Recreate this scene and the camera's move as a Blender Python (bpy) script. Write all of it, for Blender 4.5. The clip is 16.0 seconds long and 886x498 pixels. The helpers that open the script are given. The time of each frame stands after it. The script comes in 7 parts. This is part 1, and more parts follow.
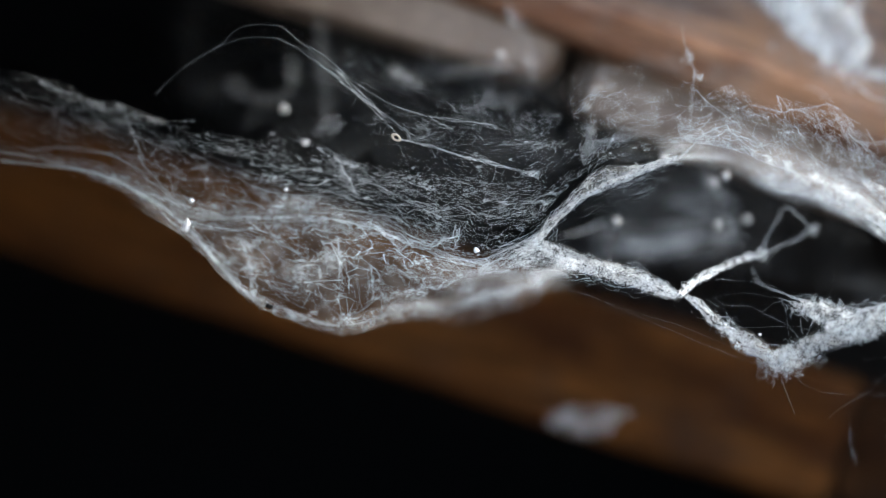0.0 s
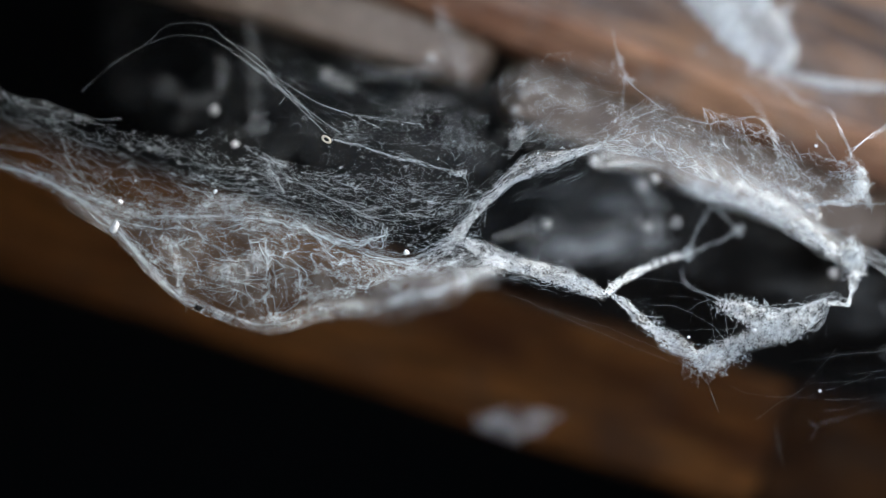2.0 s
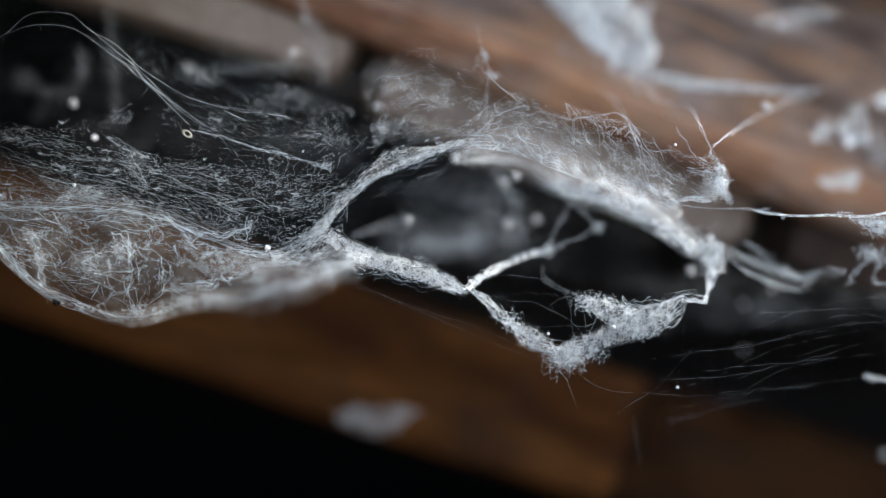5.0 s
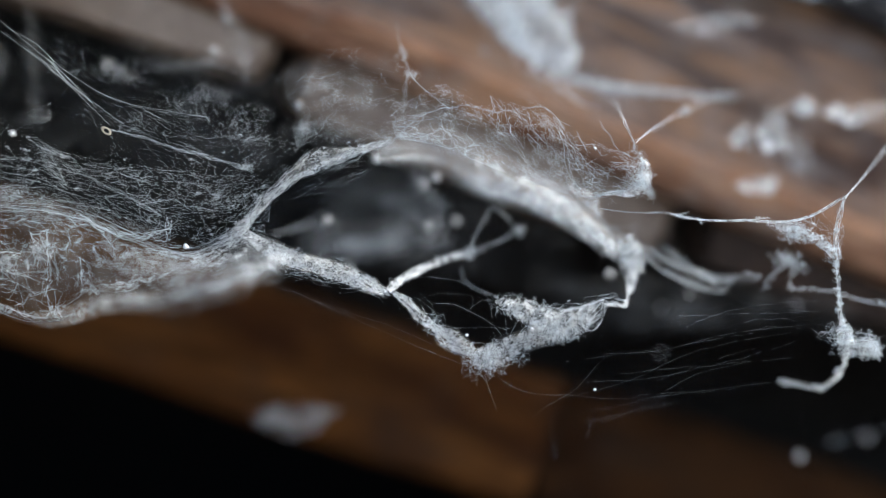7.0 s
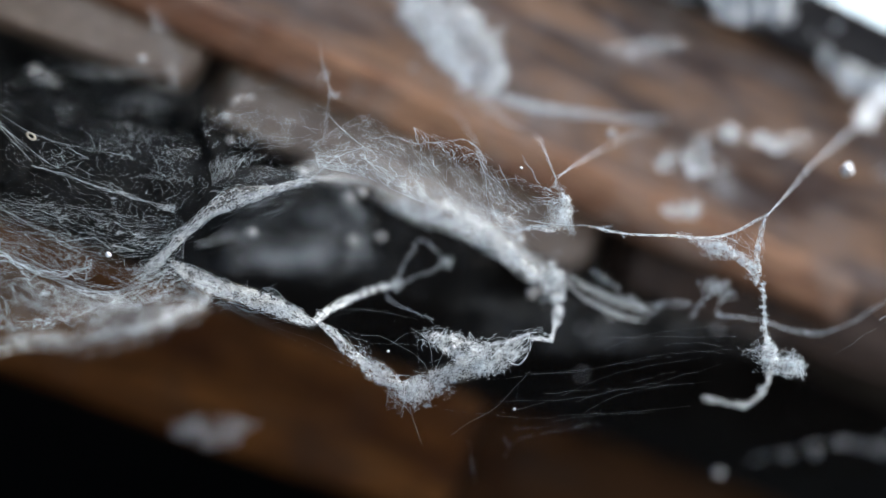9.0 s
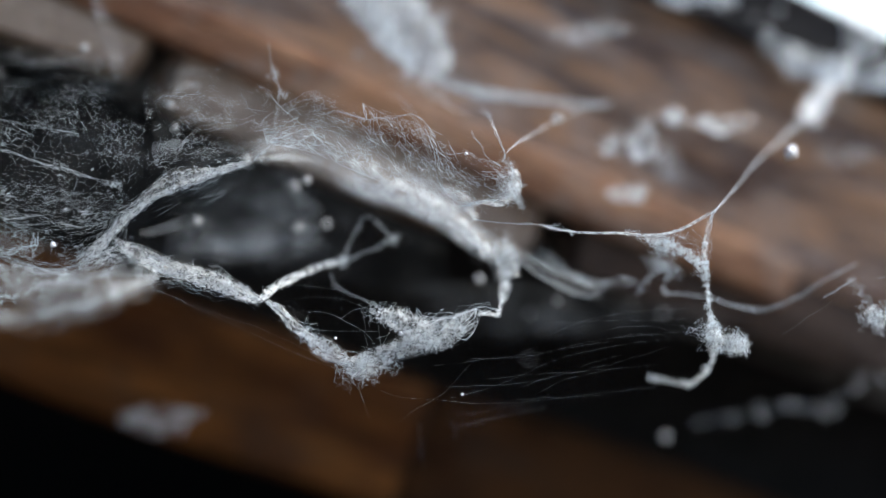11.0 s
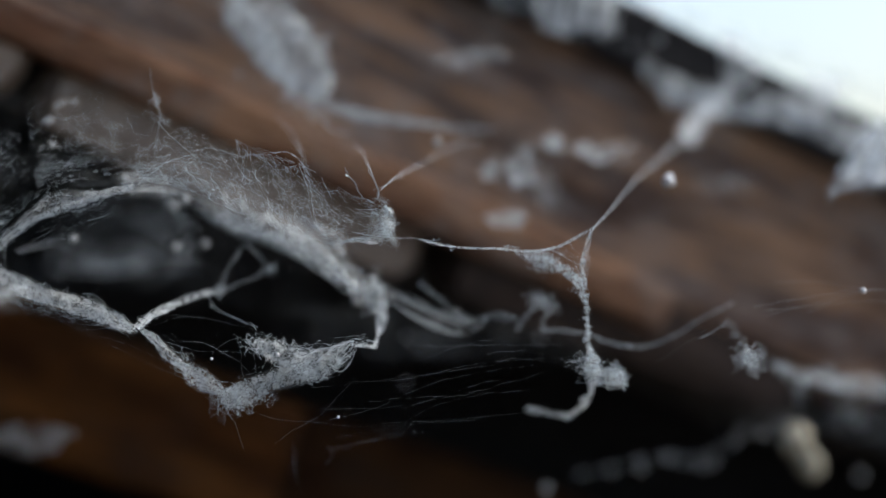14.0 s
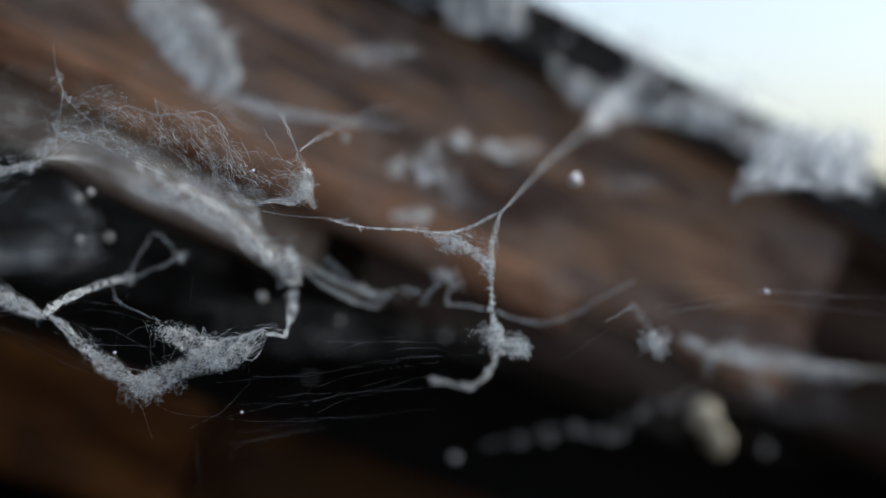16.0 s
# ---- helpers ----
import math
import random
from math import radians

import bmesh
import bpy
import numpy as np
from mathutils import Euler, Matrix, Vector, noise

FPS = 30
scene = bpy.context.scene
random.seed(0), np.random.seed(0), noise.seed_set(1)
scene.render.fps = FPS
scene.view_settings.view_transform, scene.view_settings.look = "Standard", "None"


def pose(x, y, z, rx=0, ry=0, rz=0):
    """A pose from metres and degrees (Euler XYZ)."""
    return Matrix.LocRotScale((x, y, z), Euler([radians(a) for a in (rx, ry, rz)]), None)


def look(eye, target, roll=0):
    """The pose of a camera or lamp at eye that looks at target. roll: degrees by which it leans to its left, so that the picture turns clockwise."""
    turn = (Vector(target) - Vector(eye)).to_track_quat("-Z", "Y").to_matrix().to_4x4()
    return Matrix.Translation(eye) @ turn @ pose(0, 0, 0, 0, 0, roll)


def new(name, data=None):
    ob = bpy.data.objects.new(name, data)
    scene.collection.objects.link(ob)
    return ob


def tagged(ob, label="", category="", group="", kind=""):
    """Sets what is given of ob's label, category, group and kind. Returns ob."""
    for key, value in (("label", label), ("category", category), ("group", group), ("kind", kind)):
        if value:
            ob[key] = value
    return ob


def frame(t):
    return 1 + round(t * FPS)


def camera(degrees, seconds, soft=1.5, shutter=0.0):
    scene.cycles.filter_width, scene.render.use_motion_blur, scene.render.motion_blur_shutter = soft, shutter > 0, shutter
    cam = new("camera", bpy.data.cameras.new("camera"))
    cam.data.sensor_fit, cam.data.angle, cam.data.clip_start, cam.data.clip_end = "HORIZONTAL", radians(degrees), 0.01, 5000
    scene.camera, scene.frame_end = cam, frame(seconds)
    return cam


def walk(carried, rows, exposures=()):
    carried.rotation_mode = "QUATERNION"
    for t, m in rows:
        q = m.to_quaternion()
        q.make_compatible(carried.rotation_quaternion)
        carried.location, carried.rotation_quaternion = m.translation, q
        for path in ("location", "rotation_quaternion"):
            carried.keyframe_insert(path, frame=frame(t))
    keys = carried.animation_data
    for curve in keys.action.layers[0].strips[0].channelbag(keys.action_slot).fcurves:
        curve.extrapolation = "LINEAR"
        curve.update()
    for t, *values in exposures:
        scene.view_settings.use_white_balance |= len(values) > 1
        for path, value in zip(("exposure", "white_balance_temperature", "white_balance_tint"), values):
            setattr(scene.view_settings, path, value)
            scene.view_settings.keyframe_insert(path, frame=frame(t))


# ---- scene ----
EYE = Vector((0.0, -0.8, 2.0))
cam = camera(24, 16.0, soft=1.0)
cam.data.dof.use_dof = True
cam.data.dof.focus_distance = 0.8
cam.data.dof.aperture_fstop = 1.6
# seconds, turn to the right, tilt up, lean, in degrees
AIM = [
    (0, -7.587, 0.028, -1.580),
    (0.5, -7.433, -0.007, -1.566),
    (1, -6.790, 0.000, -1.506),
    (1.5, -6.146, 0.047, -1.394),
    (2, -5.662, 0.039, -1.434),
    (2.5, -4.956, 0.043, -1.431),
    (3, -4.019, 0.095, -1.330),
    (3.5, -3.394, 0.113, -1.205),
    (4, -2.845, 0.021, -1.234),
    (6.5, -0.292, -0.227, -0.610),
    (7, 0.359, -0.163, -0.498),
    (7.5, 0.967, -0.088, -0.326),
    (8, 1.406, 0.145, 0.073),
    (8.5, 1.879, 0.266, 0.651),
    (9, 2.447, 0.299, 1.086),
    (11.5, 4.512, -0.138, 0.291),
    (12, 5.174, -0.140, 0.445),
    (12.5, 5.555, 0.358, 0.964),
    (13, 5.891, 0.606, 1.544),
    (13.5, 6.476, 0.670, 1.568),
    (14, 7.250, 0.619, 1.385),
    (14.5, 7.757, 0.617, 1.189),
    (15, 8.237, 0.292, 1.197),
    (15.5, 9.054, 0.473, 1.655),
    (16, 9.837, 0.608, 2.094),
]


def aim(turn, tilt, lean):
    a, b = radians(turn), radians(tilt)
    return look(EYE, EYE + Vector((math.sin(a) * math.cos(b), math.cos(a) * math.cos(b), math.sin(b))), lean)


# the camera closes a little as the bright sky comes into view
walk(cam, [(t, aim(turn, tilt, lean)) for t, turn, tilt, lean in AIM], [(0, 2.16), (4, 1.95), (9, 1.90), (11.5, 1.75), (12.5, 1.40), (14, 0.85), (15, 0.80), (16, 0.78)])

# ---- light: overcast daylight that falls over the top of the beam ----
world = bpy.data.worlds.new("sky")
scene.world = world
world.use_nodes = True
wn = world.node_tree.nodes
sky = wn.new("ShaderNodeTexSky")
sky.sky_type, sky.sun_disc = "NISHITA", False
sky.sun_elevation, sky.sun_rotation = radians(45), radians(80)
sky.air_density, sky.dust_density, sky.ozone_density = 1.0, 3.0, 1.0
wn["Background"].inputs["Strength"].default_value = 0.13
world.node_tree.links.new(sky.outputs[0], wn["Background"].inputs[0])
sun = new("sun", bpy.data.lights.new("sun", "SUN"))
sun.data.energy, sun.data.angle, sun.data.color = 2.0, radians(40), (0.97, 0.985, 1.0)
sun.matrix_basis = look((1.39, 0.245, 3.42), (0, 0, 2.0))


# ---- materials ----
def nodes_of(name):
    m = bpy.data.materials.new(name)
    m.use_nodes = True
    nt = m.node_tree
    return m, nt, nt.nodes["Principled BSDF"]


def mapped(nt, scale, turn=0.0):
    co, mp = nt.nodes.new("ShaderNodeTexCoord"), nt.nodes.new("ShaderNodeMapping")
    mp.inputs["Scale"].default_value, mp.inputs["Rotation"].default_value = scale, (0, 0, turn)
    nt.links.new(co.outputs["Object"], mp.inputs[0])
    return mp.outputs[0]


def noise_of(nt, vector, scale, detail=6.0, rough=0.6, warp=0.0):
    n = nt.nodes.new("ShaderNodeTexNoise")
    n.inputs["Scale"].default_value, n.inputs["Detail"].default_value = scale, detail
    n.inputs["Roughness"].default_value, n.inputs["Distortion"].default_value = rough, warp
    nt.links.new(vector, n.inputs["Vector"])
    return n.outputs["Fac"]


def ramp(nt, fac, stops):
    r = nt.nodes.new("ShaderNodeValToRGB")
    for k, (at, col) in enumerate(stops):
        e = r.color_ramp.elements[k] if k < 2 else r.color_ramp.elements.new(at)
        e.position, e.color = at, (*col, 1) if len(col) == 3 else col
    nt.links.new(fac, r.inputs[0])
    return r.outputs["Color"]


def blend(nt, fac, a, b, how="MIX"):
    m = nt.nodes.new("ShaderNodeMix")
    m.data_type, m.blend_type = "RGBA", how
    for socket, value in ((m.inputs[0], fac), (m.inputs[6], a), (m.inputs[7], b)):
        if isinstance(value, (float, int)):
            socket.default_value = value
        elif isinstance(value, tuple):
            socket.default_value = (*value, 1)
        else:
            nt.links.new(value, socket)
    return m.outputs[2]


def bumped(nt, bsdf, height, strength, distance):
    b = nt.nodes.new("ShaderNodeBump")
    b.inputs["Strength"].default_value, b.inputs["Distance"].default_value = strength, distance
    nt.links.new(height, b.inputs["Height"])
    nt.links.new(b.outputs[0], bsdf.inputs["Normal"])


def wood(name, dark, mid, pale, dirt, dirt_amount=0.5, worn=None):
    """Old timber: long grain, broad stains across it and grey dirt."""
    m, nt, b = nodes_of(name)
    grain = noise_of(nt, mapped(nt, (6, 60, 60)), 3.0, 8, 0.65, 0.6)
    broad = noise_of(nt, mapped(nt, (9, 26, 26)), 1.3, 4, 0.55, 0.4)
    col = ramp(nt, grain, [(0.32, dark), (0.52, mid), (0.72, pale)])
    col = blend(nt, ramp(nt, broad, [(0.42, (0, 0, 0)), (0.62, (1, 1, 1))]), col, blend(nt, 1.0, col, (0.45, 0.38, 0.36), "MULTIPLY"))
    if worn:
        rub = noise_of(nt, mapped(nt, (7, 30, 44)), 1.8, 6, 0.62, 0.5)
        col = blend(nt, ramp(nt, rub, [(0.46, (0, 0, 0)), (0.60, (1, 1, 1))]), col, worn)
    spots = noise_of(nt, mapped(nt, (30, 38, 38)), 1.0, 5, 0.6, 0.2)
    col = blend(nt, ramp(nt, spots, [(0.50, (0, 0, 0)), (0.72, (dirt_amount,) * 3)]), col, dirt)
    nt.links.new(col, b.inputs["Base Color"])
    b.inputs["Roughness"].default_value, b.inputs["Specular IOR Level"].default_value = 0.85, 0.15
    bumped(nt, b, grain, 0.6, 0.003)
    return m


def masonry(name, base, stain):
    m, nt, b = nodes_of(name)
    grit = noise_of(nt, mapped(nt, (1, 1, 1)), 180, 6, 0.7)
    broad = noise_of(nt, mapped(nt, (1, 1, 1)), 30, 5, 0.65, 0.5)
    info = nt.nodes.new("ShaderNodeObjectInfo")
    tone = ramp(nt, info.outputs["Random"], [(0.0, (0.75, 0.72, 0.70)), (1.0, (1.1, 1.08, 1.05))])
    col = ramp(nt, grit, [(0.25, tuple(c * 0.55 for c in base)), (0.7, base)])
    col = blend(nt, ramp(nt, broad, [(0.42, (0, 0, 0)), (0.60, (1, 1, 1))]), col, stain)
    col = blend(nt, 1.0, col, tone, "MULTIPLY")
    nt.links.new(col, b.inputs["Base Color"])
    b.inputs["Roughness"].default_value = 0.92
    bumped(nt, b, grit, 0.7, 0.002)
    return m


def plain(name, col, rough=0.8, grain=60.0, spread=0.25):
    m, nt, b = nodes_of(name)
    n = noise_of(nt, mapped(nt, (1, 1, 1)), grain, 5, 0.6)
    nt.links.new(ramp(nt, n, [(0.3, tuple(c * (1 - spread) for c in col)), (0.7, col)]), b.inputs["Base Color"])
    b.inputs["Roughness"].default_value, b.inputs["Specular IOR Level"].default_value = rough, 0.2
    bumped(nt, b, n, 0.4, 0.001)
    return m


def silk(name, col, through_part=0.35):
    """Spider silk and the dust on it: white, matt, and partly lit through."""
    m, nt, b = nodes_of(name)
    n = noise_of(nt, mapped(nt, (1, 1, 1)), 240, 3, 0.6)
    tone = ramp(nt, n, [(0.3, tuple(c * 0.72 for c in col)), (0.65, col)])
    nt.links.new(tone, b.inputs["Base Color"])
    b.inputs["Roughness"].default_value = 0.55
    tr, mx = nt.nodes.new("ShaderNodeBsdfTranslucent"), nt.nodes.new("ShaderNodeMixShader")
    nt.links.new(tone, tr.inputs[0])
    mx.inputs[0].default_value = through_part
    nt.links.new(b.outputs[0], mx.inputs[1])
    nt.links.new(tr.outputs[0], mx.inputs[2])
    nt.links.new(mx.outputs[0], nt.nodes["Material Output"].inputs[0])
    return m


def math_of(nt, how, a, b=None, clamp=False):
    m = nt.nodes.new("ShaderNodeMath")
    m.operation, m.use_clamp = how, clamp
    for socket, value in zip(m.inputs, (a, b)):
        if isinstance(value, (float, int)):
            socket.default_value = value
        elif value is not None:
            nt.links.new(value, socket)
    return m.outputs[0]


def fibres(nt, vector, cell):
    """Fine crossing fibres, lying three ways."""
    best = None
    for turn in (0.35, 1.25, -0.75):
        mp = nt.nodes.new("ShaderNodeMapping")
        mp.vector_type = "TEXTURE"
        mp.inputs["Rotation"].default_value, mp.inputs["Scale"].default_value = (0, turn, 0), (1 / cell, 0.5 / cell, 0.11 / cell)
        nt.links.new(vector, mp.inputs[0])
        n = noise_of(nt, mp.outputs[0], 1.0, 2, 0.5, 0.1)
        near = math_of(nt, "ABSOLUTE", math_of(nt, "SUBTRACT", n, 0.5))
        one = ramp(nt, near, [(0.0, (1, 1, 1)), (0.075, (0, 0, 0))])
        best = one if best is None else math_of(nt, "MAXIMUM", best, one)
    return best


def gauze(name, cover, least, cell, streak=0.0, low=0.36, high=0.64, tone=0.84, cells=0.35, grain=0.60, torn=0):
    """Felted silk: cloudy, full of small holes, thinning out to frayed edges. streak: lines along the sheet instead of clouds."""
    m, nt, b = nodes_of(name)
    vec = mapped(nt, (1, 1, 1))
    uv = nt.nodes.new("ShaderNodeUVMap")
    if streak:
        mp = nt.nodes.new("ShaderNodeMapping")
        mp.inputs["Scale"].default_value = (streak * 0.12, streak, 1)
        nt.links.new(uv.outputs[0], mp.inputs[0])
        body = noise_of(nt, mp.outputs[0], 1.0, 5, 0.7, 0.5)
    else:
        body = noise_of(nt, vec, cell, 9, 0.72, 0.15)
    body = ramp(nt, body, [(low, (0, 0, 0)), (high, (1, 1, 1))])
    vo = nt.nodes.new("ShaderNodeTexVoronoi")
    vo.feature = "DISTANCE_TO_EDGE"
    vo.inputs["Scale"].default_value = cell * 2.6
    nt.links.new(vec, vo.inputs["Vector"])
    lines = ramp(nt, vo.outputs["Distance"], [(0.0, (1, 1, 1)), (0.12, (0, 0, 0))])
    lace = math_of(nt, "ADD", math_of(nt, "MULTIPLY", lines, cells), body)
    fine = math_of(nt, "ADD", 1.15 - grain, math_of(nt, "MULTIPLY", fibres(nt, vec, 170), grain))
    lace = math_of(nt, "MULTIPLY", lace, fine)
    sep = nt.nodes.new("ShaderNodeSeparateXYZ")
    nt.links.new(uv.outputs[0], sep.inputs[0])
    rim = []
    for axis, steep in ((0, 7.0), (1, 2.4)):
        near = math_of(nt, "MINIMUM", sep.outputs[axis], math_of(nt, "SUBTRACT", 1.0, sep.outputs[axis]))
        rim.append(math_of(nt, "MULTIPLY", near, steep))
    uneven = noise_of(nt, vec, torn or max(cell * 1.3, 420), 6, 0.75)
    if torn:
        uneven = math_of(nt, "SUBTRACT", math_of(nt, "MULTIPLY", uneven, 3.4), 1.3)
    rim = math_of(nt, "ADD", math_of(nt, "MINIMUM", rim[0], rim[1]), uneven)
    edge = ramp(nt, rim, [(0.55, (0, 0, 0)), (1.40, (1, 1, 1))])
    amount = math_of(nt, "MULTIPLY", math_of(nt, "ADD", math_of(nt, "MULTIPLY", lace, cover - least), least), edge, True)
    b.inputs["Base Color"].default_value = (tone * 0.93, tone * 0.99, tone, 1)
    b.inputs["Roughness"].default_value = 0.7
    tr, mx = nt.nodes.new("ShaderNodeBsdfTranslucent"), nt.nodes.new("ShaderNodeMixShader")
    tr.inputs[0].default_value = (tone * 0.93, tone * 0.99, tone, 1)
    mx.inputs[0].default_value = 0.45
    clear, out = nt.nodes.new("ShaderNodeBsdfTransparent"), nt.nodes.new("ShaderNodeMixShader")
    nt.links.new(b.outputs[0], mx.inputs[1])
    nt.links.new(tr.outputs[0], mx.inputs[2])
    nt.links.new(amount, out.inputs[0])
    nt.links.new(clear.outputs[0], out.inputs[1])
    nt.links.new(mx.outputs[0], out.inputs[2])
    nt.links.new(out.outputs[0], nt.nodes["Material Output"].inputs[0])
    return m


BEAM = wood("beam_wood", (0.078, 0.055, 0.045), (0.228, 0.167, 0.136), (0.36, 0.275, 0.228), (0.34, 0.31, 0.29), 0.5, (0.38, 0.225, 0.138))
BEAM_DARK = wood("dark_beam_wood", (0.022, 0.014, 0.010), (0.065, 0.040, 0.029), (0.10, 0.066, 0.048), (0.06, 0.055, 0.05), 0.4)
BATTEN = wood("batten_wood", (0.15, 0.084, 0.052), (0.37, 0.205, 0.12), (0.52, 0.32, 0.205), (0.24, 0.20, 0.17), 0.8)
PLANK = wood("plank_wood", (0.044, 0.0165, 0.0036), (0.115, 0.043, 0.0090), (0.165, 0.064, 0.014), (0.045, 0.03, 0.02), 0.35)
# shaded copy of the plank wood
PLANK_SHADED = wood("shaded_plank_wood", (0.026, 0.0105, 0.0035), (0.060, 0.024, 0.007), (0.09, 0.037, 0.011), (0.03, 0.025, 0.02), 0.5)
BRICK = masonry("brick_clay", (0.72, 0.61, 0.52), (0.42, 0.335, 0.28))
BRICK_DULL = masonry("dull_brick_clay", (0.52, 0.425, 0.355), (0.29, 0.225, 0.185))
# shaded copy of the brick clay, for the dim right end
BRICK_SHADED = masonry("shaded_brick_clay", (0.085, 0.055, 0.04), (0.045, 0.032, 0.026))
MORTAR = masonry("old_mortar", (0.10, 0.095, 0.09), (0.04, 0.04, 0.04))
# shade of the gap and below the sky edge, put into a colour
GAP_SHADE = plain("gap_shade_tone", (0.030, 0.028, 0.028), 0.95, 40, 0.5)
# near-black, so that these walls bounce hardly any light
NEAR_BLACK = plain("near_black_wall", (0.012, 0.011, 0.011), 0.95, 20)
EARTH = plain("bare_earth", (0.10, 0.085, 0.07), 0.95, 6)
SILK = silk("silk", (0.86, 0.93, 0.96))
GAUZE = gauze("silk_felt", 0.46, 0.09, 150, 0.0, 0.42, 0.64)
GAUZE_THIN = gauze("thin_silk_felt", 0.09, 0.0, 160, 0.0, 0.42, 0.64)
GAUZE_THICK = gauze("thick_silk_felt", 0.67, 0.05, 300, 0.0, 0.38, 0.66, 0.97, 0.4, 0.55)
GAUZE_PATCH = gauze("matted_silk", 0.95, 0.0, 60, 0.0, 0.40, 0.60, 0.94, 0.15, 0.2, 75)
# faint silk film; its broad sheets also lift the blacks behind
GAUZE_HAZE = gauze("silk_haze", 0.11, 0.008, 30, 0.0, 0.46, 0.74, 0.88, 0.0)
GAUZE_SOFT = gauze("soft_silk", 0.85, 0.16, 70, 0.0, 0.34, 0.64, 0.94, 0.15, 0.2, 75)
GAUZE_MILK = gauze("milky_silk", 0.37, 0.02, 170, 0.0, 0.42, 0.64)
GAUZE_CLOUD = gauze("clouded_silk", 0.88, 0.08, 55, 0.0, 0.40, 0.66, 0.98, 0.05, 0.35, 90)
GAUZE_FAINT = gauze("faint_silk", 0.035, 0.0, 130, 0.0, 0.44, 0.66)
GAUZE_VEIL = gauze("drawn_silk_veil", 0.50, 0.02, 120, 6.0, 0.42, 0.70, 0.95)
GAUZE_POUCH = gauze("pouch_silk", 0.13, 0.01, 130, 0.0, 0.42, 0.72, 0.88, 0.3)
GAUZE_DIM = gauze("dim_silk", 0.30, 0.03, 70, 0.0, 0.40, 0.66, 0.88, 0.0)
GAUZE_SPECKLED = gauze("speckled_silk", 0.06, 0.0, 70, 0.0, 0.50, 0.72, 0.88, 0.1)
GAUZE_LINED = gauze("lined_silk_felt", 0.03, 0.0, 120, 90.0, 0.50, 0.72)
FLAKE = plain("white_flake", (0.86, 0.88, 0.90), 0.5, 400, 0.1)
HUSK = plain("cream_husk", (0.60, 0.55, 0.42), 0.6, 90, 0.35)
DUST = plain("grey_dust", (0.50, 0.51, 0.50), 0.8, 300, 0.3)
CRUMB = plain("dark_crumb", (0.02, 0.018, 0.016), 0.7, 300)


# ---- shapes ----
def smooth(points, n):
    """n points along a smooth line through the given ones, at even steps."""
    p = np.array(points, float)
    if len(p) == 2:
        return p[0] + (p[1] - p[0]) * np.linspace(0, 1, n)[:, None]
    e = np.vstack([2 * p[0] - p[1], p, 2 * p[-1] - p[-2]])
    t = np.linspace(0, 1, 16, endpoint=False)[:, None]
    parts = []
    for a, b, c, d in zip(e, e[1:], e[2:], e[3:]):
        parts.append(0.5 * (2 * b + (c - a) * t + (2 * a - 5 * b + 4 * c - d) * t**2 + (3 * b - a - 3 * c + d) * t**3))
    q = np.vstack([*parts, p[-1:]])
    s = np.r_[0, np.cumsum(np.linalg.norm(np.diff(q, axis=0), axis=1))]
    w = np.linspace(0, s[-1], n)
    return np.stack([np.interp(w, s, q[:, k]) for k in range(3)], 1)


FULL_ROPE, FULL_LAYER = 0.26, 0.26  # how thickly the silk is laid


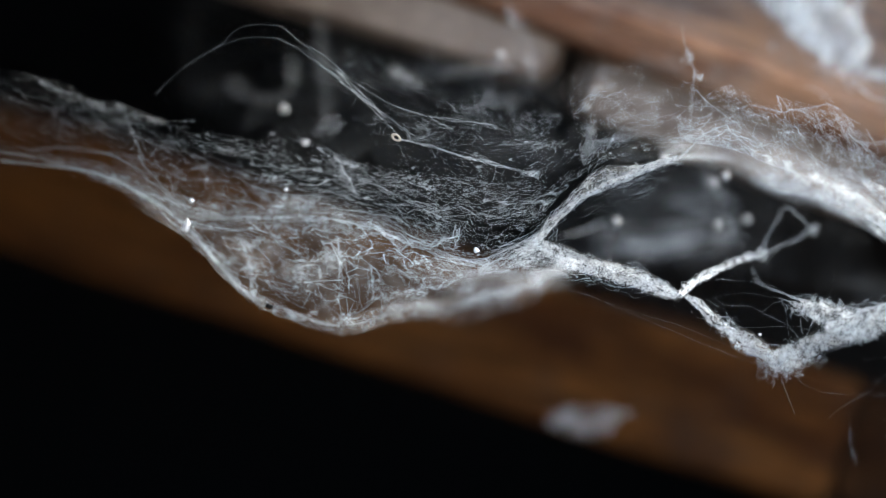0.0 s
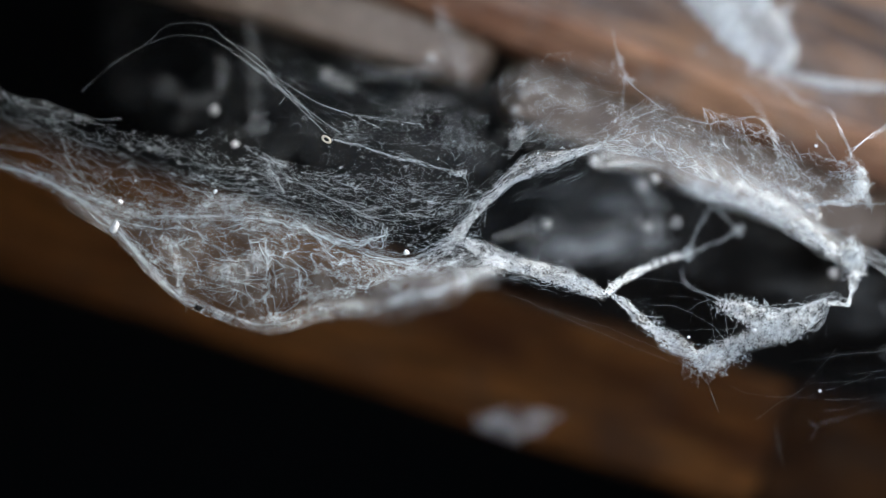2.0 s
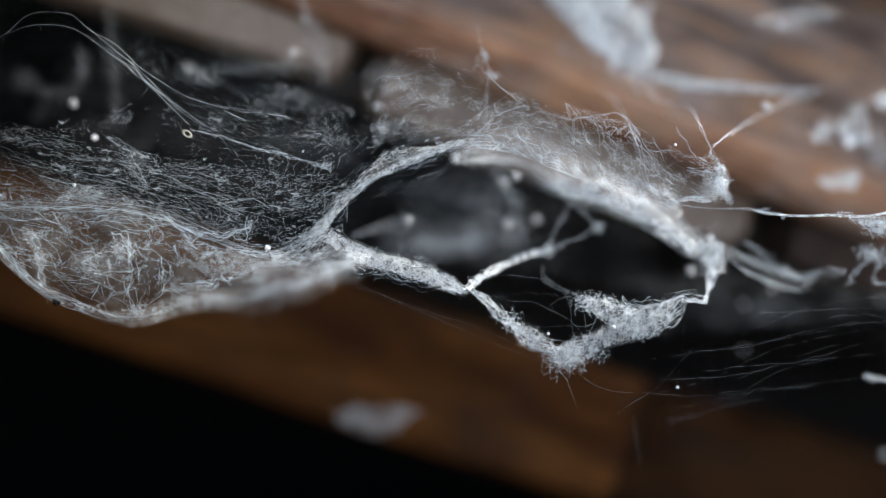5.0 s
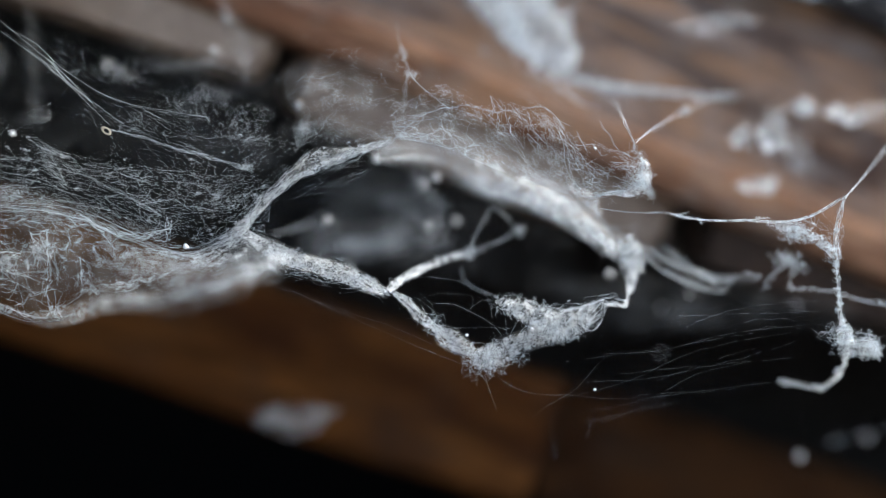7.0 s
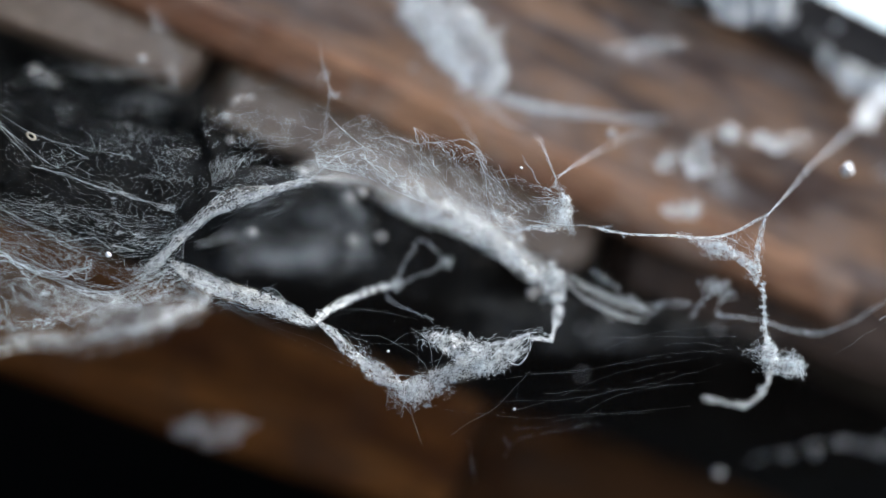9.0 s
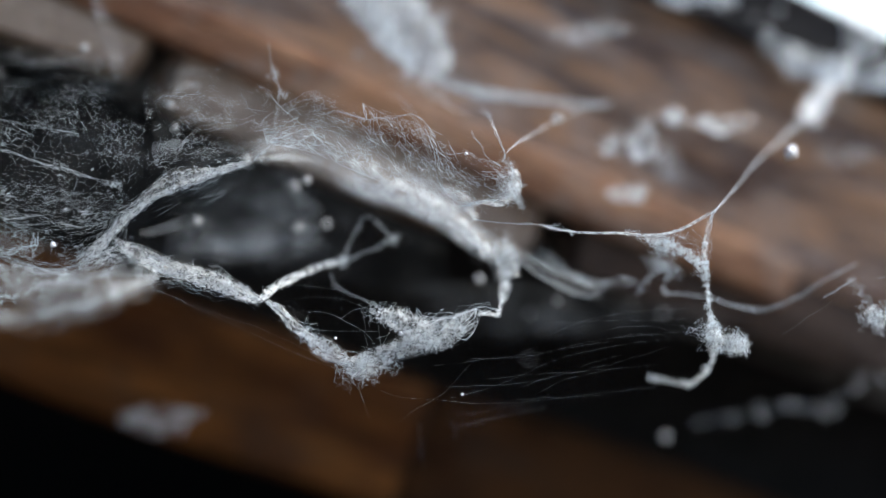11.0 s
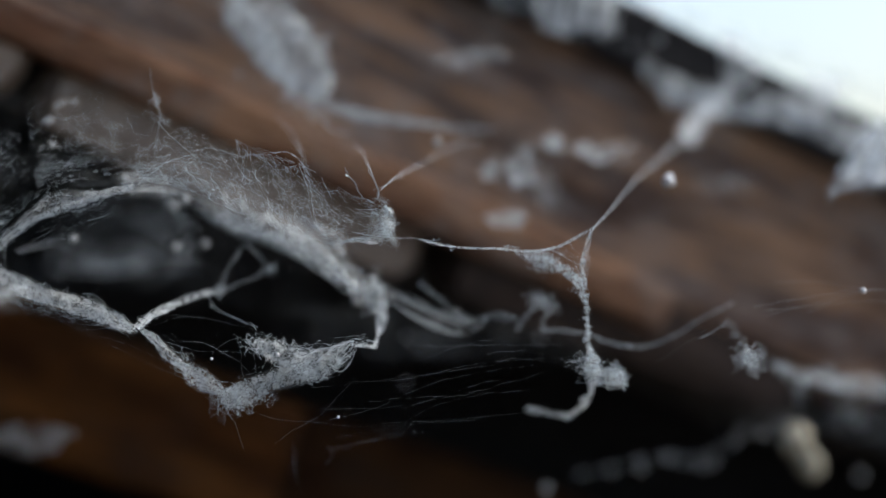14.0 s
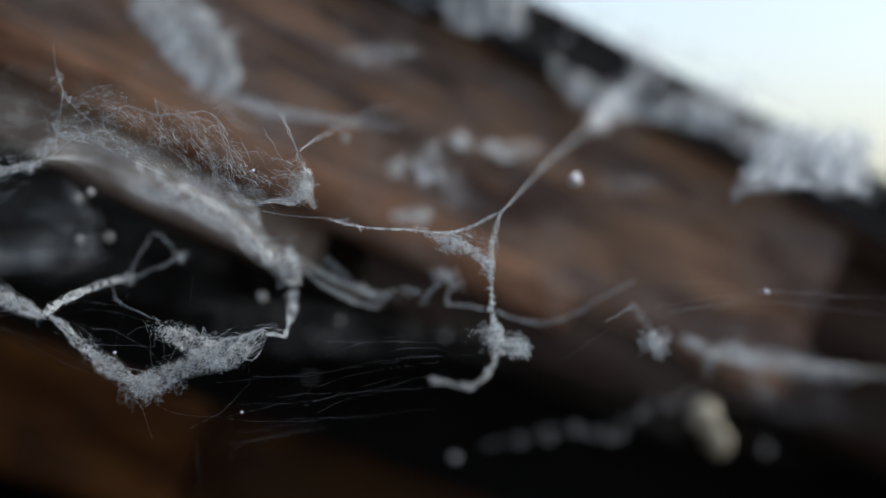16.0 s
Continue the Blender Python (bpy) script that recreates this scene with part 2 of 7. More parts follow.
class Threads:
    """Many fine threads, gathered as three-sided tubes into one mesh."""

    def __init__(self, seed):
        self.rng, self.v, self.f, self.count = np.random.default_rng(seed), [], [], 0

    def add(self, p, r):
        p = np.asarray(p, float)
        m, n, _ = p.shape
        r = np.broadcast_to(np.asarray(r, float).reshape(-1, 1) if np.ndim(r) < 2 else r, (m, n))
        t = np.gradient(p, axis=1)
        t /= np.linalg.norm(t, axis=2, keepdims=True) + 1e-12
        ref = self.rng.normal(size=(m, 1, 3))
        a = np.cross(t, ref)
        a /= np.linalg.norm(a, axis=2, keepdims=True) + 1e-12
        b = np.cross(t, a)
        ring = [a * math.cos(w) + b * math.sin(w) for w in (0, 2.0944, 4.18879)]
        v = np.stack([p + r[..., None] * k for k in ring], 2)
        i = np.arange(m * n * 3).reshape(m, n, 3) + self.count
        j = np.roll(i, -1, axis=2)
        self.f.append(np.stack([i[:, :-1], j[:, :-1], j[:, 1:], i[:, 1:]], -1).reshape(-1, 4))
        self.v.append(v.reshape(-1, 3))
        self.count += m * n * 3

    def line(self, points, r, n=60, wave=0.0006, strands=1, gap=0.0005):
        """A line of one or a few single threads, slightly uneven."""
        base = smooth(points, n)
        s = np.linspace(0, 1, n)
        p = np.repeat(base[None], strands, 0)
        for k in range(3):
            for freq in (2, 5, 11, 23):
                ph = self.rng.uniform(0, 6.283, (strands, 1))
                p[:, :, k] += wave / freq**0.8 * self.rng.normal(size=(strands, 1)) * np.sin(6.283 * freq * s + ph)
        p += self.rng.normal(size=(strands, 1, 3)) * gap * (strands > 1)
        thick = r * (1 + 0.35 * np.sin(s * 40 + 2 * np.sin(s * 17)) * self.rng.uniform(0, 1, (strands, 1)))
        self.add(p, thick)

    def tie(self, p, near, r, sag=0.03, n=4, longest=1.0, by=None):
        """Ties each point to its nearest neighbours (by: other coordinates to judge nearness) with short threads."""
        by = p if by is None else by
        gap = ((by[:, None] - by[None]) ** 2).sum(-1)
        np.fill_diagonal(gap, 9)
        nb = np.argsort(gap, axis=1)[:, :near]
        i, j = np.repeat(np.arange(len(p)), near), nb.ravel()
        keep = ((i < j) | (self.rng.uniform(size=len(i)) < 0.25)) & (gap[i, j] < longest**2)
        i, j = i[keep], j[keep]
        q = np.linspace(0, 1, n)[None, :, None]
        far = np.linalg.norm(p[i] - p[j], axis=1)[:, None, None]
        t = p[i][:, None] * (1 - q) + p[j][:, None] * q + self.rng.normal(size=(len(i), 1, 3)) * far * sag * np.sin(math.pi * q)
        self.add(t, r * np.exp(0.5 * self.rng.normal(size=(len(i), 1))) * np.ones((1, n)))

    def mesh_net(self, top, bottom, cols, rows, r, deep=0.002, keep=0.7, cross=0.25, jitter=0.45, thin=(1.0, 1.0), holes=()):
        """A wide crackled net of straight hairs: an uneven lattice over the patch between two lines, with patches left bare."""
        a, b = smooth(top, 200), smooth(bottom, 200)
        u, v = np.meshgrid(np.linspace(0, 1, cols), np.linspace(0, 1, rows), indexing="ij")
        u = np.clip(u + self.rng.normal(size=u.shape) * jitter / cols, 0, 1)
        v = np.clip(v + self.rng.normal(size=v.shape) * jitter / rows, 0, 1)
        at = lambda line: np.stack([np.interp(u * 199, np.arange(200), line[:, c]) for c in range(3)], -1)
        ta = at(a)
        p = ta + (at(b) - ta) * v[..., None]
        p[..., 1] += deep * self.rng.normal(size=u.shape)
        coarse = self.rng.uniform(0.1, 1.0, (cols // 7 + 2, rows // 5 + 2))
        bare = np.kron(coarse, np.ones((7, 5)))[:cols, :rows]
        bare = (bare + np.roll(bare, 3, 0) + np.roll(bare, 2, 1) + np.roll(np.roll(bare, 3, 0), 2, 1)) / 4
        chance = np.clip((bare - 0.45) * 3.4, 0.0, 1.2) * (thin[0] + (thin[1] - thin[0]) * v)
        ends = []
        for da, db, q in ((p[:-1], p[1:], keep), (p[:, :-1], p[:, 1:], keep * 0.8), (p[:-1, :-1], p[1:, 1:], cross), (p[:-1, 1:], p[1:, :-1], cross)):
            n, m, _ = da.shape
            hit = self.rng.uniform(size=(n, m)) < q * chance[:n, :m]
            ends.append(np.stack([da[hit], db[hit]], 1))
        e = np.vstack(ends)
        for x, z, far in holes:
            mid = e.mean(1)
            e = e[(mid[:, 0] - x) ** 2 + (mid[:, 2] - z) ** 2 > far**2]
        far = np.linalg.norm(e[:, 0] - e[:, 1], axis=1)[:, None, None]
        e = np.concatenate([e[:, :1], e.mean(1, keepdims=True) + self.rng.normal(size=(len(e), 1, 3)) * far * 0.07, e[:, 1:]], 1)
        self.add(e, r * np.exp(0.5 * self.rng.normal(size=(len(e), 1))) * np.ones((1, 3)))

    def grains(self, p, size):
        """Specks of dust and clotted silk at the given points."""
        m = len(p)
        d = self.rng.normal(size=(m, 3))
        s = size * np.exp(0.5 * self.rng.normal(size=(m, 1)))
        d *= s / np.linalg.norm(d, axis=1, keepdims=True)
        q = np.linspace(-1, 1, 4)[None, :, None]
        self.add(p[:, None] + d[:, None] * q, s * np.array([[0.2, 0.7, 0.6, 0.15]]))

    def follow(self, points, widths, m, r=5e-5, n=26, span=(0.25, 0.9), wave=0.35, deep=0.5):
        """A jagged, felted strand: knots crowded along a line, tied to each other, with a few long threads."""
        dens = min(max(m / 100, 0.35), 1.5)
        base = smooth(points, 240)
        long = np.linalg.norm(np.diff(base, axis=0), axis=1).sum()
        w = np.interp(np.linspace(0, 1, 240), np.linspace(0, 1, len(widths)), widths)
        t = np.gradient(base, axis=0)
        side = np.stack([-t[:, 2], 0 * t[:, 0], t[:, 0]], 1)
        side /= np.linalg.norm(side, axis=1, keepdims=True) + 1e-12
        turns = max(4, int(long / 0.0022))
        zig = np.interp(np.linspace(0, 1, 240), np.linspace(0, 1, turns), self.rng.normal(size=turns) * 0.22)
        lumpy = np.interp(np.linspace(0, 1, 240), np.linspace(0, 1, turns), np.exp(0.35 * self.rng.normal(size=turns)))
        base, w = base + side * (zig * w)[:, None], w * lumpy
        take = lambda arr, k: np.stack([np.interp(k, np.arange(240), arr[:, c]) for c in range(arr.shape[1])], -1)
        knots = int(min(max(long / 0.00026 * dens * (0.55 + w.mean() / 0.003), 30), 1500))
        nests = self.rng.uniform(0, 1, max(3, int(long / 0.0035)))
        s = np.where(self.rng.uniform(size=knots) < 0.45, self.rng.uniform(0, 1, knots), self.rng.choice(nests, knots) + self.rng.normal(size=knots) * 0.0011 / long)
        k = np.clip(s, 0, 1) * 239
        wide = np.interp(k, np.arange(240), w)
        off, off2 = self.rng.normal(size=(2, knots)) * self.rng.uniform(0.10, 0.52, (2, knots))
        p = take(base, k) + take(side, k) * (off * wide)[:, None]
        p[:, 1] += off2 * wide * deep
        self.tie(p, 4, r * 0.29, 0.0, 2, 0.02, np.stack([k / 239 * long, off * wide * 2.6, off2 * wide * deep * 2.6], 1))
        self.tie(p, 1, r * 0.22, 0.0, 2)
        self.grains(p[self.rng.uniform(size=knots) < 0.15], 6e-5)
        cores = max(3, int(m * 0.05))
        n = int(min(max(long / 0.0011, 12), 70))
        sc = np.linspace(0, 239, n)[None] * np.ones((cores, 1))
        walk_off = np.cumsum(self.rng.normal(size=(cores, n)), 1)
        walk_off = 0.7 * self.rng.normal(size=(cores, 1)) * 0.5 + 0.09 * (walk_off - walk_off.mean(1, keepdims=True))
        wc = np.interp(sc, np.arange(240), w)
        p = take(base, sc) + take(side, sc) * (walk_off * wc)[..., None]
        p[..., 1] += 0.3 * deep * wc * self.rng.normal(size=(cores, 1))
        self.add(p, r * 0.42 * np.exp(0.35 * self.rng.normal(size=(cores, 1))) * np.ones((1, n)))

    def rope(self, points, widths, m, r=5e-5, n=26, span=(0.25, 0.9), wave=0.35, deep=0.5):
        """m threads that run along a line as a loose rope of changing width."""
        m = max(6, int(m * FULL_ROPE))
        base = smooth(points, 240)
        w = np.interp(np.linspace(0, 1, 240), np.linspace(0, 1, len(widths)), widths)
        t = np.gradient(base, axis=0)
        side = np.stack([-t[:, 2], 0 * t[:, 0], t[:, 0]], 1)
        side /= np.linalg.norm(side, axis=1, keepdims=True) + 1e-12
        long = self.rng.uniform(*span, (m, 1))
        s0 = self.rng.uniform(0, 1, (m, 1)) * (1 - long)
        s = s0 + long * np.linspace(0, 1, n)
        k = s * 239
        take = lambda arr: np.stack([np.interp(k, np.arange(240), arr[:, c]) for c in range(arr.shape[1])], -1)
        wide = np.interp(k, np.arange(240), w)
        off = np.clip(self.rng.normal(size=(m, 1)) * 0.6, -1, 1)
        off2 = np.clip(self.rng.normal(size=(m, 1)) * 0.6, -1, 1)
        for freq in (1.5, 4, 9, 19):
            off = off + wave / freq**0.95 * self.rng.normal(size=(m, 1)) * np.sin(6.283 * (freq * s * 1.3 + self.rng.uniform(0, 1, (m, 1))))
            off2 = off2 + wave / freq**0.95 * self.rng.normal(size=(m, 1)) * np.sin(6.283 * (freq * s * 1.3 + self.rng.uniform(0, 1, (m, 1))))
        p = take(base) + take(side) * (off * wide)[..., None]
        p[..., 1] += off2 * wide * deep
        self.add(p, r * np.exp(0.45 * self.rng.normal(size=(m, 1))) * np.ones((1, n)))

    def strew(self, top, bottom, m, long=(0.01, 0.05), lean=0.0, spread=0.35, r=4e-5, n=10, deep=0.004, bend=0.6):
        """m threads laid over the patch between two lines, mostly one way."""
        m = int(m * FULL_LAYER)
        a, b = smooth(top, 120), smooth(bottom, 120)
        u, v = self.rng.uniform(0, 1, (2, m, 1))
        size_u, size_v = np.linalg.norm(np.diff(a, axis=0), axis=1).sum(), np.linalg.norm(a - b, axis=1).mean() + 1e-6
        length = self.rng.uniform(*long, (m, 1))
        ang = lean + self.rng.normal(size=(m, 1)) * spread
        q = np.linspace(-0.5, 0.5, n)
        ang = ang + bend * self.rng.normal(size=(m, 1)) * q + 0.4 * bend * self.rng.normal(size=(m, 1)) * np.sin(6.283 * (1.5 * q + self.rng.uniform(0, 1, (m, 1))))
        step = length / n
        uu = u + np.cumsum(np.cos(ang) * step, 1) / size_u
        vv = v + np.cumsum(np.sin(ang) * step, 1) / size_v
        uu, vv = np.clip(uu, 0, 1) * 119, np.clip(vv, 0, 1)
        ta = np.stack([np.interp(uu, np.arange(120), a[:, c]) for c in range(3)], -1)
        tb = np.stack([np.interp(uu, np.arange(120), b[:, c]) for c in range(3)], -1)
        p = ta + (tb - ta) * vv[..., None]
        p[..., 1] += deep * self.rng.normal(size=(m, 1)) + deep * 0.6 * np.sin(uu * 0.15 + vv * 9)
        p[..., 2] += 0.0005 * bend * np.sin(uu * 1.7 + self.rng.uniform(0, 6.28, (m, 1)))
        self.add(p, r * 0.7 * np.exp(0.6 * self.rng.normal(size=(m, 1))) * np.ones((1, n)))

    def net(self, top, bottom, knots, near=3, r=3.5e-5, deep=0.003, sag=0.03):
        """A tangle of cells: knots over the patch between two lines, each tied to its neighbours."""
        a, b = smooth(top, 120), smooth(bottom, 120)
        wide, high = np.linalg.norm(np.diff(a, axis=0), axis=1).sum(), np.linalg.norm(a - b, axis=1).mean()
        rows = max(4, int(math.sqrt(knots * high / wide * 1.5)))
        cols = max(4, knots // rows)
        u, v = np.meshgrid((np.arange(cols) + 0.5) / cols, (np.arange(rows) + 0.5) / rows, indexing="ij")
        u = np.clip(u + self.rng.normal(size=u.shape) * 0.42 / cols, 0, 1).ravel() * 119
        v = np.clip(v + self.rng.normal(size=v.shape) * 0.42 / rows, 0, 1).ravel()
        ta = np.stack([np.interp(u, np.arange(120), a[:, c]) for c in range(3)], -1)
        tb = np.stack([np.interp(u, np.arange(120), b[:, c]) for c in range(3)], -1)
        p = ta + (tb - ta) * v[:, None]
        flat = p[:, [0, 2]]
        p[:, 1] += deep * self.rng.normal(size=len(p))
        self.tie(p, near, r, sag, 4, 1.0, flat)

    def tuft(self, centre, size, m, r=5e-5, near=4):
        """A clot of crowded, tied threads and dust that fills a small uneven ellipsoid."""
        m = max(10, int(m * 3.2))
        lobes = self.rng.normal(size=(5, 3)) * 0.42
        p = lobes[self.rng.integers(0, 5, m)] + self.rng.normal(size=(m, 3)) * 0.34
        p = np.array(centre, float) + p * np.array(size, float)
        self.tie(p, near, r * 0.25, 0.0, 2)
        self.grains(p[self.rng.uniform(size=m) < 0.16], 7e-5)

    def flecks(self, top, bottom, count, size=0.0012, m=12, r=5e-5):
        """Tiny knots of silk and dust scattered over the patch between two lines."""
        a, b = smooth(top, 120), smooth(bottom, 120)
        for _ in range(count):
            k, q = self.rng.integers(0, 120), self.rng.uniform(0.03, 0.97)
            s = size * math.exp(0.5 * self.rng.normal())
            self.tuft(a[k] + (b[k] - a[k]) * q + (0, self.rng.normal() * 0.003, 0), (s * 1.4, s, s * 0.8), m * 1.2, r)

    def fringe(self, points, m, long=0.004, r=2.2e-5, spread=0.0012, n=7):
        """Short loose ends that stand off a line on all sides."""
        m, long = m // 4, long * 0.6
        base = smooth(points, 200)
        p0 = base[self.rng.integers(0, 200, m)] + self.rng.normal(size=(m, 3)) * spread * (1, 0.7, 1)
        d = self.rng.normal(size=(m, 3)) * (1, 0.5, 1)
        d /= np.linalg.norm(d, axis=1, keepdims=True)
        d = d * (long * np.exp(0.6 * self.rng.normal(size=(m, 1))))
        q = np.linspace(0, 1, n)[None, :, None]
        bend = self.rng.normal(size=(m, 1, 3)) * np.linalg.norm(d, axis=1)[:, None, None] * 0.12
        p = p0[:, None] + d[:, None] * q + bend * np.sin(math.pi * q) - np.array((0, 0, 0.15)) * np.linalg.norm(d, axis=1)[:, None, None] * q**2
        self.add(p, r * np.exp(0.4 * self.rng.normal(size=(m, 1))) * np.linspace(1, 0.6, n)[None])

    def mesh(self, name, origin):
        v = np.vstack(self.v) - np.array(origin)
        f = np.vstack(self.f)
        return mesh_of(name, v, f)


def mesh_of(name, v, f):
    me = bpy.data.meshes.new(name)
    k = f.shape[1]
    me.vertices.add(len(v))
    me.vertices.foreach_set("co", v.astype(np.float32).ravel())
    me.loops.add(f.size)
    me.loops.foreach_set("vertex_index", f.astype(np.int32).ravel())
    me.polygons.add(len(f))
    me.polygons.foreach_set("loop_start", np.arange(0, f.size, k, dtype=np.int32))
    me.polygons.foreach_set("use_smooth", np.ones(len(f), bool))
    me.update(calc_edges=True)
    me.validate()
    return me


def child(name, me, material, parent, label="", kind=""):
    me.materials.append(material)
    ob = new(name, me)
    ob.parent = parent
    return tagged(ob, label, kind=kind)


class Spun:
    """Spins threads for a web, each bunch a part of its own."""

    def __init__(self, parent, at, seed):
        self.parent, self.at, self.seed, self.rng = parent, at, seed * 100, np.random.default_rng(seed)

    def _spin(self, name, how, args, kw):
        self.seed += 1
        th = Threads(self.seed)
        how(th, *args, **kw)
        child(name, th.mesh(name, self.at), SILK, self.parent, kind="" if name in ("tuft", "single_thread") else "stuff")

    def line(self, *args, **kw):
        self._spin("single_thread", Threads.line, args, kw)

    def follow(self, *args, **kw):
        self._spin("strand", Threads.follow, args, kw)

    def rope(self, *args, **kw):
        self._spin("strand", Threads.rope, args, kw)

    def strew(self, *args, **kw):
        self._spin("thread_layer", Threads.strew, args, kw)

    def flecks(self, *args, **kw):
        self._spin("dust_fleck", Threads.flecks, args, kw)

    def fringe(self, *args, **kw):
        self._spin("fringe", Threads.fringe, args, kw)

    def net(self, *args, **kw):
        self._spin("cell_net", Threads.net, args, kw)

    def mesh_net(self, *args, **kw):
        self._spin("cell_net", Threads.mesh_net, args, kw)

    def tuft(self, *args, **kw):
        self._spin("tuft", Threads.tuft, args, kw)


def felt(name, top, bottom, material, parent, origin, seed, belly=0.004, nu=80, nv=24, fray=0.06, label=""):
    """A sagging sheet of fine silk between two lines, with an uneven edge."""
    a, b = smooth(top, nu), smooth(bottom, nu)
    rng = np.random.default_rng(seed)
    v = np.linspace(0, 1, nv)
    lo = fray * np.convolve(rng.uniform(-1, 1, nu + 6), np.ones(7) / 7, "valid")[:nu]
    hi = 1 + fray * np.convolve(rng.uniform(-1, 1, nu + 6), np.ones(7) / 7, "valid")[:nu]
    w = lo[:, None] + (hi - lo)[:, None] * v[None]
    p = a[:, None] + (b - a)[:, None] * w[..., None]
    p[..., 1] += belly * np.sin(math.pi * w) * (1 + 0.5 * np.sin(np.arange(nu)[:, None] * 0.35 + 3 * w))
    i = np.arange(nu * nv).reshape(nu, nv)
    f = np.stack([i[:-1, :-1], i[1:, :-1], i[1:, 1:], i[:-1, 1:]], -1).reshape(-1, 4)
    me = mesh_of(name, p.reshape(-1, 3) - np.array(origin), f)
    uv = np.stack(np.broadcast_arrays(np.linspace(0, 1, nu)[:, None], v[None]), -1).reshape(-1, 2)
    me.uv_layers.new(name="UVMap").data.foreach_set("uv", uv[f.ravel()].astype(np.float32).ravel())
    return child(name, me, material, parent, label)


def ribbon(points, widths, material, parent, origin, seed, wave=0.3):
    """A narrow, slightly twisted band of felted silk along a line."""
    base = smooth(points, 80)
    w = np.interp(np.linspace(0, 1, 80), np.linspace(0, 1, len(widths)), widths)[:, None]
    rng = np.random.default_rng(seed)
    s = np.linspace(0, 1, 80)[:, None]
    w = w * (1 + wave * sum(rng.normal() / k**0.5 * np.sin(6.283 * (k * 2.3 * s + rng.uniform())) for k in (0.6, 1, 1.7)) * 0.4) * np.clip(np.minimum(s, 1 - s) * 9, 0.8, 1)
    t = np.gradient(base, axis=0)
    side = np.stack([-t[:, 2], 0 * t[:, 0], t[:, 0]], 1)
    side /= np.linalg.norm(side, axis=1, keepdims=True) + 1e-12
    side[:, 1] = 0.35 * np.sin(6.283 * (1.7 * s[:, 0] + rng.uniform()))
    return felt("felt_band", base + side * w, base - side * w, material, parent, origin, seed, 0.0012, 80, 10, 0.05)


def web(name, at, label, category="cobweb"):
    ob = new(name)
    ob.empty_display_size = 0.02
    ob.matrix_basis = pose(*at)
    return tagged(ob, label, category)


def lump(name, at, size, material, label, category, seed, turn=0.0, hole=False, rough=0.25):
    """A small flake, crumb or husk with an uneven surface; a ring if it has a hole."""
    bm = bmesh.new()
    if hole:
        for k in range(20):
            for j in range(8):
                a, b = 6.283 * k / 20, 6.283 * j / 8
                rr = 1 + 0.30 * math.cos(b)
                bm.verts.new((rr * math.cos(a) * size[0], 0.30 * math.sin(b) * size[1], rr * math.sin(a) * size[2]))
        bm.verts.ensure_lookup_table()
        for k in range(20):
            for j in range(8):
                bm.faces.new([bm.verts[x * 8 + y] for x, y in ((k, j), ((k + 1) % 20, j), ((k + 1) % 20, (j + 1) % 8), (k, (j + 1) % 8))])
    else:
        bmesh.ops.create_icosphere(bm, subdivisions=3, radius=1)
        for v in bm.verts:
            n = noise.noise(v.co * 1.3 + Vector((seed * 7.1, seed, 0))) + 0.5 * noise.noise(v.co * 3.1 + Vector((seed, 3, 0)))
            v.co *= 1 + rough * 2 * n
            v.co = Vector((v.co.x * size[0], v.co.y * size[1], v.co.z * size[2]))
    bmesh.ops.rotate(bm, cent=(0, 0, 0), matrix=Matrix.Rotation(radians(turn), 3, "Y"), verts=bm.verts)
    for fc in bm.faces:
        fc.smooth = True
    me = bpy.data.meshes.new(name)
    bm.to_mesh(me)
    bm.free()
    me.materials.append(material)
    ob = new(name, me)
    ob.matrix_basis = pose(*at)
    return tagged(ob, label, category) if label else ob


def timber(name, length, height, depth, round_edge, uneven, seed, stations=90, shift=0.0):
    """A sawn timber along x: a rounded section that wanders, with splits along the grain."""
    prof = []
    for cx, cz, a0 in ((1, 1, 0), (-1, 1, 90), (-1, -1, 180), (1, -1, 270)):
        for k in range(5):
            a = radians(a0 + 22.5 * k)
            prof.append((cx * (depth / 2 - round_edge) + round_edge * math.cos(a), cz * (height / 2 - round_edge) + round_edge * math.sin(a)))
    fine = []
    for (y0, z0), (y1, z1) in zip(prof, prof[1:] + prof[:1]):
        k = max(1, int(math.hypot(y1 - y0, z1 - z0) / 0.006))
        fine += [(y0 + (y1 - y0) * q / k, z0 + (z1 - z0) * q / k) for q in range(k)]
    n = len(fine)
    v = []
    for s in range(stations):
        x = length * (s / (stations - 1) - 0.5) + shift
        for y, z in fine:
            d = noise.noise(Vector((x * 5, y * 30, z * 30 + seed))) * uneven + noise.noise(Vector((x * 16, y * 90, z * 90 - seed))) * uneven * 0.5
            crack = max(0.0, noise.noise(Vector((x * 3, y * 4, z * 70 + seed * 3))) - 0.35) * uneven * 6
            k = 1 + (d - crack) / max(0.01, math.hypot(y, z))
            v.append((x, y * k, z * k))
    i = np.arange(stations * n).reshape(stations, n)
    j = np.roll(i, -1, axis=1)
    f = np.stack([i[:-1], i[1:], j[1:], j[:-1]], -1).reshape(-1, 4)
    me = bpy.data.meshes.new(name)
    me.from_pydata(v, [], [tuple(map(int, q)) for q in f] + [tuple(range(n)), tuple(range((stations - 1) * n + n - 1, (stations - 1) * n - 1, -1))])
    me.update()
    return me


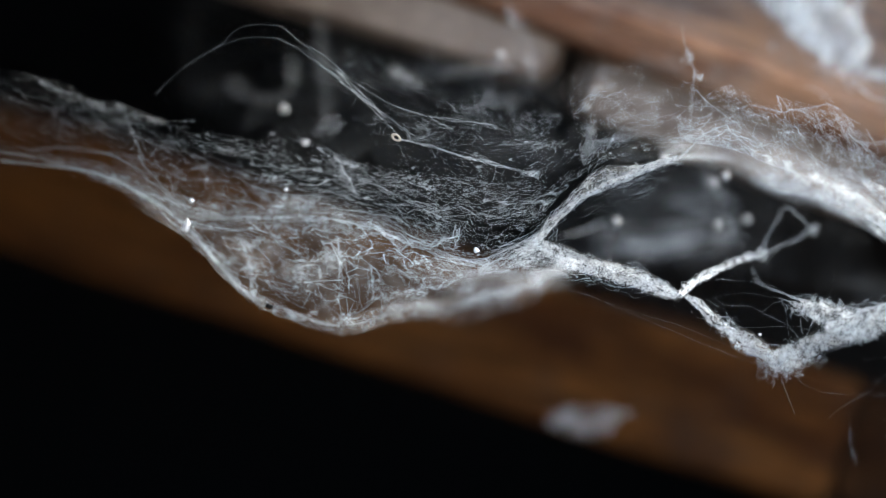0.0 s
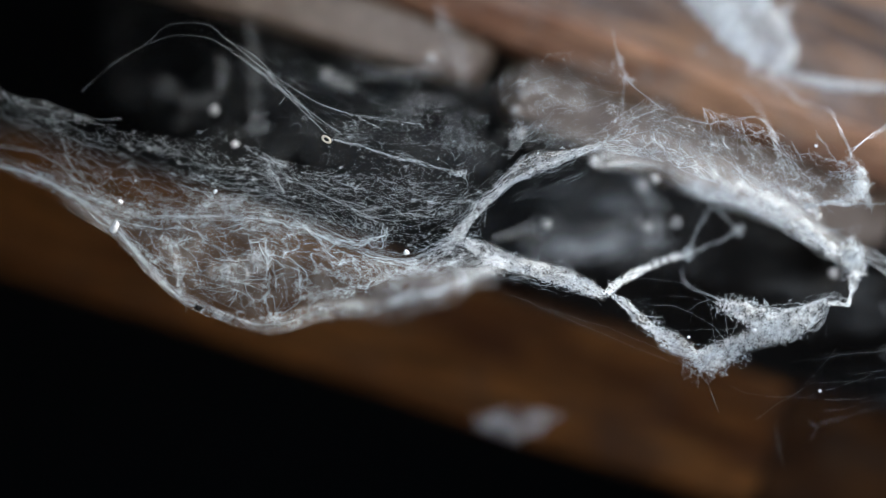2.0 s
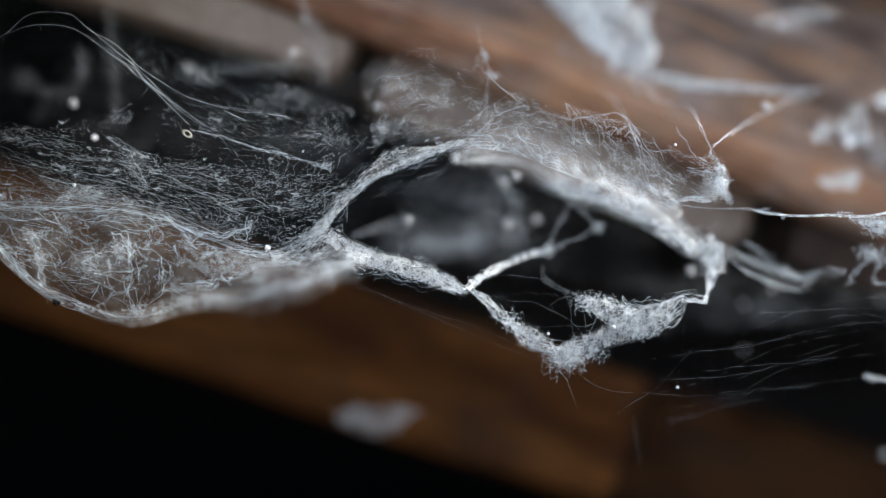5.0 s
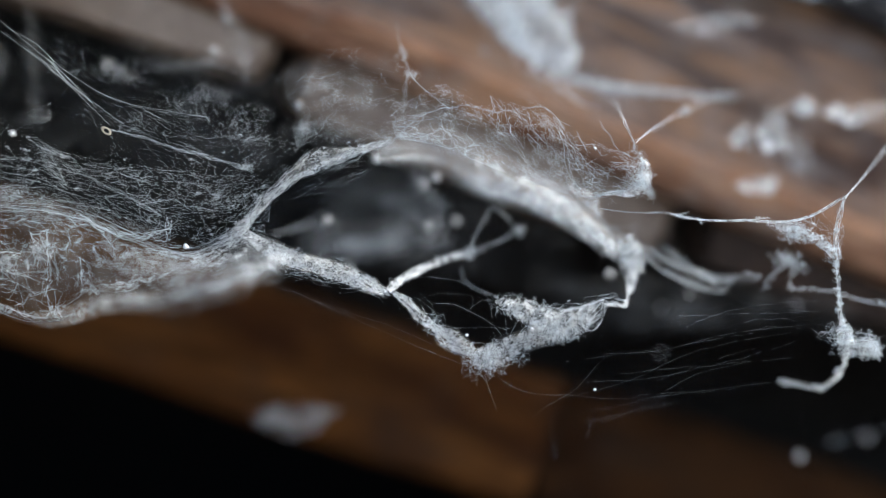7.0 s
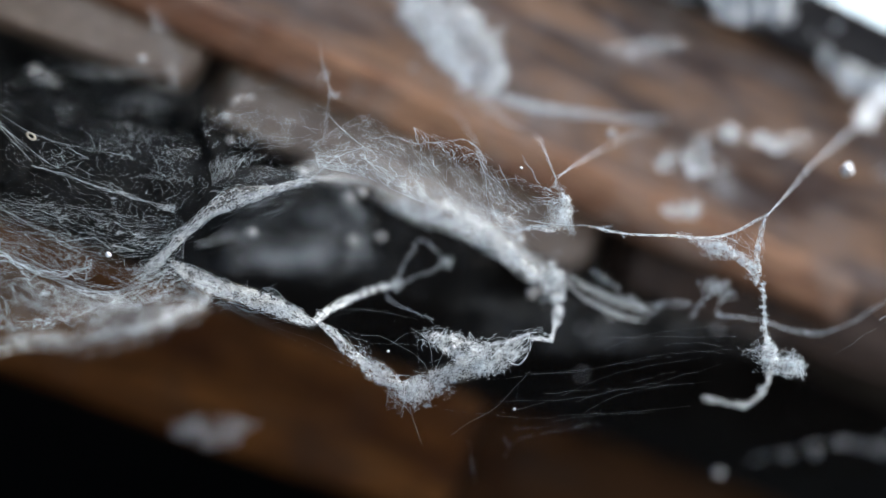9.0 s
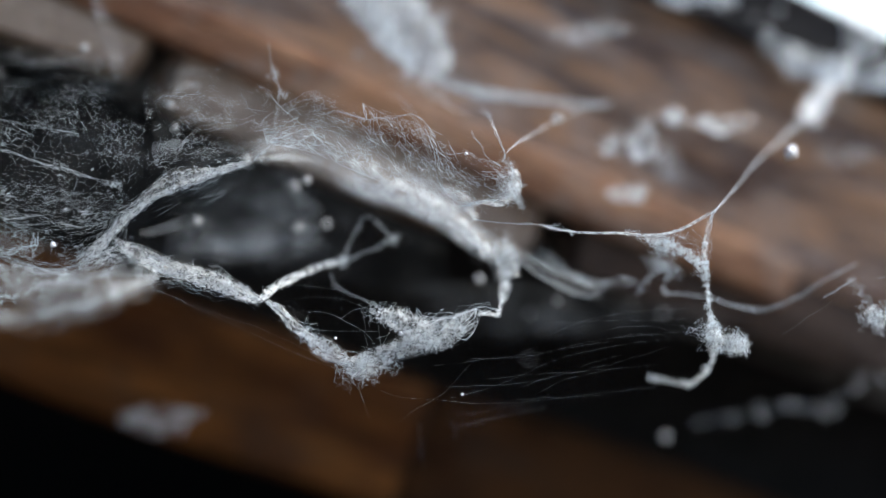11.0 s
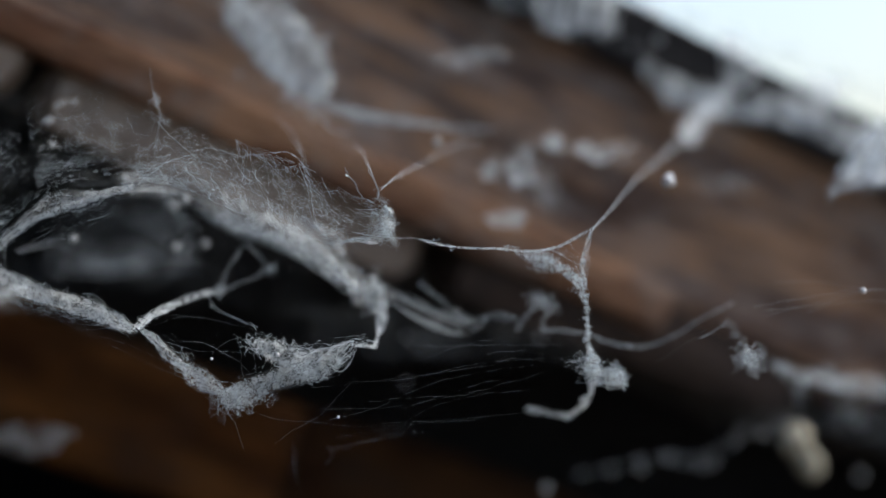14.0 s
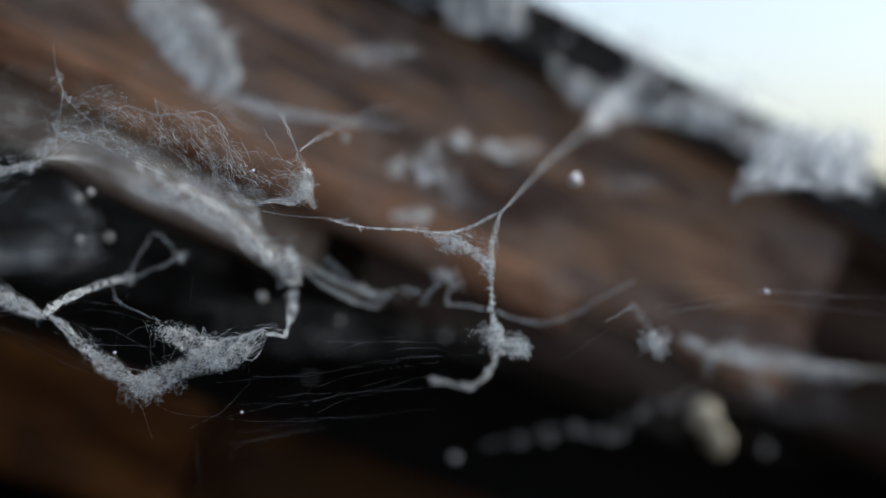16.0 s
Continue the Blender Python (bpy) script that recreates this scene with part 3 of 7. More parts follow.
def slab(name, x0, x1, y0, y1, z0, z1, material, label=""):
    bm = bmesh.new()
    bmesh.ops.create_cube(bm, size=1, matrix=Matrix.LocRotScale(((x0 + x1) / 2, (y0 + y1) / 2, (z0 + z1) / 2), None, (x1 - x0, y1 - y0, z1 - z0)))
    me = bpy.data.meshes.new(name)
    bm.to_mesh(me)
    bm.free()
    me.materials.append(material)
    return tagged(new(name, me), label, kind="structure")


def closer(m, k0, k1, x0=-0.3, x1=0.4):
    """The pose m with its stretch from x0 to x1 drawn towards the eye, the far end less than the near one."""
    a, b = (EYE + (m @ Vector((x, 0, 0)) - EYE) * k for x, k in ((x0, k0), (x1, k1)))
    along, up = (b - a).normalized(), m.to_3x3().col[2].normalized()
    up = (up - along * up.dot(along)).normalized()
    size = (b - a).length / (x1 - x0)
    turn = Matrix((along, up.cross(along), up)).transposed().to_4x4()
    return Matrix.Translation(a - along * x0 * size) @ turn @ Matrix.Scale(size, 4)


# ---- the place: a beam on a course of bricks, a dark gap, a plank below it, and a dark room behind ----
ground = slab("ground", -200, 200, -200, 200, -0.3, 0.0, EARTH, "bare brown earth")
# near-black walls and lid, added to keep daylight out of the room
slab("wall_front", -1.6, 1.6, 0.22, 0.36, 0.0, 1.80, NEAR_BLACK, "unseen near-black wall below the opening, added to keep light out")
slab("wall_west", -1.7, -1.6, 0.36, 2.5, 0.0, 2.65, NEAR_BLACK, "unseen near-black side wall added to keep the room dark")
slab("wall_east", 1.6, 1.7, 0.36, 2.5, 0.0, 1.40, NEAR_BLACK, "unseen near-black side wall added to keep the room dark")
# unseen wall, added to block sky light from the left end
slab("wall_shade_side", -0.50, -0.40, -3.0, 0.16, 0.0, 3.2, NEAR_BLACK, "unseen wall added to shade the left side")
lid = slab("ceiling_shade", -1.75, 1.75, -1.19, 1.12, -0.012, 0.012, NEAR_BLACK, "near-black sloping lid added to keep daylight out of the room")
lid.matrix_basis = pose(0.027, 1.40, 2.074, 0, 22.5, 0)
# unseen board, added overhead to darken the left of the gap
slab("ceiling_shade", -0.40, -0.09, -0.65, 0.085, 2.165, 2.18, NEAR_BLACK, "unseen board added overhead to shade the left side")
back = slab("wall_back", -1.9, 1.9, -0.05, 0.05, -2.6, -0.013, NEAR_BLACK, "near-black back wall added to keep the room dark")
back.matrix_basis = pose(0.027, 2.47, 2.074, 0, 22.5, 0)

# dark sheet added behind the gap to set the tone of its shade
fill = slab("wall_dark_backing", -0.06, 0.8, 0.0, 0.02, -0.065, 0.065, GAP_SHADE, "dark sheet giving the shade at the back of the gap")
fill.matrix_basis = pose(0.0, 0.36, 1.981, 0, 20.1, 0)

beam = new("timber_beam", timber("timber_beam", 1.352, 0.131, 0.10, 0.014, 0.0035, 3.0, 120, -0.324))
beam.data.materials.append(BEAM)
BEAM_POSE = closer(pose(0.0263, 0.222, 2.1365, 0, 23.0, 0), 0.92, 1.0)
beam.matrix_basis = BEAM_POSE
batten = timber("batten", 1.23, 0.024, 0.02, 0.006, 0.0030, 23.0, 190)
child("batten", batten, BATTEN, beam, "orange-brown worn batten along the lower edge").matrix_basis = pose(-0.385, -0.046, -0.0620)
# the dark gaps below the sky edge are made as a near-black strip
child("dark_strip", timber("dark_strip", 2.0, 0.030, 0.012, 0.004, 0.004, 31.0, 150), GAP_SHADE, beam, "near-black strip standing in for the dark gaps along the top edge").matrix_basis = pose(0, -0.054, 0.0505)
tagged(beam, "rough brown weathered timber beam with an orange worn edge", "beam")
# the right end of the beam is a separate, darker timber
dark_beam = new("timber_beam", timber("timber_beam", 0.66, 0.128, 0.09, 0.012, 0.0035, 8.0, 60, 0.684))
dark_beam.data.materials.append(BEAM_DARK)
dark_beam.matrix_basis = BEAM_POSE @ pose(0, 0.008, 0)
tagged(dark_beam, "dark timber butted against the end of a brown beam", "beam")

course = tagged(new("wall_brick"), "course of tan bricks under the timber beam", kind="structure")
course.matrix_basis = closer(pose(0.0225, 0.229, 2.0485, 0, 21.8, 0), 0.92, 1.0)
bm = bmesh.new()
bmesh.ops.create_cube(bm, size=1, matrix=Matrix.LocRotScale((-0.30, 0.03, 0.004), None, (1.2, 0.07, 0.040)))
me = bpy.data.meshes.new("mortar")
bm.to_mesh(me)
bm.free()
child("mortar", me, MORTAR, course, "dark crumbling mortar")


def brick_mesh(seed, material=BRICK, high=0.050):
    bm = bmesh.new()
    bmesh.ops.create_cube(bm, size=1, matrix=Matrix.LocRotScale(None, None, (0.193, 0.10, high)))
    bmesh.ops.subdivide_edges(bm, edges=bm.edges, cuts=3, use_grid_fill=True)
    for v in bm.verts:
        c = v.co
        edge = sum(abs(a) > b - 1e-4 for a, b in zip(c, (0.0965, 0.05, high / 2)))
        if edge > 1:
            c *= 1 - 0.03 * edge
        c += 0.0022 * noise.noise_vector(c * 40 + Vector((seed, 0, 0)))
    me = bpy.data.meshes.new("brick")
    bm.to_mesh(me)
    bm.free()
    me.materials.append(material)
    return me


bricks = [brick_mesh(s) for s in (1.0, 5.0, 9.0)]
# right-end brick with its shade put into the colour
shaded_brick = brick_mesh(13.0, BRICK_SHADED)
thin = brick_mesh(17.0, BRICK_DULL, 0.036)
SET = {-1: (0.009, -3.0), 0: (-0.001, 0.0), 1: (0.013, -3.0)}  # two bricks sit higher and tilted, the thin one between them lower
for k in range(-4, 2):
    ob = new("brick", shaded_brick if k == 1 else thin if k == 0 else bricks[k % 3])
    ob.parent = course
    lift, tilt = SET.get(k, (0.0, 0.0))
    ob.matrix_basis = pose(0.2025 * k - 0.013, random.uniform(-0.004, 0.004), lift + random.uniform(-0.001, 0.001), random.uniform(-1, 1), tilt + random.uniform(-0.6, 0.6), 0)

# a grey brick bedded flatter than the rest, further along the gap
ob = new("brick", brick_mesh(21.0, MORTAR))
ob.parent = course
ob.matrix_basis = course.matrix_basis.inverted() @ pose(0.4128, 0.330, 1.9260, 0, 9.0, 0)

# the right plank carries its dimness in a darker wood colour
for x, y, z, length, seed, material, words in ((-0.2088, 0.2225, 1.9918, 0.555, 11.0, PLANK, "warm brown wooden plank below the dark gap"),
                                     (0.2412, 0.2900, 1.8338, 0.385, 17.0, PLANK_SHADED, "wooden plank set back beside a brown one, its shade put into the colour")):
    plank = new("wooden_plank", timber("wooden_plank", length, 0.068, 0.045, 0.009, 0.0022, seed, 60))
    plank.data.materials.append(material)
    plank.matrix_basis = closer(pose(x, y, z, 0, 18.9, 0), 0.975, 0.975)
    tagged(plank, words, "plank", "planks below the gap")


SHEET_AT = (-0.1165, 0.0, 2.0115)
SHEET_SWAY = [(0, 0.2, -0.6, 0.1), (0.5, -0.0, -0.8, -0.0), (1, 0.3, -0.4, -0.1), (1.5, 0.0, 0.0, -0.0), (2, -0.7, 0.5, 0.1), (2.5, -0.6, 1.1, 0.1),
    (3, -0.2, 1.2, 0.1), (3.5, 0.2, 1.9, 0.2), (4, 0.4, 2.2, 0.1), (6.5, 0.7, 0.5, -0.2), (7, 1.0, 0.5, -0.3), (7.5, 1.0, -0.8, -0.4),
    (8, 0.7, -3.7, -0.6), (8.5, 0.5, -8.9, -0.4), (9, 0.1, -11.3, -0.2), (11.5, 0.9, -3.9, -0.2), (12, 0.8, -1.1, -0.2), (12.5, -0.0, 0.4, -0.2),
    (13, -1.3, -3.3, -0.1), (13.5, -0.3, -5.8, -0.0), (14, -0.0, -3.3, -0.1), (14.5, 0.1, -2.3, -0.1), (15, 0.1, -2.0, -0.1), (15.5, 0.1, -1.8, -0.1),
    (16, 0.2, -1.8, -0.1)]
ARCH_AT = (-0.0284, 0.0, 2.0443)
ARCH_SWAY = [(0, -0.5, -6.6, 0.1), (0.5, -0.6, -5.3, 0.0), (1, -0.8, -2.4, 0.0), (1.5, -0.9, -1.2, -0.1), (2, -1.0, 0.0, 0.1), (2.5, -0.6, 0.0, 0.2),
    (3, -0.6, 1.4, 0.2), (3.5, -1.4, 2.5, 0.2), (4, -1.3, 1.4, 0.2), (6.5, -0.0, -0.1, 0.3), (7, 0.0, 0.0, -0.0), (7.5, -0.2, -1.5, -0.1),
    (8, -1.8, -3.2, -0.3), (8.5, -2.7, -7.4, -0.3), (9, -3.6, -9.9, -0.3), (11.5, -4.5, -5.4, -0.2), (12, -4.6, -1.0, -0.4), (12.5, -6.0, 1.6, -0.1),
    (13, -6.3, -3.4, 0.4), (13.5, -4.8, -8.0, 0.6), (14, -2.4, -9.7, 0.5), (14.5, -1.8, -7.4, 0.3), (15, -0.1, -7.8, -0.1), (15.5, -1.1, -3.1, -0.4),
    (16, -1.1, -3.7, -0.1)]
CUP_AT = (0.0473, 0.0, 2.0320)
CUP_SWAY = [(0, -1.0, -1.2, -0.2), (0.5, -1.0, -1.3, -0.2), (1, -1.2, -1.8, -0.2), (1.5, -1.6, -3.2, -0.1), (2, -2.2, -4.3, -0.1), (2.5, -2.0, -3.7, -0.2),
    (3, -1.6, -3.0, -0.2), (3.5, -1.6, -3.0, -0.2), (4, -1.6, -3.9, -0.1), (6.5, -0.8, -0.9, -0.1), (7, 0.0, 0.0, -0.0), (7.5, -0.2, -0.8, -0.0),
    (8, -0.7, -2.5, -0.1), (8.5, -0.9, -3.9, -0.2), (9, -1.5, -5.7, -0.1), (11.5, 0.2, 2.6, -0.0), (12, 0.5, 8.8, 0.2), (12.5, -0.3, 7.6, 0.4),
    (13, -2.1, -1.3, 0.2), (13.5, -3.5, -7.9, -0.4), (14, -2.5, -7.6, -0.7), (14.5, -1.0, -2.6, -0.9), (15, 1.0, 0.6, -1.0), (15.5, 2.0, 8.3, -0.6),
    (16, 1.8, 5.6, -0.8)]
ROPE_AT = (0.0107, 0.0, 1.9650)
ROPE_SWAY = [(0, 0.6, -1.0, -0.4), (0.5, -0.1, -1.7, -0.2), (1, -0.1, -1.4, -0.1), (1.5, -0.1, -0.4, -0.1), (2, -0.6, 0.2, -0.1), (2.5, -1.2, -0.2, -0.1),
    (3, -0.8, -0.0, -0.0), (3.5, -0.9, 0.5, -0.0), (4, -1.0, 0.3, -0.0), (6.5, -0.2, 0.6, 0.0), (7, 0.0, 0.0, -0.0), (7.5, 0.2, -1.2, -0.1),
    (8, 0.8, -3.0, -0.2), (8.5, 1.7, -4.9, -0.5), (9, 1.8, -6.2, -0.6), (11.5, 1.7, -1.7, -0.6), (12, 1.1, -2.7, -0.5), (12.5, 1.0, -3.8, -0.5),
    (13, 1.1, -5.0, -0.6), (13.5, 1.9, -5.7, -0.6), (14, 1.5, -5.8, -0.7), (14.5, 1.5, -3.1, -0.7), (15, 3.4, -1.1, -0.7), (15.5, 2.7, -4.6, -0.7),
    (16, 3.7, -3.3, -0.7)]
HOOP_AT = (0.0722, 0.0, 2.0061)
HOOP_SWAY = [(0, -0.1, -0.0, 0.0), (0.5, -0.2, -0.1, 0.0), (1, -0.2, -0.5, 0.0), (1.5, -0.3, -0.8, 0.0), (2, -0.8, -1.5, 0.0), (2.5, -0.6, -1.5, -0.0),
    (3, -0.3, -1.5, -0.0), (3.5, -0.0, -0.9, -0.0), (4, -0.1, -1.3, -0.0), (6.5, -0.3, -0.5, -0.0), (7, 0.0, 0.0, -0.0), (7.5, 0.2, -0.1, 0.0),
    (8, -0.2, -0.5, -0.0), (8.5, -0.4, -1.7, 0.0), (9, -0.6, -2.6, 0.0), (11.5, 2.6, 2.6, -0.0), (12, 1.9, 4.3, -0.0), (12.5, -0.4, 4.7, -0.0),
    (13, -2.7, -1.1, 0.0), (13.5, -3.0, -6.7, 0.0), (14, -1.8, -4.8, 0.0), (14.5, -0.0, -0.6, -0.0), (15, 1.8, 7.0, -0.0), (15.5, 1.3, 6.1, -0.0),
    (16, 1.7, 4.9, -0.0)]
SPAN_AT = (0.1449, 0.0, 2.0126)
SPAN_SWAY = [(0, -0.5, 0.3, 0.1), (0.5, -0.5, 0.3, 0.1), (1, -0.5, 0.2, 0.1), (1.5, -0.5, 0.2, 0.1), (2, -0.5, 0.2, 0.1), (2.5, -0.5, 0.2, 0.1),
    (3, -0.5, 0.1, 0.1), (3.5, -0.6, -0.2, 0.1), (4, -0.7, -0.9, 0.1), (6.5, -1.0, -2.7, 0.0), (7, -0.8, -2.3, 0.1), (7.5, -0.8, -2.3, 0.1),
    (8, -0.9, -0.1, 0.1), (8.5, -0.2, 1.2, 0.1), (9, -1.2, 1.1, 0.1), (11.5, -0.2, -4.8, 0.1), (12, -0.8, -2.3, 0.1), (12.5, -1.4, 0.7, 0.1),
    (13, -0.9, 1.4, 0.0), (13.5, -1.1, 0.2, -0.0), (14, -0.1, -0.6, -0.0), (14.5, 0.0, 0.0, -0.0), (15, 1.2, 2.8, 0.1), (15.5, 0.4, 7.9, 0.1),
    (16, 0.9, 5.6, 0.1)]
DANGLER_AT = (0.1548, 0.0, 1.9579)
DANGLER_SWAY = [(0, -0.3, -1.8, 0.0), (0.5, -0.3, -1.8, 0.0), (1, -0.3, -1.9, 0.0), (1.5, -0.3, -1.9, 0.0), (2, -0.3, -1.9, 0.0), (2.5, -0.3, -2.0, 0.0),
    (3, -0.4, -2.1, 0.0), (3.5, -0.5, -2.6, 0.0), (4, -0.8, -3.7, 0.0), (6.5, -1.5, -6.7, 0.0), (7, -1.3, -6.0, 0.1), (7.5, -1.2, -5.5, 0.1),
    (8, -0.2, -4.7, 0.0), (8.5, 0.8, -3.5, 0.0), (9, 0.8, -3.0, 0.0), (11.5, -0.7, -1.3, 0.0), (12, -1.2, -2.7, 0.0), (12.5, -0.9, -1.6, 0.0),
    (13, 0.7, -2.1, 0.0), (13.5, 1.3, -3.7, 0.0), (14, 1.0, -4.1, -0.0), (14.5, 0.0, 0.0, -0.0), (15, -0.5, 4.0, 0.0), (15.5, -0.8, 7.6, 0.0),
    (16, 0.4, 6.8, 0.0)]
SPIKE_AT = (-0.0150, 0.0, 2.0686)
SPIKE_SWAY = [(0, -0.3, -1.7, -0.0), (0.5, -0.6, -1.5, -0.0), (1, 0.2, -1.3, -0.0), (1.5, 0.2, -1.2, -0.0), (2, 0.1, -1.7, -0.0), (2.5, 0.1, -1.7, -0.0),
    (3, 0.4, -1.8, -0.0), (3.5, 0.7, -1.6, -0.0), (4, 1.3, -1.4, -0.0), (6.5, 0.1, -0.2, -0.0), (7, 0.0, 0.0, -0.0), (7.5, 0.1, -0.9, -0.0),
    (8, -1.1, -1.4, -0.0), (8.5, -2.1, -1.9, -0.0), (9, -2.6, -2.7, -0.0), (11.5, -0.3, -7.9, -0.0), (12, -0.4, -4.0, -0.0), (12.5, -1.4, -0.8, -0.0),
    (13, -1.5, -4.1, -0.0), (13.5, -0.6, -8.9, -0.0), (14, -0.0, -10.6, -0.0), (14.5, 0.5, -9.3, -0.0), (15, 2.1, -8.8, -0.0), (15.5, 0.3, -3.4, -0.0),
    (16, -1.2, -5.0, -0.0)]
PUFF_AT = (0.2203, 0.0, 1.9846)
PUFF_SWAY = [(0, -0.1, 0.1, -0.0), (0.5, -0.1, 0.1, -0.0), (1, -0.1, 0.1, -0.0), (1.5, -0.1, 0.1, -0.0), (2, -0.1, 0.1, -0.0), (2.5, -0.1, 0.1, -0.0),
    (3, -0.1, 0.1, -0.0), (3.5, -0.1, 0.1, -0.0), (4, -0.1, 0.1, -0.0), (6.5, -0.1, 0.1, -0.0), (7, -0.1, 0.1, -0.0), (7.5, -0.1, 0.1, -0.0),
    (8, -0.1, 0.2, -0.0), (8.5, -0.1, 0.4, -0.0), (9, -0.2, 0.9, -0.0), (11.5, -0.4, 2.4, -0.0), (12, -1.0, -0.1, -0.0), (12.5, -0.9, -3.6, -0.0),
    (13, -0.1, -3.3, 0.0), (13.5, 0.8, -3.2, 0.0), (14, 0.2, -3.0, 0.0), (14.5, 0.0, 0.0, -0.0), (15, 1.0, 5.3, -0.0), (15.5, -0.8, 1.3, -0.0),
    (16, 0.8, 3.4, -0.0)]
GAP_SWAY = [
    (0, -1.2, 0.8, 0), (4, -1.2, 0.8, 0), (6.5, -1.2, 0.8, 0), (7, -1.6, 0.5, 0), (7.5, -1.0, 0.1, 0), (8, 0.0, 0.0, 0), (8.5, 0.8, -0.1, 0),
    (9, 1.3, -0.6, 0), (11.5, 1.2, 3.3, 0), (12, -1.1, 4.5, 0), (12.5, -0.8, 3.6, 0), (13, 1.1, -0.6, 0), (13.5, 2.6, -2.4, 0), (14, 2.0, -2.6, 0),
    (14.5, 1.3, 0.9, 0), (15, 2.1, 5.4, 0), (15.5, -0.7, 6.4, 0), (16, 1.4, 6.4, 0)]
BEAD_SWAY = [
    (0, -3.3, -11.1, 0), (4, -3.3, -11.1, 0), (6.5, -3.3, -11.1, 0), (7, -3.5, -10.6, 0), (7.5, -3.1, -10.1, 0), (8, -2.9, -10.4, 0),
    (8.5, -2.3, -8.8, 0), (9, -2.2, -7.1, 0), (11.5, -2.8, 2.1, 0), (12, -2.5, -3.8, 0), (12.5, -2.0, -10.4, 0), (13, -1.3, -14.1, 0),
    (13.5, -0.1, -14.4, 0), (14, -0.0, -10.5, 0), (14.5, 0.0, 0.0, 0), (15, -1.6, 9.7, 0), (15.5, -0.7, -3.8, 0), (16, 2.3, 2.0, 0)]
HUSK_SWAY = [
    (0, -3.3, -11.1, 0), (4, -3.3, -11.1, 0), (6.5, -3.3, -11.1, 0), (7, -3.5, -10.6, 0), (7.5, -3.1, -10.1, 0), (8, -2.9, -10.4, 0),
    (8.5, -2.3, -8.8, 0), (9, -2.2, -7.1, 0), (11.5, -2.4, 1.2, 0), (12, -1.5, -9.7, 0), (12.5, -0.8, -16.3, 0), (13, -0.3, -16.8, 0),
    (13.5, 0.7, -14.5, 0), (14, 0.5, -9.3, 0), (14.5, 0.0, 0.0, 0), (15, -0.3, 3.0, 0), (15.5, 1.6, -7.5, 0), (16, 3.5, 1.5, 0)]

# ---- the hanging sheet web ----
sheet = web("sheet_cobweb", SHEET_AT, "dusty grey sheet cobweb sagging like a hammock in the gap")
SELVAGE = [(-0.3050, 0.000, 2.0462), (-0.2831, 0.000, 2.0442), (-0.2579, 0.000, 2.0385), (-0.2306, 0.000, 2.0293), (-0.2059, 0.000, 2.0175), (-0.1845, 0.000, 2.0148), (-0.1598, 0.000, 2.0146), (-0.1354, 0.000, 2.0109), (-0.1178, 0.000, 2.0034), (-0.0959, 0.000, 1.9963), (-0.0804, 0.000, 2.0007), (-0.0716, 0.000, 2.0049)]
LIP = [(-0.2843, 0.000, 2.0409), (-0.2476, 0.000, 2.0353), (-0.2273, 0.000, 2.0261), (-0.2083, 0.000, 2.0123), (-0.1940, 0.000, 1.9947), (-0.1830, 0.000, 1.9840), (-0.1719, 0.000, 1.9785), (-0.1497, 0.000, 1.9716), (-0.1226, -0.030, 1.9773), (-0.0932, -0.060, 1.9805), (-0.0707, -0.060, 1.9869), (-0.0523, -0.030, 1.9949)]
REAR = [(-0.3133, 0.000, 2.0896), (-0.2834, 0.000, 2.0785), (-0.2605, 0.000, 2.0694), (-0.2334, 0.000, 2.0574), (-0.1927, 0.000, 2.0486), (-0.1592, 0.000, 2.0397), (-0.1260, 0.000, 2.0326), (-0.0908, 0.000, 2.0272), (-0.0602, 0.000, 2.0242)]
th = Spun(sheet, SHEET_AT, 1)
th.follow(SELVAGE, [0.0012, 0.0014, 0.0026, 0.004, 0.005, 0.006, 0.005, 0.004], 60, 3.2e-5)
th.follow(LIP, [0.0008, 0.0010, 0.0010, 0.0016, 0.0026, 0.004, 0.005, 0.004], 110, 3.6e-5)
th.line(LIP[:6], 7e-5, 90, 0.0004, 3, 0.0004)
th.line(LIP[4:], 4e-5, 90, 0.0008, 3, 0.0009)
th.line(SELVAGE, 4e-5, 120, 0.0008, 4, 0.0010)
th.line(SELVAGE[3:], 3.4e-5, 120, 0.0012, 4, 0.0022)
th = Spun(sheet, SHEET_AT, 2)
th.strew(REAR, SELVAGE, 420, (0.006, 0.04), 0.12, 0.07, 1.4e-5, 5, 0.004, 0.06)
th.strew(REAR, SELVAGE, 2000, (0.003, 0.016), 0.12, 0.10, 0.9e-5, 4, 0.004, 0.06)
th.mesh_net(REAR, SELVAGE, 120, 30, 1.0e-5, 0.003, 0.6, 0.15)
th.mesh_net(REAR, SELVAGE, 48, 13, 1.4e-5, 0.003, 1.3, 0.3, 0.7, thin=(1.0, 0.8))
th.mesh_net(SELVAGE[3:], LIP[3:], 90, 26, 1.8e-5, 0.006, 0.8, 0.2)
th.mesh_net(SELVAGE[3:], LIP[3:], 34, 10, 2.8e-5, 0.006, 1.8, 0.4, 0.7)
th.strew(SELVAGE[3:], LIP[3:], 500, (0.004, 0.02), 0.1, 0.35, 2.2e-5, 5, 0.006, 0.15)
th.follow([(-0.2742, 0.000, 2.0759), (-0.2605, 0.000, 2.0694), (-0.2447, 0.000, 2.0622), (-0.2311, 0.000, 2.0578), (-0.2152, 0.000, 2.0542), (-0.2039, 0.000, 2.0541)], [0.0006, 0.0012, 0.0012, 0.0008], 40, 3e-5)
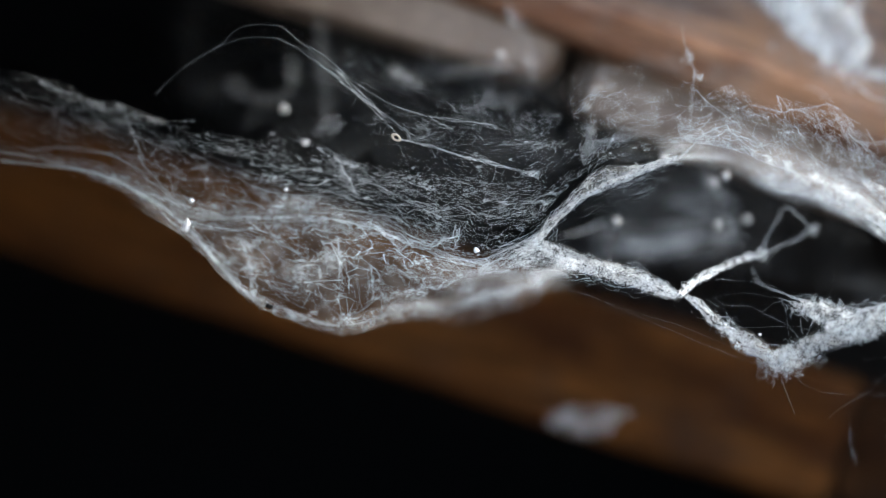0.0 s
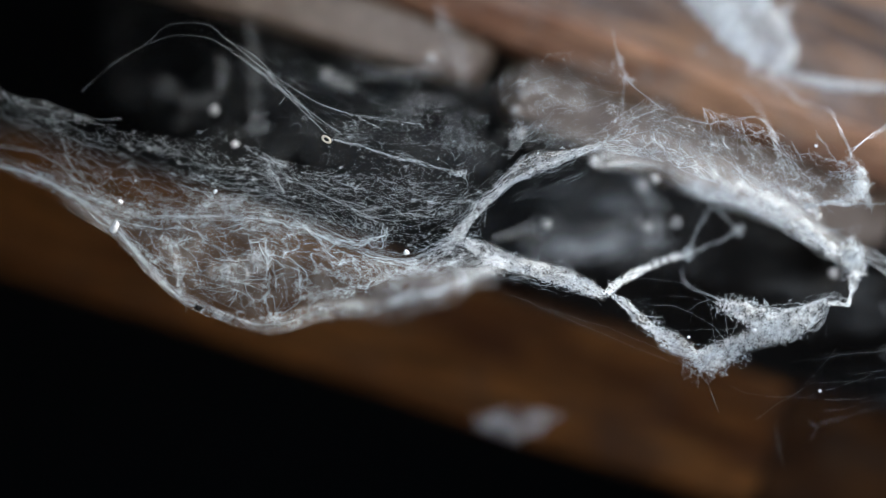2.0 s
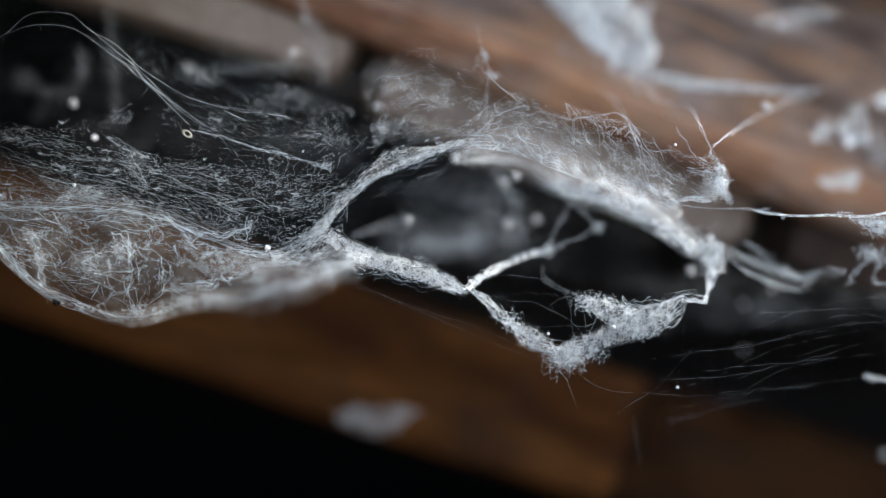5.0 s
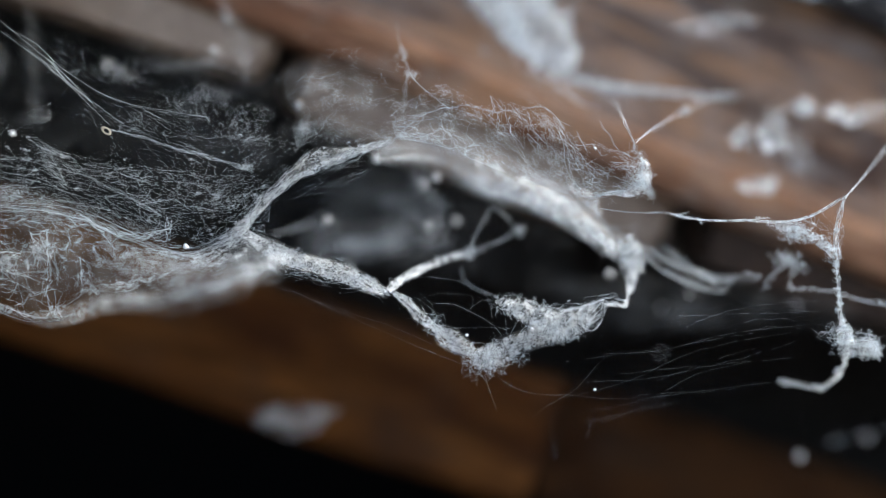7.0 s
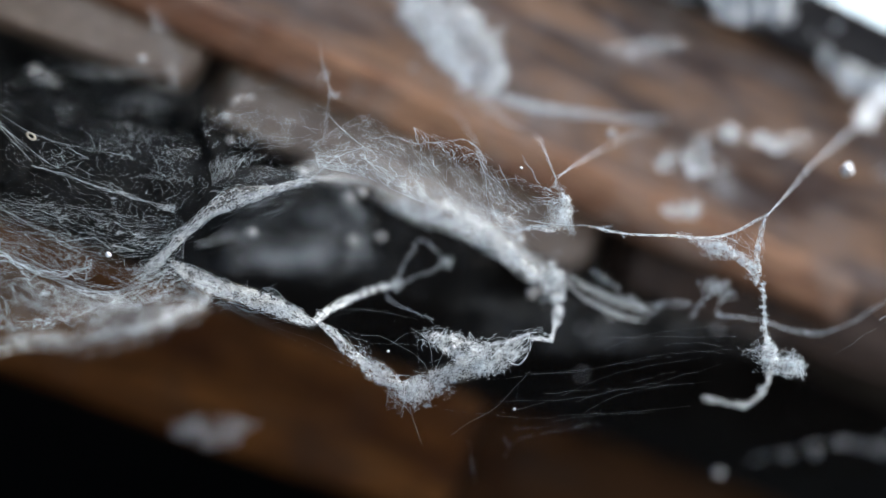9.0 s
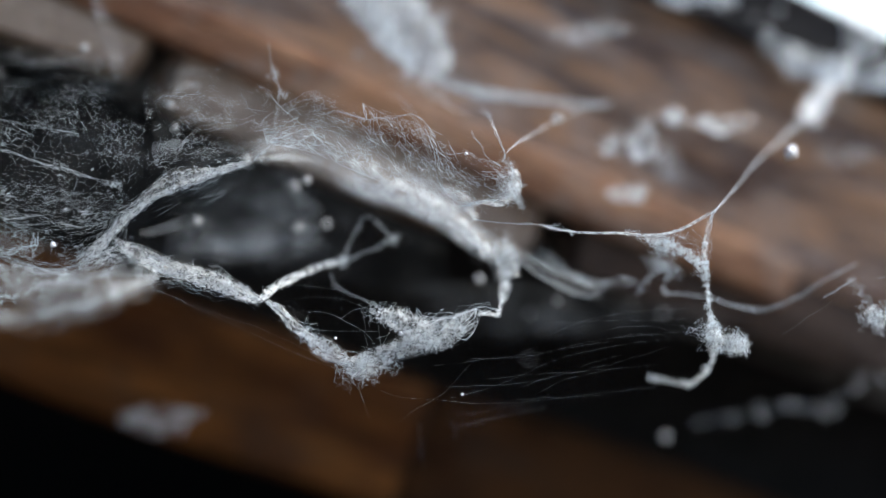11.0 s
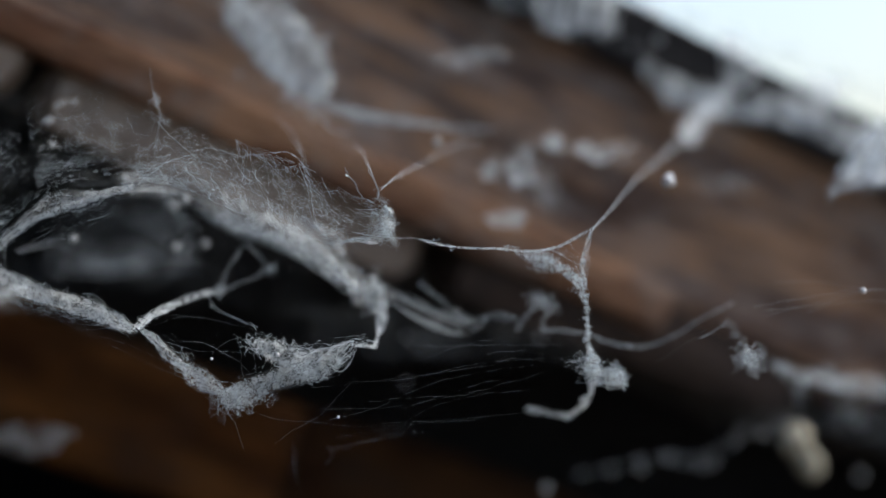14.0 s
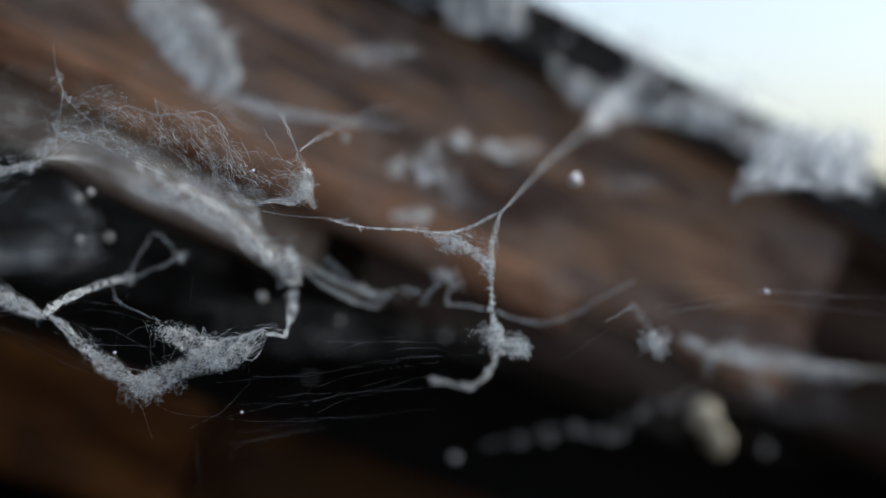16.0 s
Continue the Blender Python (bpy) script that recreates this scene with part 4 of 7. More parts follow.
th.follow([(-0.2322, 0.000, 2.0572), (-0.2290, 0.000, 2.0506), (-0.2268, 0.000, 2.0439), (-0.2252, 0.000, 2.0376), (-0.2203, 0.000, 2.0312), (-0.2148, 0.000, 2.0244), (-0.2048, 0.000, 2.0188)], [0.0006, 0.0009, 0.0012], 26, 3.4e-5)
th.follow([(-0.2680, 0.000, 2.0451), (-0.2543, 0.000, 2.0447), (-0.2383, 0.000, 2.0420), (-0.2271, 0.000, 2.0354), (-0.2226, 0.000, 2.0313)], [0.0008, 0.0014, 0.0010], 22, 5e-5)
th.follow([(-0.1973, 0.000, 2.0446), (-0.1862, 0.000, 2.0398), (-0.1705, 0.000, 2.0349), (-0.1594, 0.000, 2.0335)], [0.001, 0.003, 0.001], 26, 4e-5)
th.follow([(-0.1892, 0.000, 2.0078), (-0.1837, 0.000, 2.0010), (-0.1824, 0.000, 1.9900), (-0.1819, 0.000, 1.9838)], [0.002, 0.0025, 0.0015], 40, 5e-5)
th.follow([(-0.1478, 0.000, 2.0057), (-0.1474, 0.000, 1.9936), (-0.1483, 0.000, 1.9826), (-0.1470, 0.000, 1.9738)], [0.001, 0.0018, 0.002], 36, 6e-5)
th.follow([(-0.1358, 0.000, 1.9955), (-0.1346, 0.000, 1.9867), (-0.1361, 0.000, 1.9801), (-0.1451, 0.000, 1.9768)], [0.001, 0.0018, 0.002], 36, 6e-5)
th.follow([(-0.0739, 0.000, 2.0006), (-0.0872, 0.000, 1.9944), (-0.1049, 0.000, 1.9882), (-0.1183, 0.000, 1.9841), (-0.1361, 0.000, 1.9823)], [0.002, 0.003, 0.004, 0.003], 70, 5e-5)
th = Spun(sheet, SHEET_AT, 3)
NET_TOP = [(-0.1773, 0.000, 2.0504), (-0.1383, 0.000, 2.0533), (-0.0994, 0.000, 2.0509), (-0.0669, 0.000, 2.0480), (-0.0344, 0.000, 2.0473), (-0.0128, 0.000, 2.0449)]
NET_LOW = [(-0.1776, 0.000, 2.0147), (-0.1388, 0.000, 2.0089), (-0.0998, 0.000, 2.0021), (-0.0782, 0.000, 2.0063), (-0.0476, 0.000, 2.0305), (-0.0150, 0.000, 2.0389)]
CORNER_TOP = [(-0.1500, 0.030, 2.0860), (-0.1250, 0.030, 2.0830), (-0.0980, 0.030, 2.0850), (-0.0720, 0.030, 2.0820), (-0.0480, 0.030, 2.0840)]
CORNER_LOW = [(-0.1560, 0.010, 2.0480), (-0.1260, 0.010, 2.0450), (-0.0980, 0.010, 2.0420), (-0.0690, 0.010, 2.0400), (-0.0470, 0.010, 2.0420)]
HOLE = (-0.1416, 2.0436, 0.0085)
th.mesh_net(NET_TOP, NET_LOW, 160, 46, 0.75e-5, 0.002, 0.85, 0.2, thin=(0.1, 1.0), holes=[HOLE])
th.mesh_net(NET_TOP, NET_LOW, 96, 26, 1.25e-5, 0.004, 0.8, 0.15, thin=(0.2, 1.0), holes=[HOLE])
th.mesh_net(CORNER_TOP, CORNER_LOW, 90, 32, 1.0e-5, 0.004, 0.9, 0.2, 0.6, thin=(0.1, 1.2), holes=[HOLE])
felt("felt", NET_TOP, NET_LOW, GAUZE_FAINT, sheet, SHEET_AT, 61, 0.004)
th.follow([(-0.1544, 0.000, 2.0411), (-0.1489, 0.000, 2.0376), (-0.1440, 0.000, 2.0348), (-0.1396, 0.000, 2.0329)], [0.0012, 0.0022, 0.0016], 70, 4e-5)
th.follow([(-0.1467, 0.000, 2.0358), (-0.1435, 0.000, 2.0297), (-0.1399, 0.000, 2.0230)], [0.0008, 0.0005], 30, 3e-5)
th.follow([(-0.1427, 0.000, 2.0330), (-0.1335, 0.000, 2.0272), (-0.1204, 0.000, 2.0202), (-0.1051, 0.000, 2.0121)], [0.0010, 0.0005, 0.0004], 30, 3e-5)
th = Spun(sheet, SHEET_AT, 4)
RIB_A = [(-0.2195, 0.000, 2.0652), (-0.2068, 0.000, 2.0752), (-0.1941, 0.000, 2.0828), (-0.1838, 0.000, 2.0904), (-0.1692, 0.000, 2.0903), (-0.1626, 0.000, 2.0843), (-0.1473, 0.000, 2.0717), (-0.1255, 0.000, 2.0519), (-0.1168, 0.000, 2.0454)]
RIB_B = [(-0.1941, 0.000, 2.0828), (-0.1816, 0.000, 2.0859), (-0.1682, 0.000, 2.0841), (-0.1539, 0.000, 2.0748), (-0.1386, 0.000, 2.0611), (-0.1230, 0.000, 2.0461)]
RIB_C = [(-0.1626, 0.000, 2.0843), (-0.1516, 0.000, 2.0778), (-0.1385, 0.000, 2.0659), (-0.1166, 0.000, 2.0542), (-0.0850, 0.000, 2.0484)]
th.line(RIB_A, 4.4e-5, 90, 0.0005, 1)
th.line(RIB_B, 3.8e-5, 80, 0.0005, 1)
th.line(RIB_C, 3.4e-5, 80, 0.0005, 1)
th.strew(RIB_A[5:], RIB_B[2:], 30, (0.008, 0.03), 0.1, 0.3, 2.2e-5, 10, 0.001)
th.strew(RIB_C, [(-0.1626, 0.000, 2.0832), (-0.1473, 0.000, 2.0695), (-0.1255, 0.000, 2.0505), (-0.1146, 0.000, 2.0443), (-0.0853, 0.000, 2.0336)], 60, (0.008, 0.04), 0.15, 0.25, 3.2e-5, 10, 0.001)
th.follow([(-0.1230, 0.000, 2.0441), (-0.1147, 0.000, 2.0423), (-0.0993, 0.000, 2.0371), (-0.0854, 0.000, 2.0332), (-0.0684, 0.000, 2.0279)], [0.0004, 0.0010, 0.0010, 0.0009, 0.0012], 90, 5e-5)
th.tuft((-0.0710, 0.000, 2.0290), (0.004, 0.002, 0.0015), 40)
th.line([(-0.1387, 0.000, 2.0109), (-0.1321, 0.000, 2.0090), (-0.1266, 0.000, 2.0052), (-0.1134, 0.000, 2.0031), (-0.1045, 0.000, 2.0040), (-0.1010, 0.000, 2.0056), (-0.1002, 0.000, 2.0091)], 1.1e-4, 90, 0.0022, 4, 0.0006)
th.follow([(-0.1354, 0.000, 2.0104), (-0.1266, 0.000, 2.0063), (-0.1134, 0.000, 2.0031), (-0.1010, 0.000, 2.0061)], [0.001, 0.0012, 0.0006], 24, 5e-5)
th = Spun(sheet, SHEET_AT, 5)
for c, size, m in (((-0.1637, 0.000, 2.0215), (0.008, 0.004, 0.003), 70), ((-0.1709, 0.000, 2.0195), (0.004, 0.003, 0.002), 40), ((-0.1523, 0.000, 2.0007), (0.006, 0.003, 0.002), 40),
                   ((-0.1452, 0.000, 1.9737), (0.004, 0.003, 0.002), 50), ((-0.1825, 0.000, 2.0050), (0.004, 0.003, 0.003), 40), ((-0.1627, 0.000, 1.9900), (0.004, 0.004, 0.003), 40),
                   ((-0.1349, 0.000, 1.9867), (0.003, 0.003, 0.003), 40), ((-0.1183, 0.000, 1.9841), (0.005, 0.004, 0.002), 40)):
    th.tuft(c, size, m)
felt("felt", SELVAGE[3:], LIP[3:], GAUZE_POUCH, sheet, SHEET_AT, 1, -0.026)
felt("felt", REAR, SELVAGE, GAUZE_LINED, sheet, SHEET_AT, 2, 0.010)
th.strew(REAR[2:], SELVAGE[2:], 1800, (0.0001, 0.0003), 0.1, 1.0, 2.8e-5, 4, 0.006)
th.strew(NET_TOP, NET_LOW, 1300, (0.0001, 0.0003), 0.1, 1.0, 2.8e-5, 4, 0.006)
th.strew(SELVAGE[3:], LIP[3:], 1000, (0.0001, 0.0004), 0.1, 1.0, 3.6e-5, 4, 0.006)
ribbon(SELVAGE[2:8], [0.0015, 0.005, 0.007, 0.007, 0.008, 0.007], GAUZE_MILK, sheet, SHEET_AT, 31)
ribbon(LIP[2:], [0.0008, 0.0010, 0.0018, 0.0025, 0.004, 0.004, 0.004, 0.004, 0.004, 0.003], GAUZE_MILK, sheet, SHEET_AT, 32)
th.flecks(SELVAGE[3:], LIP[3:], 20, 0.0009)
th.flecks(REAR[3:], SELVAGE[3:], 60, 0.0007, 8)
th.flecks(NET_TOP, NET_LOW, 16, 0.0006, 8)
ribbon([(-0.1276, -0.050, 1.9824), (-0.1075, -0.060, 1.9802), (-0.0891, -0.060, 1.9798), (-0.0696, -0.050, 1.9858), (-0.0510, -0.020, 1.9929)], [0.003, 0.005, 0.006, 0.006, 0.004], GAUZE_THIN, sheet, SHEET_AT, 33)
ribbon([(-0.2742, 0.000, 2.0759), (-0.2605, 0.000, 2.0694), (-0.2447, 0.000, 2.0622), (-0.2311, 0.000, 2.0578), (-0.2152, 0.000, 2.0542)], [0.001, 0.003, 0.003, 0.002], GAUZE_MILK, sheet, SHEET_AT, 34)
ribbon([(-0.1892, 0.000, 2.0089), (-0.1837, 0.000, 2.0010), (-0.1824, 0.000, 1.9900), (-0.1813, 0.000, 1.9833)], [0.002, 0.003, 0.0025, 0.002], GAUZE, sheet, SHEET_AT, 35)
ribbon([(-0.1715, 0.000, 1.9963), (-0.1626, 0.000, 1.9917), (-0.1536, 0.000, 1.9959), (-0.1446, 0.000, 2.0001)], [0.004, 0.006, 0.006, 0.004], GAUZE, sheet, SHEET_AT, 36)

th.fringe(SELVAGE, 120, 0.004)
th.fringe(LIP, 90, 0.003)
th.fringe(RIB_A, 40, 0.002, 3e-5, 0.0003)
th.fringe(RIB_B, 40, 0.002, 3e-5, 0.0003)
th.fringe([(-0.1354, 0.000, 2.0104), (-0.1266, 0.000, 2.0054), (-0.1134, 0.000, 2.0031), (-0.1010, 0.000, 2.0061)], 60, 0.004, 3.5e-5)

# ---- the arch rope on the left of the opening ----
arch = web("arch_cobweb", ARCH_AT, "white rope of felted silk arching beside the opening")
th = Spun(arch, ARCH_AT, 6)
ARCH = [(-0.0793, 0.000, 2.0004), (-0.0743, 0.000, 2.0047), (-0.0673, 0.000, 2.0116), (-0.0596, 0.000, 2.0191), (-0.0498, 0.000, 2.0262), (-0.0346, 0.000, 2.0323), (-0.0237, 0.000, 2.0368), (-0.0139, 0.000, 2.0393)]
th.follow(ARCH, [0.0034, 0.003, 0.0024, 0.0020, 0.0019, 0.002, 0.0028], 140, 4.4e-5)
th.follow([(-0.0782, 0.000, 2.0019), (-0.0694, 0.000, 2.0105), (-0.0585, 0.000, 2.0223), (-0.0458, 0.000, 2.0357)], [0.003, 0.003, 0.002, 0.0012], 60, 4.5e-5)
th.follow([(-0.0139, 0.000, 2.0393), (-0.0074, 0.000, 2.0453), (-0.0030, 0.000, 2.0490), (0.0072, 0.000, 2.0521), (0.0089, 0.000, 2.0508)], [0.0014, 0.0008, 0.0006], 18, 5e-5)
th.strew([(-0.0716, 0.000, 2.0084), (-0.0563, 0.000, 2.0245), (-0.0449, 0.000, 2.0365), (-0.0302, 0.000, 2.0368), (-0.0150, 0.000, 2.0402)], [(-0.0717, 0.000, 2.0062), (-0.0585, 0.000, 2.0180), (-0.0476, 0.000, 2.0266), (-0.0324, 0.000, 2.0330), (-0.0150, 0.000, 2.0384)], 260, (0.003, 0.014), 0.0, 0.5, 3e-5, 6, 0.003, 0.15)
th.strew([(-0.0476, 0.000, 2.0288), (-0.0302, 0.000, 2.0340), (-0.0129, 0.000, 2.0376)], [(-0.0608, 0.000, 2.0137), (-0.0434, 0.000, 2.0190), (-0.0260, 0.000, 2.0242)], 260, (0.004, 0.014), -0.1, 0.4, 1.5e-5, 6, 0.003, 0.12)
th.tuft((-0.0717, 0.000, 2.0040), (0.006, 0.004, 0.004), 90)
th.line([(-0.0078, 0.000, 2.0653), (-0.0018, 0.000, 2.0592), (0.0072, 0.000, 2.0521)], 5e-5, 30, 0.0004, 2, 0.0003)
ribbon(ARCH, [0.0026, 0.0026, 0.0020, 0.0017, 0.0016, 0.0018, 0.0024], GAUZE_THICK, arch, ARCH_AT, 41)
felt("felt", [(-0.0782, 0.000, 2.0019), (-0.0629, 0.000, 2.0202), (-0.0458, 0.000, 2.0361), (-0.0302, 0.000, 2.0377), (-0.0139, 0.000, 2.0402)], [(-0.0728, 0.000, 2.0019), (-0.0586, 0.000, 2.0176), (-0.0476, 0.000, 2.0257), (-0.0302, 0.000, 2.0329), (-0.0139, 0.000, 2.0376)], GAUZE, arch, ARCH_AT, 3, 0.003)
felt("felt", [(-0.0497, 0.000, 2.0429), (-0.0345, 0.000, 2.0455), (-0.0215, 0.000, 2.0448), (-0.0041, 0.000, 2.0522), (0.0068, 0.000, 2.0554)], [(-0.0449, 0.000, 2.0370), (-0.0302, 0.000, 2.0377), (-0.0139, 0.000, 2.0402), (-0.0020, 0.000, 2.0446), (0.0089, 0.000, 2.0500)], GAUZE_THIN, arch, ARCH_AT, 4, 0.003)

th.fringe(ARCH, 120, 0.004)
th.fringe([(-0.0345, 0.000, 2.0449), (-0.0215, 0.000, 2.0437), (-0.0041, 0.000, 2.0501), (0.0068, 0.000, 2.0554)], 90, 0.004, 2.0e-5, 0.005)

HIGH_TOP = [(-0.0560, 0.000, 2.0657), (-0.0461, 0.000, 2.0732), (-0.0364, 0.000, 2.0763), (-0.0234, 0.000, 2.0752), (-0.0061, 0.000, 2.0663)]
HIGH_LOW = [(-0.0508, 0.000, 2.0370), (-0.0453, 0.000, 2.0407), (-0.0377, 0.000, 2.0434), (-0.0258, 0.000, 2.0455), (-0.0106, 0.000, 2.0469)]
th.mesh_net(HIGH_TOP, HIGH_LOW, 60, 44, 1.4e-5, 0.002, 1.0, 0.2, thin=(0.2, 1.6))
th.strew(HIGH_TOP, HIGH_LOW, 220, (0.003, 0.010), 0.0, 0.25, 1.5e-5, 4, 0.003, 0.1)
felt("felt", HIGH_TOP, HIGH_LOW, GAUZE_FAINT, arch, ARCH_AT, 62, 0.003)
th.line([(-0.0517, 0.000, 2.0613), (-0.0462, 0.000, 2.0639), (-0.0397, 0.000, 2.0634), (-0.0343, 0.000, 2.0659)], 5e-5, 40, 0.0010, 2, 0.0006)
th.line([(-0.0432, 0.000, 2.0435), (-0.0344, 0.000, 2.0525), (-0.0225, 0.000, 2.0546), (-0.0127, 0.000, 2.0571)], 3e-5, 50, 0.0010, 2, 0.0006)

# ---- the spike of silk above the arch ----
spike = web("silk_spike", SPIKE_AT, "thin upright spike of silk with a white knot")
th = Spun(spike, SPIKE_AT, 7)
th.follow([(-0.0125, 0.030, 2.0880), (-0.0116, 0.030, 2.0812), (-0.0099, 0.030, 2.0745), (-0.0080, 0.020, 2.0669), (-0.0096, 0.030, 2.0576), (-0.0101, 0.030, 2.0452)], [0.0002, 0.0005, 0.0011, 0.0012, 0.0010, 0.0006], 60, 5.5e-5)
th.tuft((-0.0103, 0.030, 2.0756), (0.002, 0.002, 0.003), 40)
th.tuft((-0.0069, 0.020, 2.0665), (0.003, 0.002, 0.002), 40)

# ---- the cupped veil ----
cup = web("veil_cobweb", CUP_AT, "crackled thin silk veil that ends in a white cup")
VEIL_TOP = [(-0.0149, 0.000, 2.0491), (-0.0040, 0.000, 2.0566), (0.0069, 0.000, 2.0608), (0.0307, 0.000, 2.0541), (0.0523, 0.000, 2.0463), (0.0652, 0.000, 2.0376), (0.0765, 0.000, 2.0338)]
VEIL_LOW = [(-0.0128, 0.000, 2.0404), (0.0067, 0.000, 2.0365), (0.0261, 0.000, 2.0281), (0.0434, 0.000, 2.0215), (0.0607, 0.000, 2.0174), (0.0759, 0.000, 2.0186), (0.0825, 0.000, 2.0222)]
th = Spun(cup, CUP_AT, 8)
th.mesh_net(VEIL_TOP, VEIL_LOW, 112, 34, 2.2e-5, 0.0012, 1.0, 0.2, thin=(0.4, 1.6))
th.mesh_net(VEIL_TOP, VEIL_LOW, 40, 11, 2.8e-5, 0.0012, 2.2, 0.5, 0.7, thin=(0.9, 1.4))
th.strew(VEIL_TOP, VEIL_LOW, 420, (0.003, 0.016), 0.25, 0.4, 2.8e-5, 5, 0.003, 0.12)
th.follow([(0.0079, 0.000, 2.0517), (0.0176, 0.000, 2.0521), (0.0263, 0.000, 2.0498), (0.0437, 0.000, 2.0518), (0.0523, 0.000, 2.0431)], [0.001, 0.001, 0.0008], 18, 4.5e-5)
th.line([(0.0272, 0.000, 2.0498), (0.0267, 0.000, 2.0433), (0.0275, 0.000, 2.0385)], 6e-5, 24, 0.0005, 2)
th.line([(0.0490, 0.000, 2.0464), (0.0522, 0.000, 2.0366), (0.0532, 0.000, 2.0279), (0.0553, 0.000, 2.0225)], 6e-5, 30, 0.0006, 2)
th.line([(0.0653, 0.000, 2.0462), (0.0685, 0.000, 2.0419), (0.0728, 0.000, 2.0347)], 5e-5, 24, 0.0005, 2)
th = Spun(cup, CUP_AT, 9)
th.follow([(0.0629, 0.000, 2.0174), (0.0705, 0.000, 2.0189), (0.0770, 0.000, 2.0188), (0.0821, 0.000, 2.0222), (0.0832, 0.000, 2.0281), (0.0804, 0.000, 2.0331), (0.0783, 0.000, 2.0374)], [0.001, 0.0012, 0.002, 0.0035, 0.0035, 0.0025, 0.0008], 170, 5.5e-5, 26, (0.3, 0.8))
th.tuft((0.0808, 0.000, 2.0251), (0.004, 0.004, 0.007), 170)
th.tuft((0.0771, 0.000, 2.0309), (0.005, 0.003, 0.006), 70, 4e-5)
th.follow([(0.0489, 0.000, 2.0279), (0.0543, 0.000, 2.0240), (0.0607, 0.000, 2.0192), (0.0655, 0.000, 2.0169)], [0.003, 0.003, 0.002], 80, 5e-5)
th.line([(0.0787, 0.000, 2.0372), (0.0757, 0.000, 2.0440), (0.0757, 0.030, 2.0524), (0.0750, 0.060, 2.0583)], 6e-5, 40, 0.0005, 3, 0.0005)
th.line([(0.0796, 0.000, 2.0381), (0.0869, 0.020, 2.0434), (0.0982, 0.050, 2.0496), (0.1070, 0.070, 2.0542), (0.1211, 0.090, 2.0614), (0.1322, 0.100, 2.0630)], 7e-5, 40, 0.0005, 3, 0.0004)
for k in range(8):
    th.line([(0.0825, 0.000, 2.0211), (0.0842, 0.000, 2.0194), (0.0863, 0.000, 2.0168)], 4e-5, 12, 0.0016, 1)
th.fringe([(0.0629, 0.000, 2.0174), (0.0759, 0.000, 2.0188), (0.0825, 0.000, 2.0233), (0.0815, 0.000, 2.0320)], 80, 0.004, 2.2e-5, 0.002)
ribbon([(0.0629, 0.000, 2.0174), (0.0705, 0.000, 2.0189), (0.0770, 0.000, 2.0188), (0.0816, 0.000, 2.0222), (0.0828, 0.000, 2.0281), (0.0800, 0.000, 2.0331)], [0.0008, 0.001, 0.002, 0.0035, 0.0035, 0.002], GAUZE_THICK, cup, CUP_AT, 49)
felt("felt", VEIL_TOP, VEIL_LOW, GAUZE_FAINT, cup, CUP_AT, 5, 0.004)

# ---- the thick hoop round the opening ----
hoop = web("hoop_cobweb", HOOP_AT, "thick soft grey hoop of silk round the dark opening")
th = Spun(hoop, HOOP_AT, 10)
VEIL_RIM = [(-0.0269, 0.032, 2.0383), (-0.0157, 0.042, 2.0448), (-0.0032, 0.052, 2.0483), (0.0095, 0.057, 2.0475), (0.0258, 0.057, 2.0406), (0.0440, 0.052, 2.0298), (0.0597, 0.047, 2.0181), (0.0729, 0.042, 2.0064), (0.0849, 0.037, 1.9967)]
VEIL_EDGE = [(-0.0215, 0.032, 2.0315), (-0.0102, 0.047, 2.0314), (0.0024, 0.057, 2.0303), (0.0128, 0.057, 2.0257), (0.0243, 0.057, 2.0195), (0.0416, 0.052, 2.0150), (0.0573, 0.047, 2.0072), (0.0684, 0.042, 1.9991), (0.0769, 0.037, 1.9892)]
felt("felt", VEIL_RIM, VEIL_EDGE, GAUZE_VEIL, hoop, HOOP_AT, 6, 0.004)
felt("felt", [(0.0161, 0.040, 2.0383), (0.0385, 0.035, 2.0265), (0.0540, 0.030, 2.0177), (0.0673, 0.028, 2.0068), (0.0801, 0.022, 1.9977)], [(0.0171, 0.040, 2.0216), (0.0384, 0.035, 2.0152), (0.0539, 0.030, 2.0082), (0.0672, 0.028, 1.9987), (0.0751, 0.022, 1.9901)], GAUZE_CLOUD, hoop, HOOP_AT, 43, 0.002, 80, 24, 0.3)
ROLL = [(0.0070, 0.057, 2.0285), (0.0243, 0.054, 2.0203), (0.0415, 0.050, 2.0161), (0.0572, 0.045, 2.0081), (0.0682, 0.040, 1.9998), (0.0780, 0.034, 1.9931)]
ROLL_HIGH = [(0.0323, 0.047, 2.0321), (0.0457, 0.042, 2.0244), (0.0591, 0.040, 2.0151), (0.0702, 0.037, 2.0046), (0.0789, 0.034, 1.9960)]
th.rope(ROLL, [0.0014, 0.0024, 0.0032, 0.0036, 0.003], 220, 3.6e-5, 30, (0.2, 0.6), 0.35, 0.7)
th.rope(ROLL_HIGH, [0.002, 0.004, 0.004, 0.003], 140, 3e-5, 30, (0.2, 0.6), 0.35, 0.7)
th.strew(VEIL_RIM, VEIL_EDGE, 700, (0.006, 0.024), 0.10, 0.25, 2.4e-5, 7, 0.004, 0.15)
ribbon(ROLL[1:], [0.001, 0.0018, 0.0024, 0.003, 0.004], GAUZE, hoop, HOOP_AT, 59)
ribbon([(0.0552, 0.030, 2.0240), (0.0652, 0.030, 2.0149), (0.0683, 0.035, 2.0098)], [0.002, 0.003, 0.002], GAUZE_THICK, hoop, HOOP_AT, 60)
th.tuft((0.0806, 0.032, 1.9949), (0.0048, 0.004, 0.0075), 260, 6e-5)
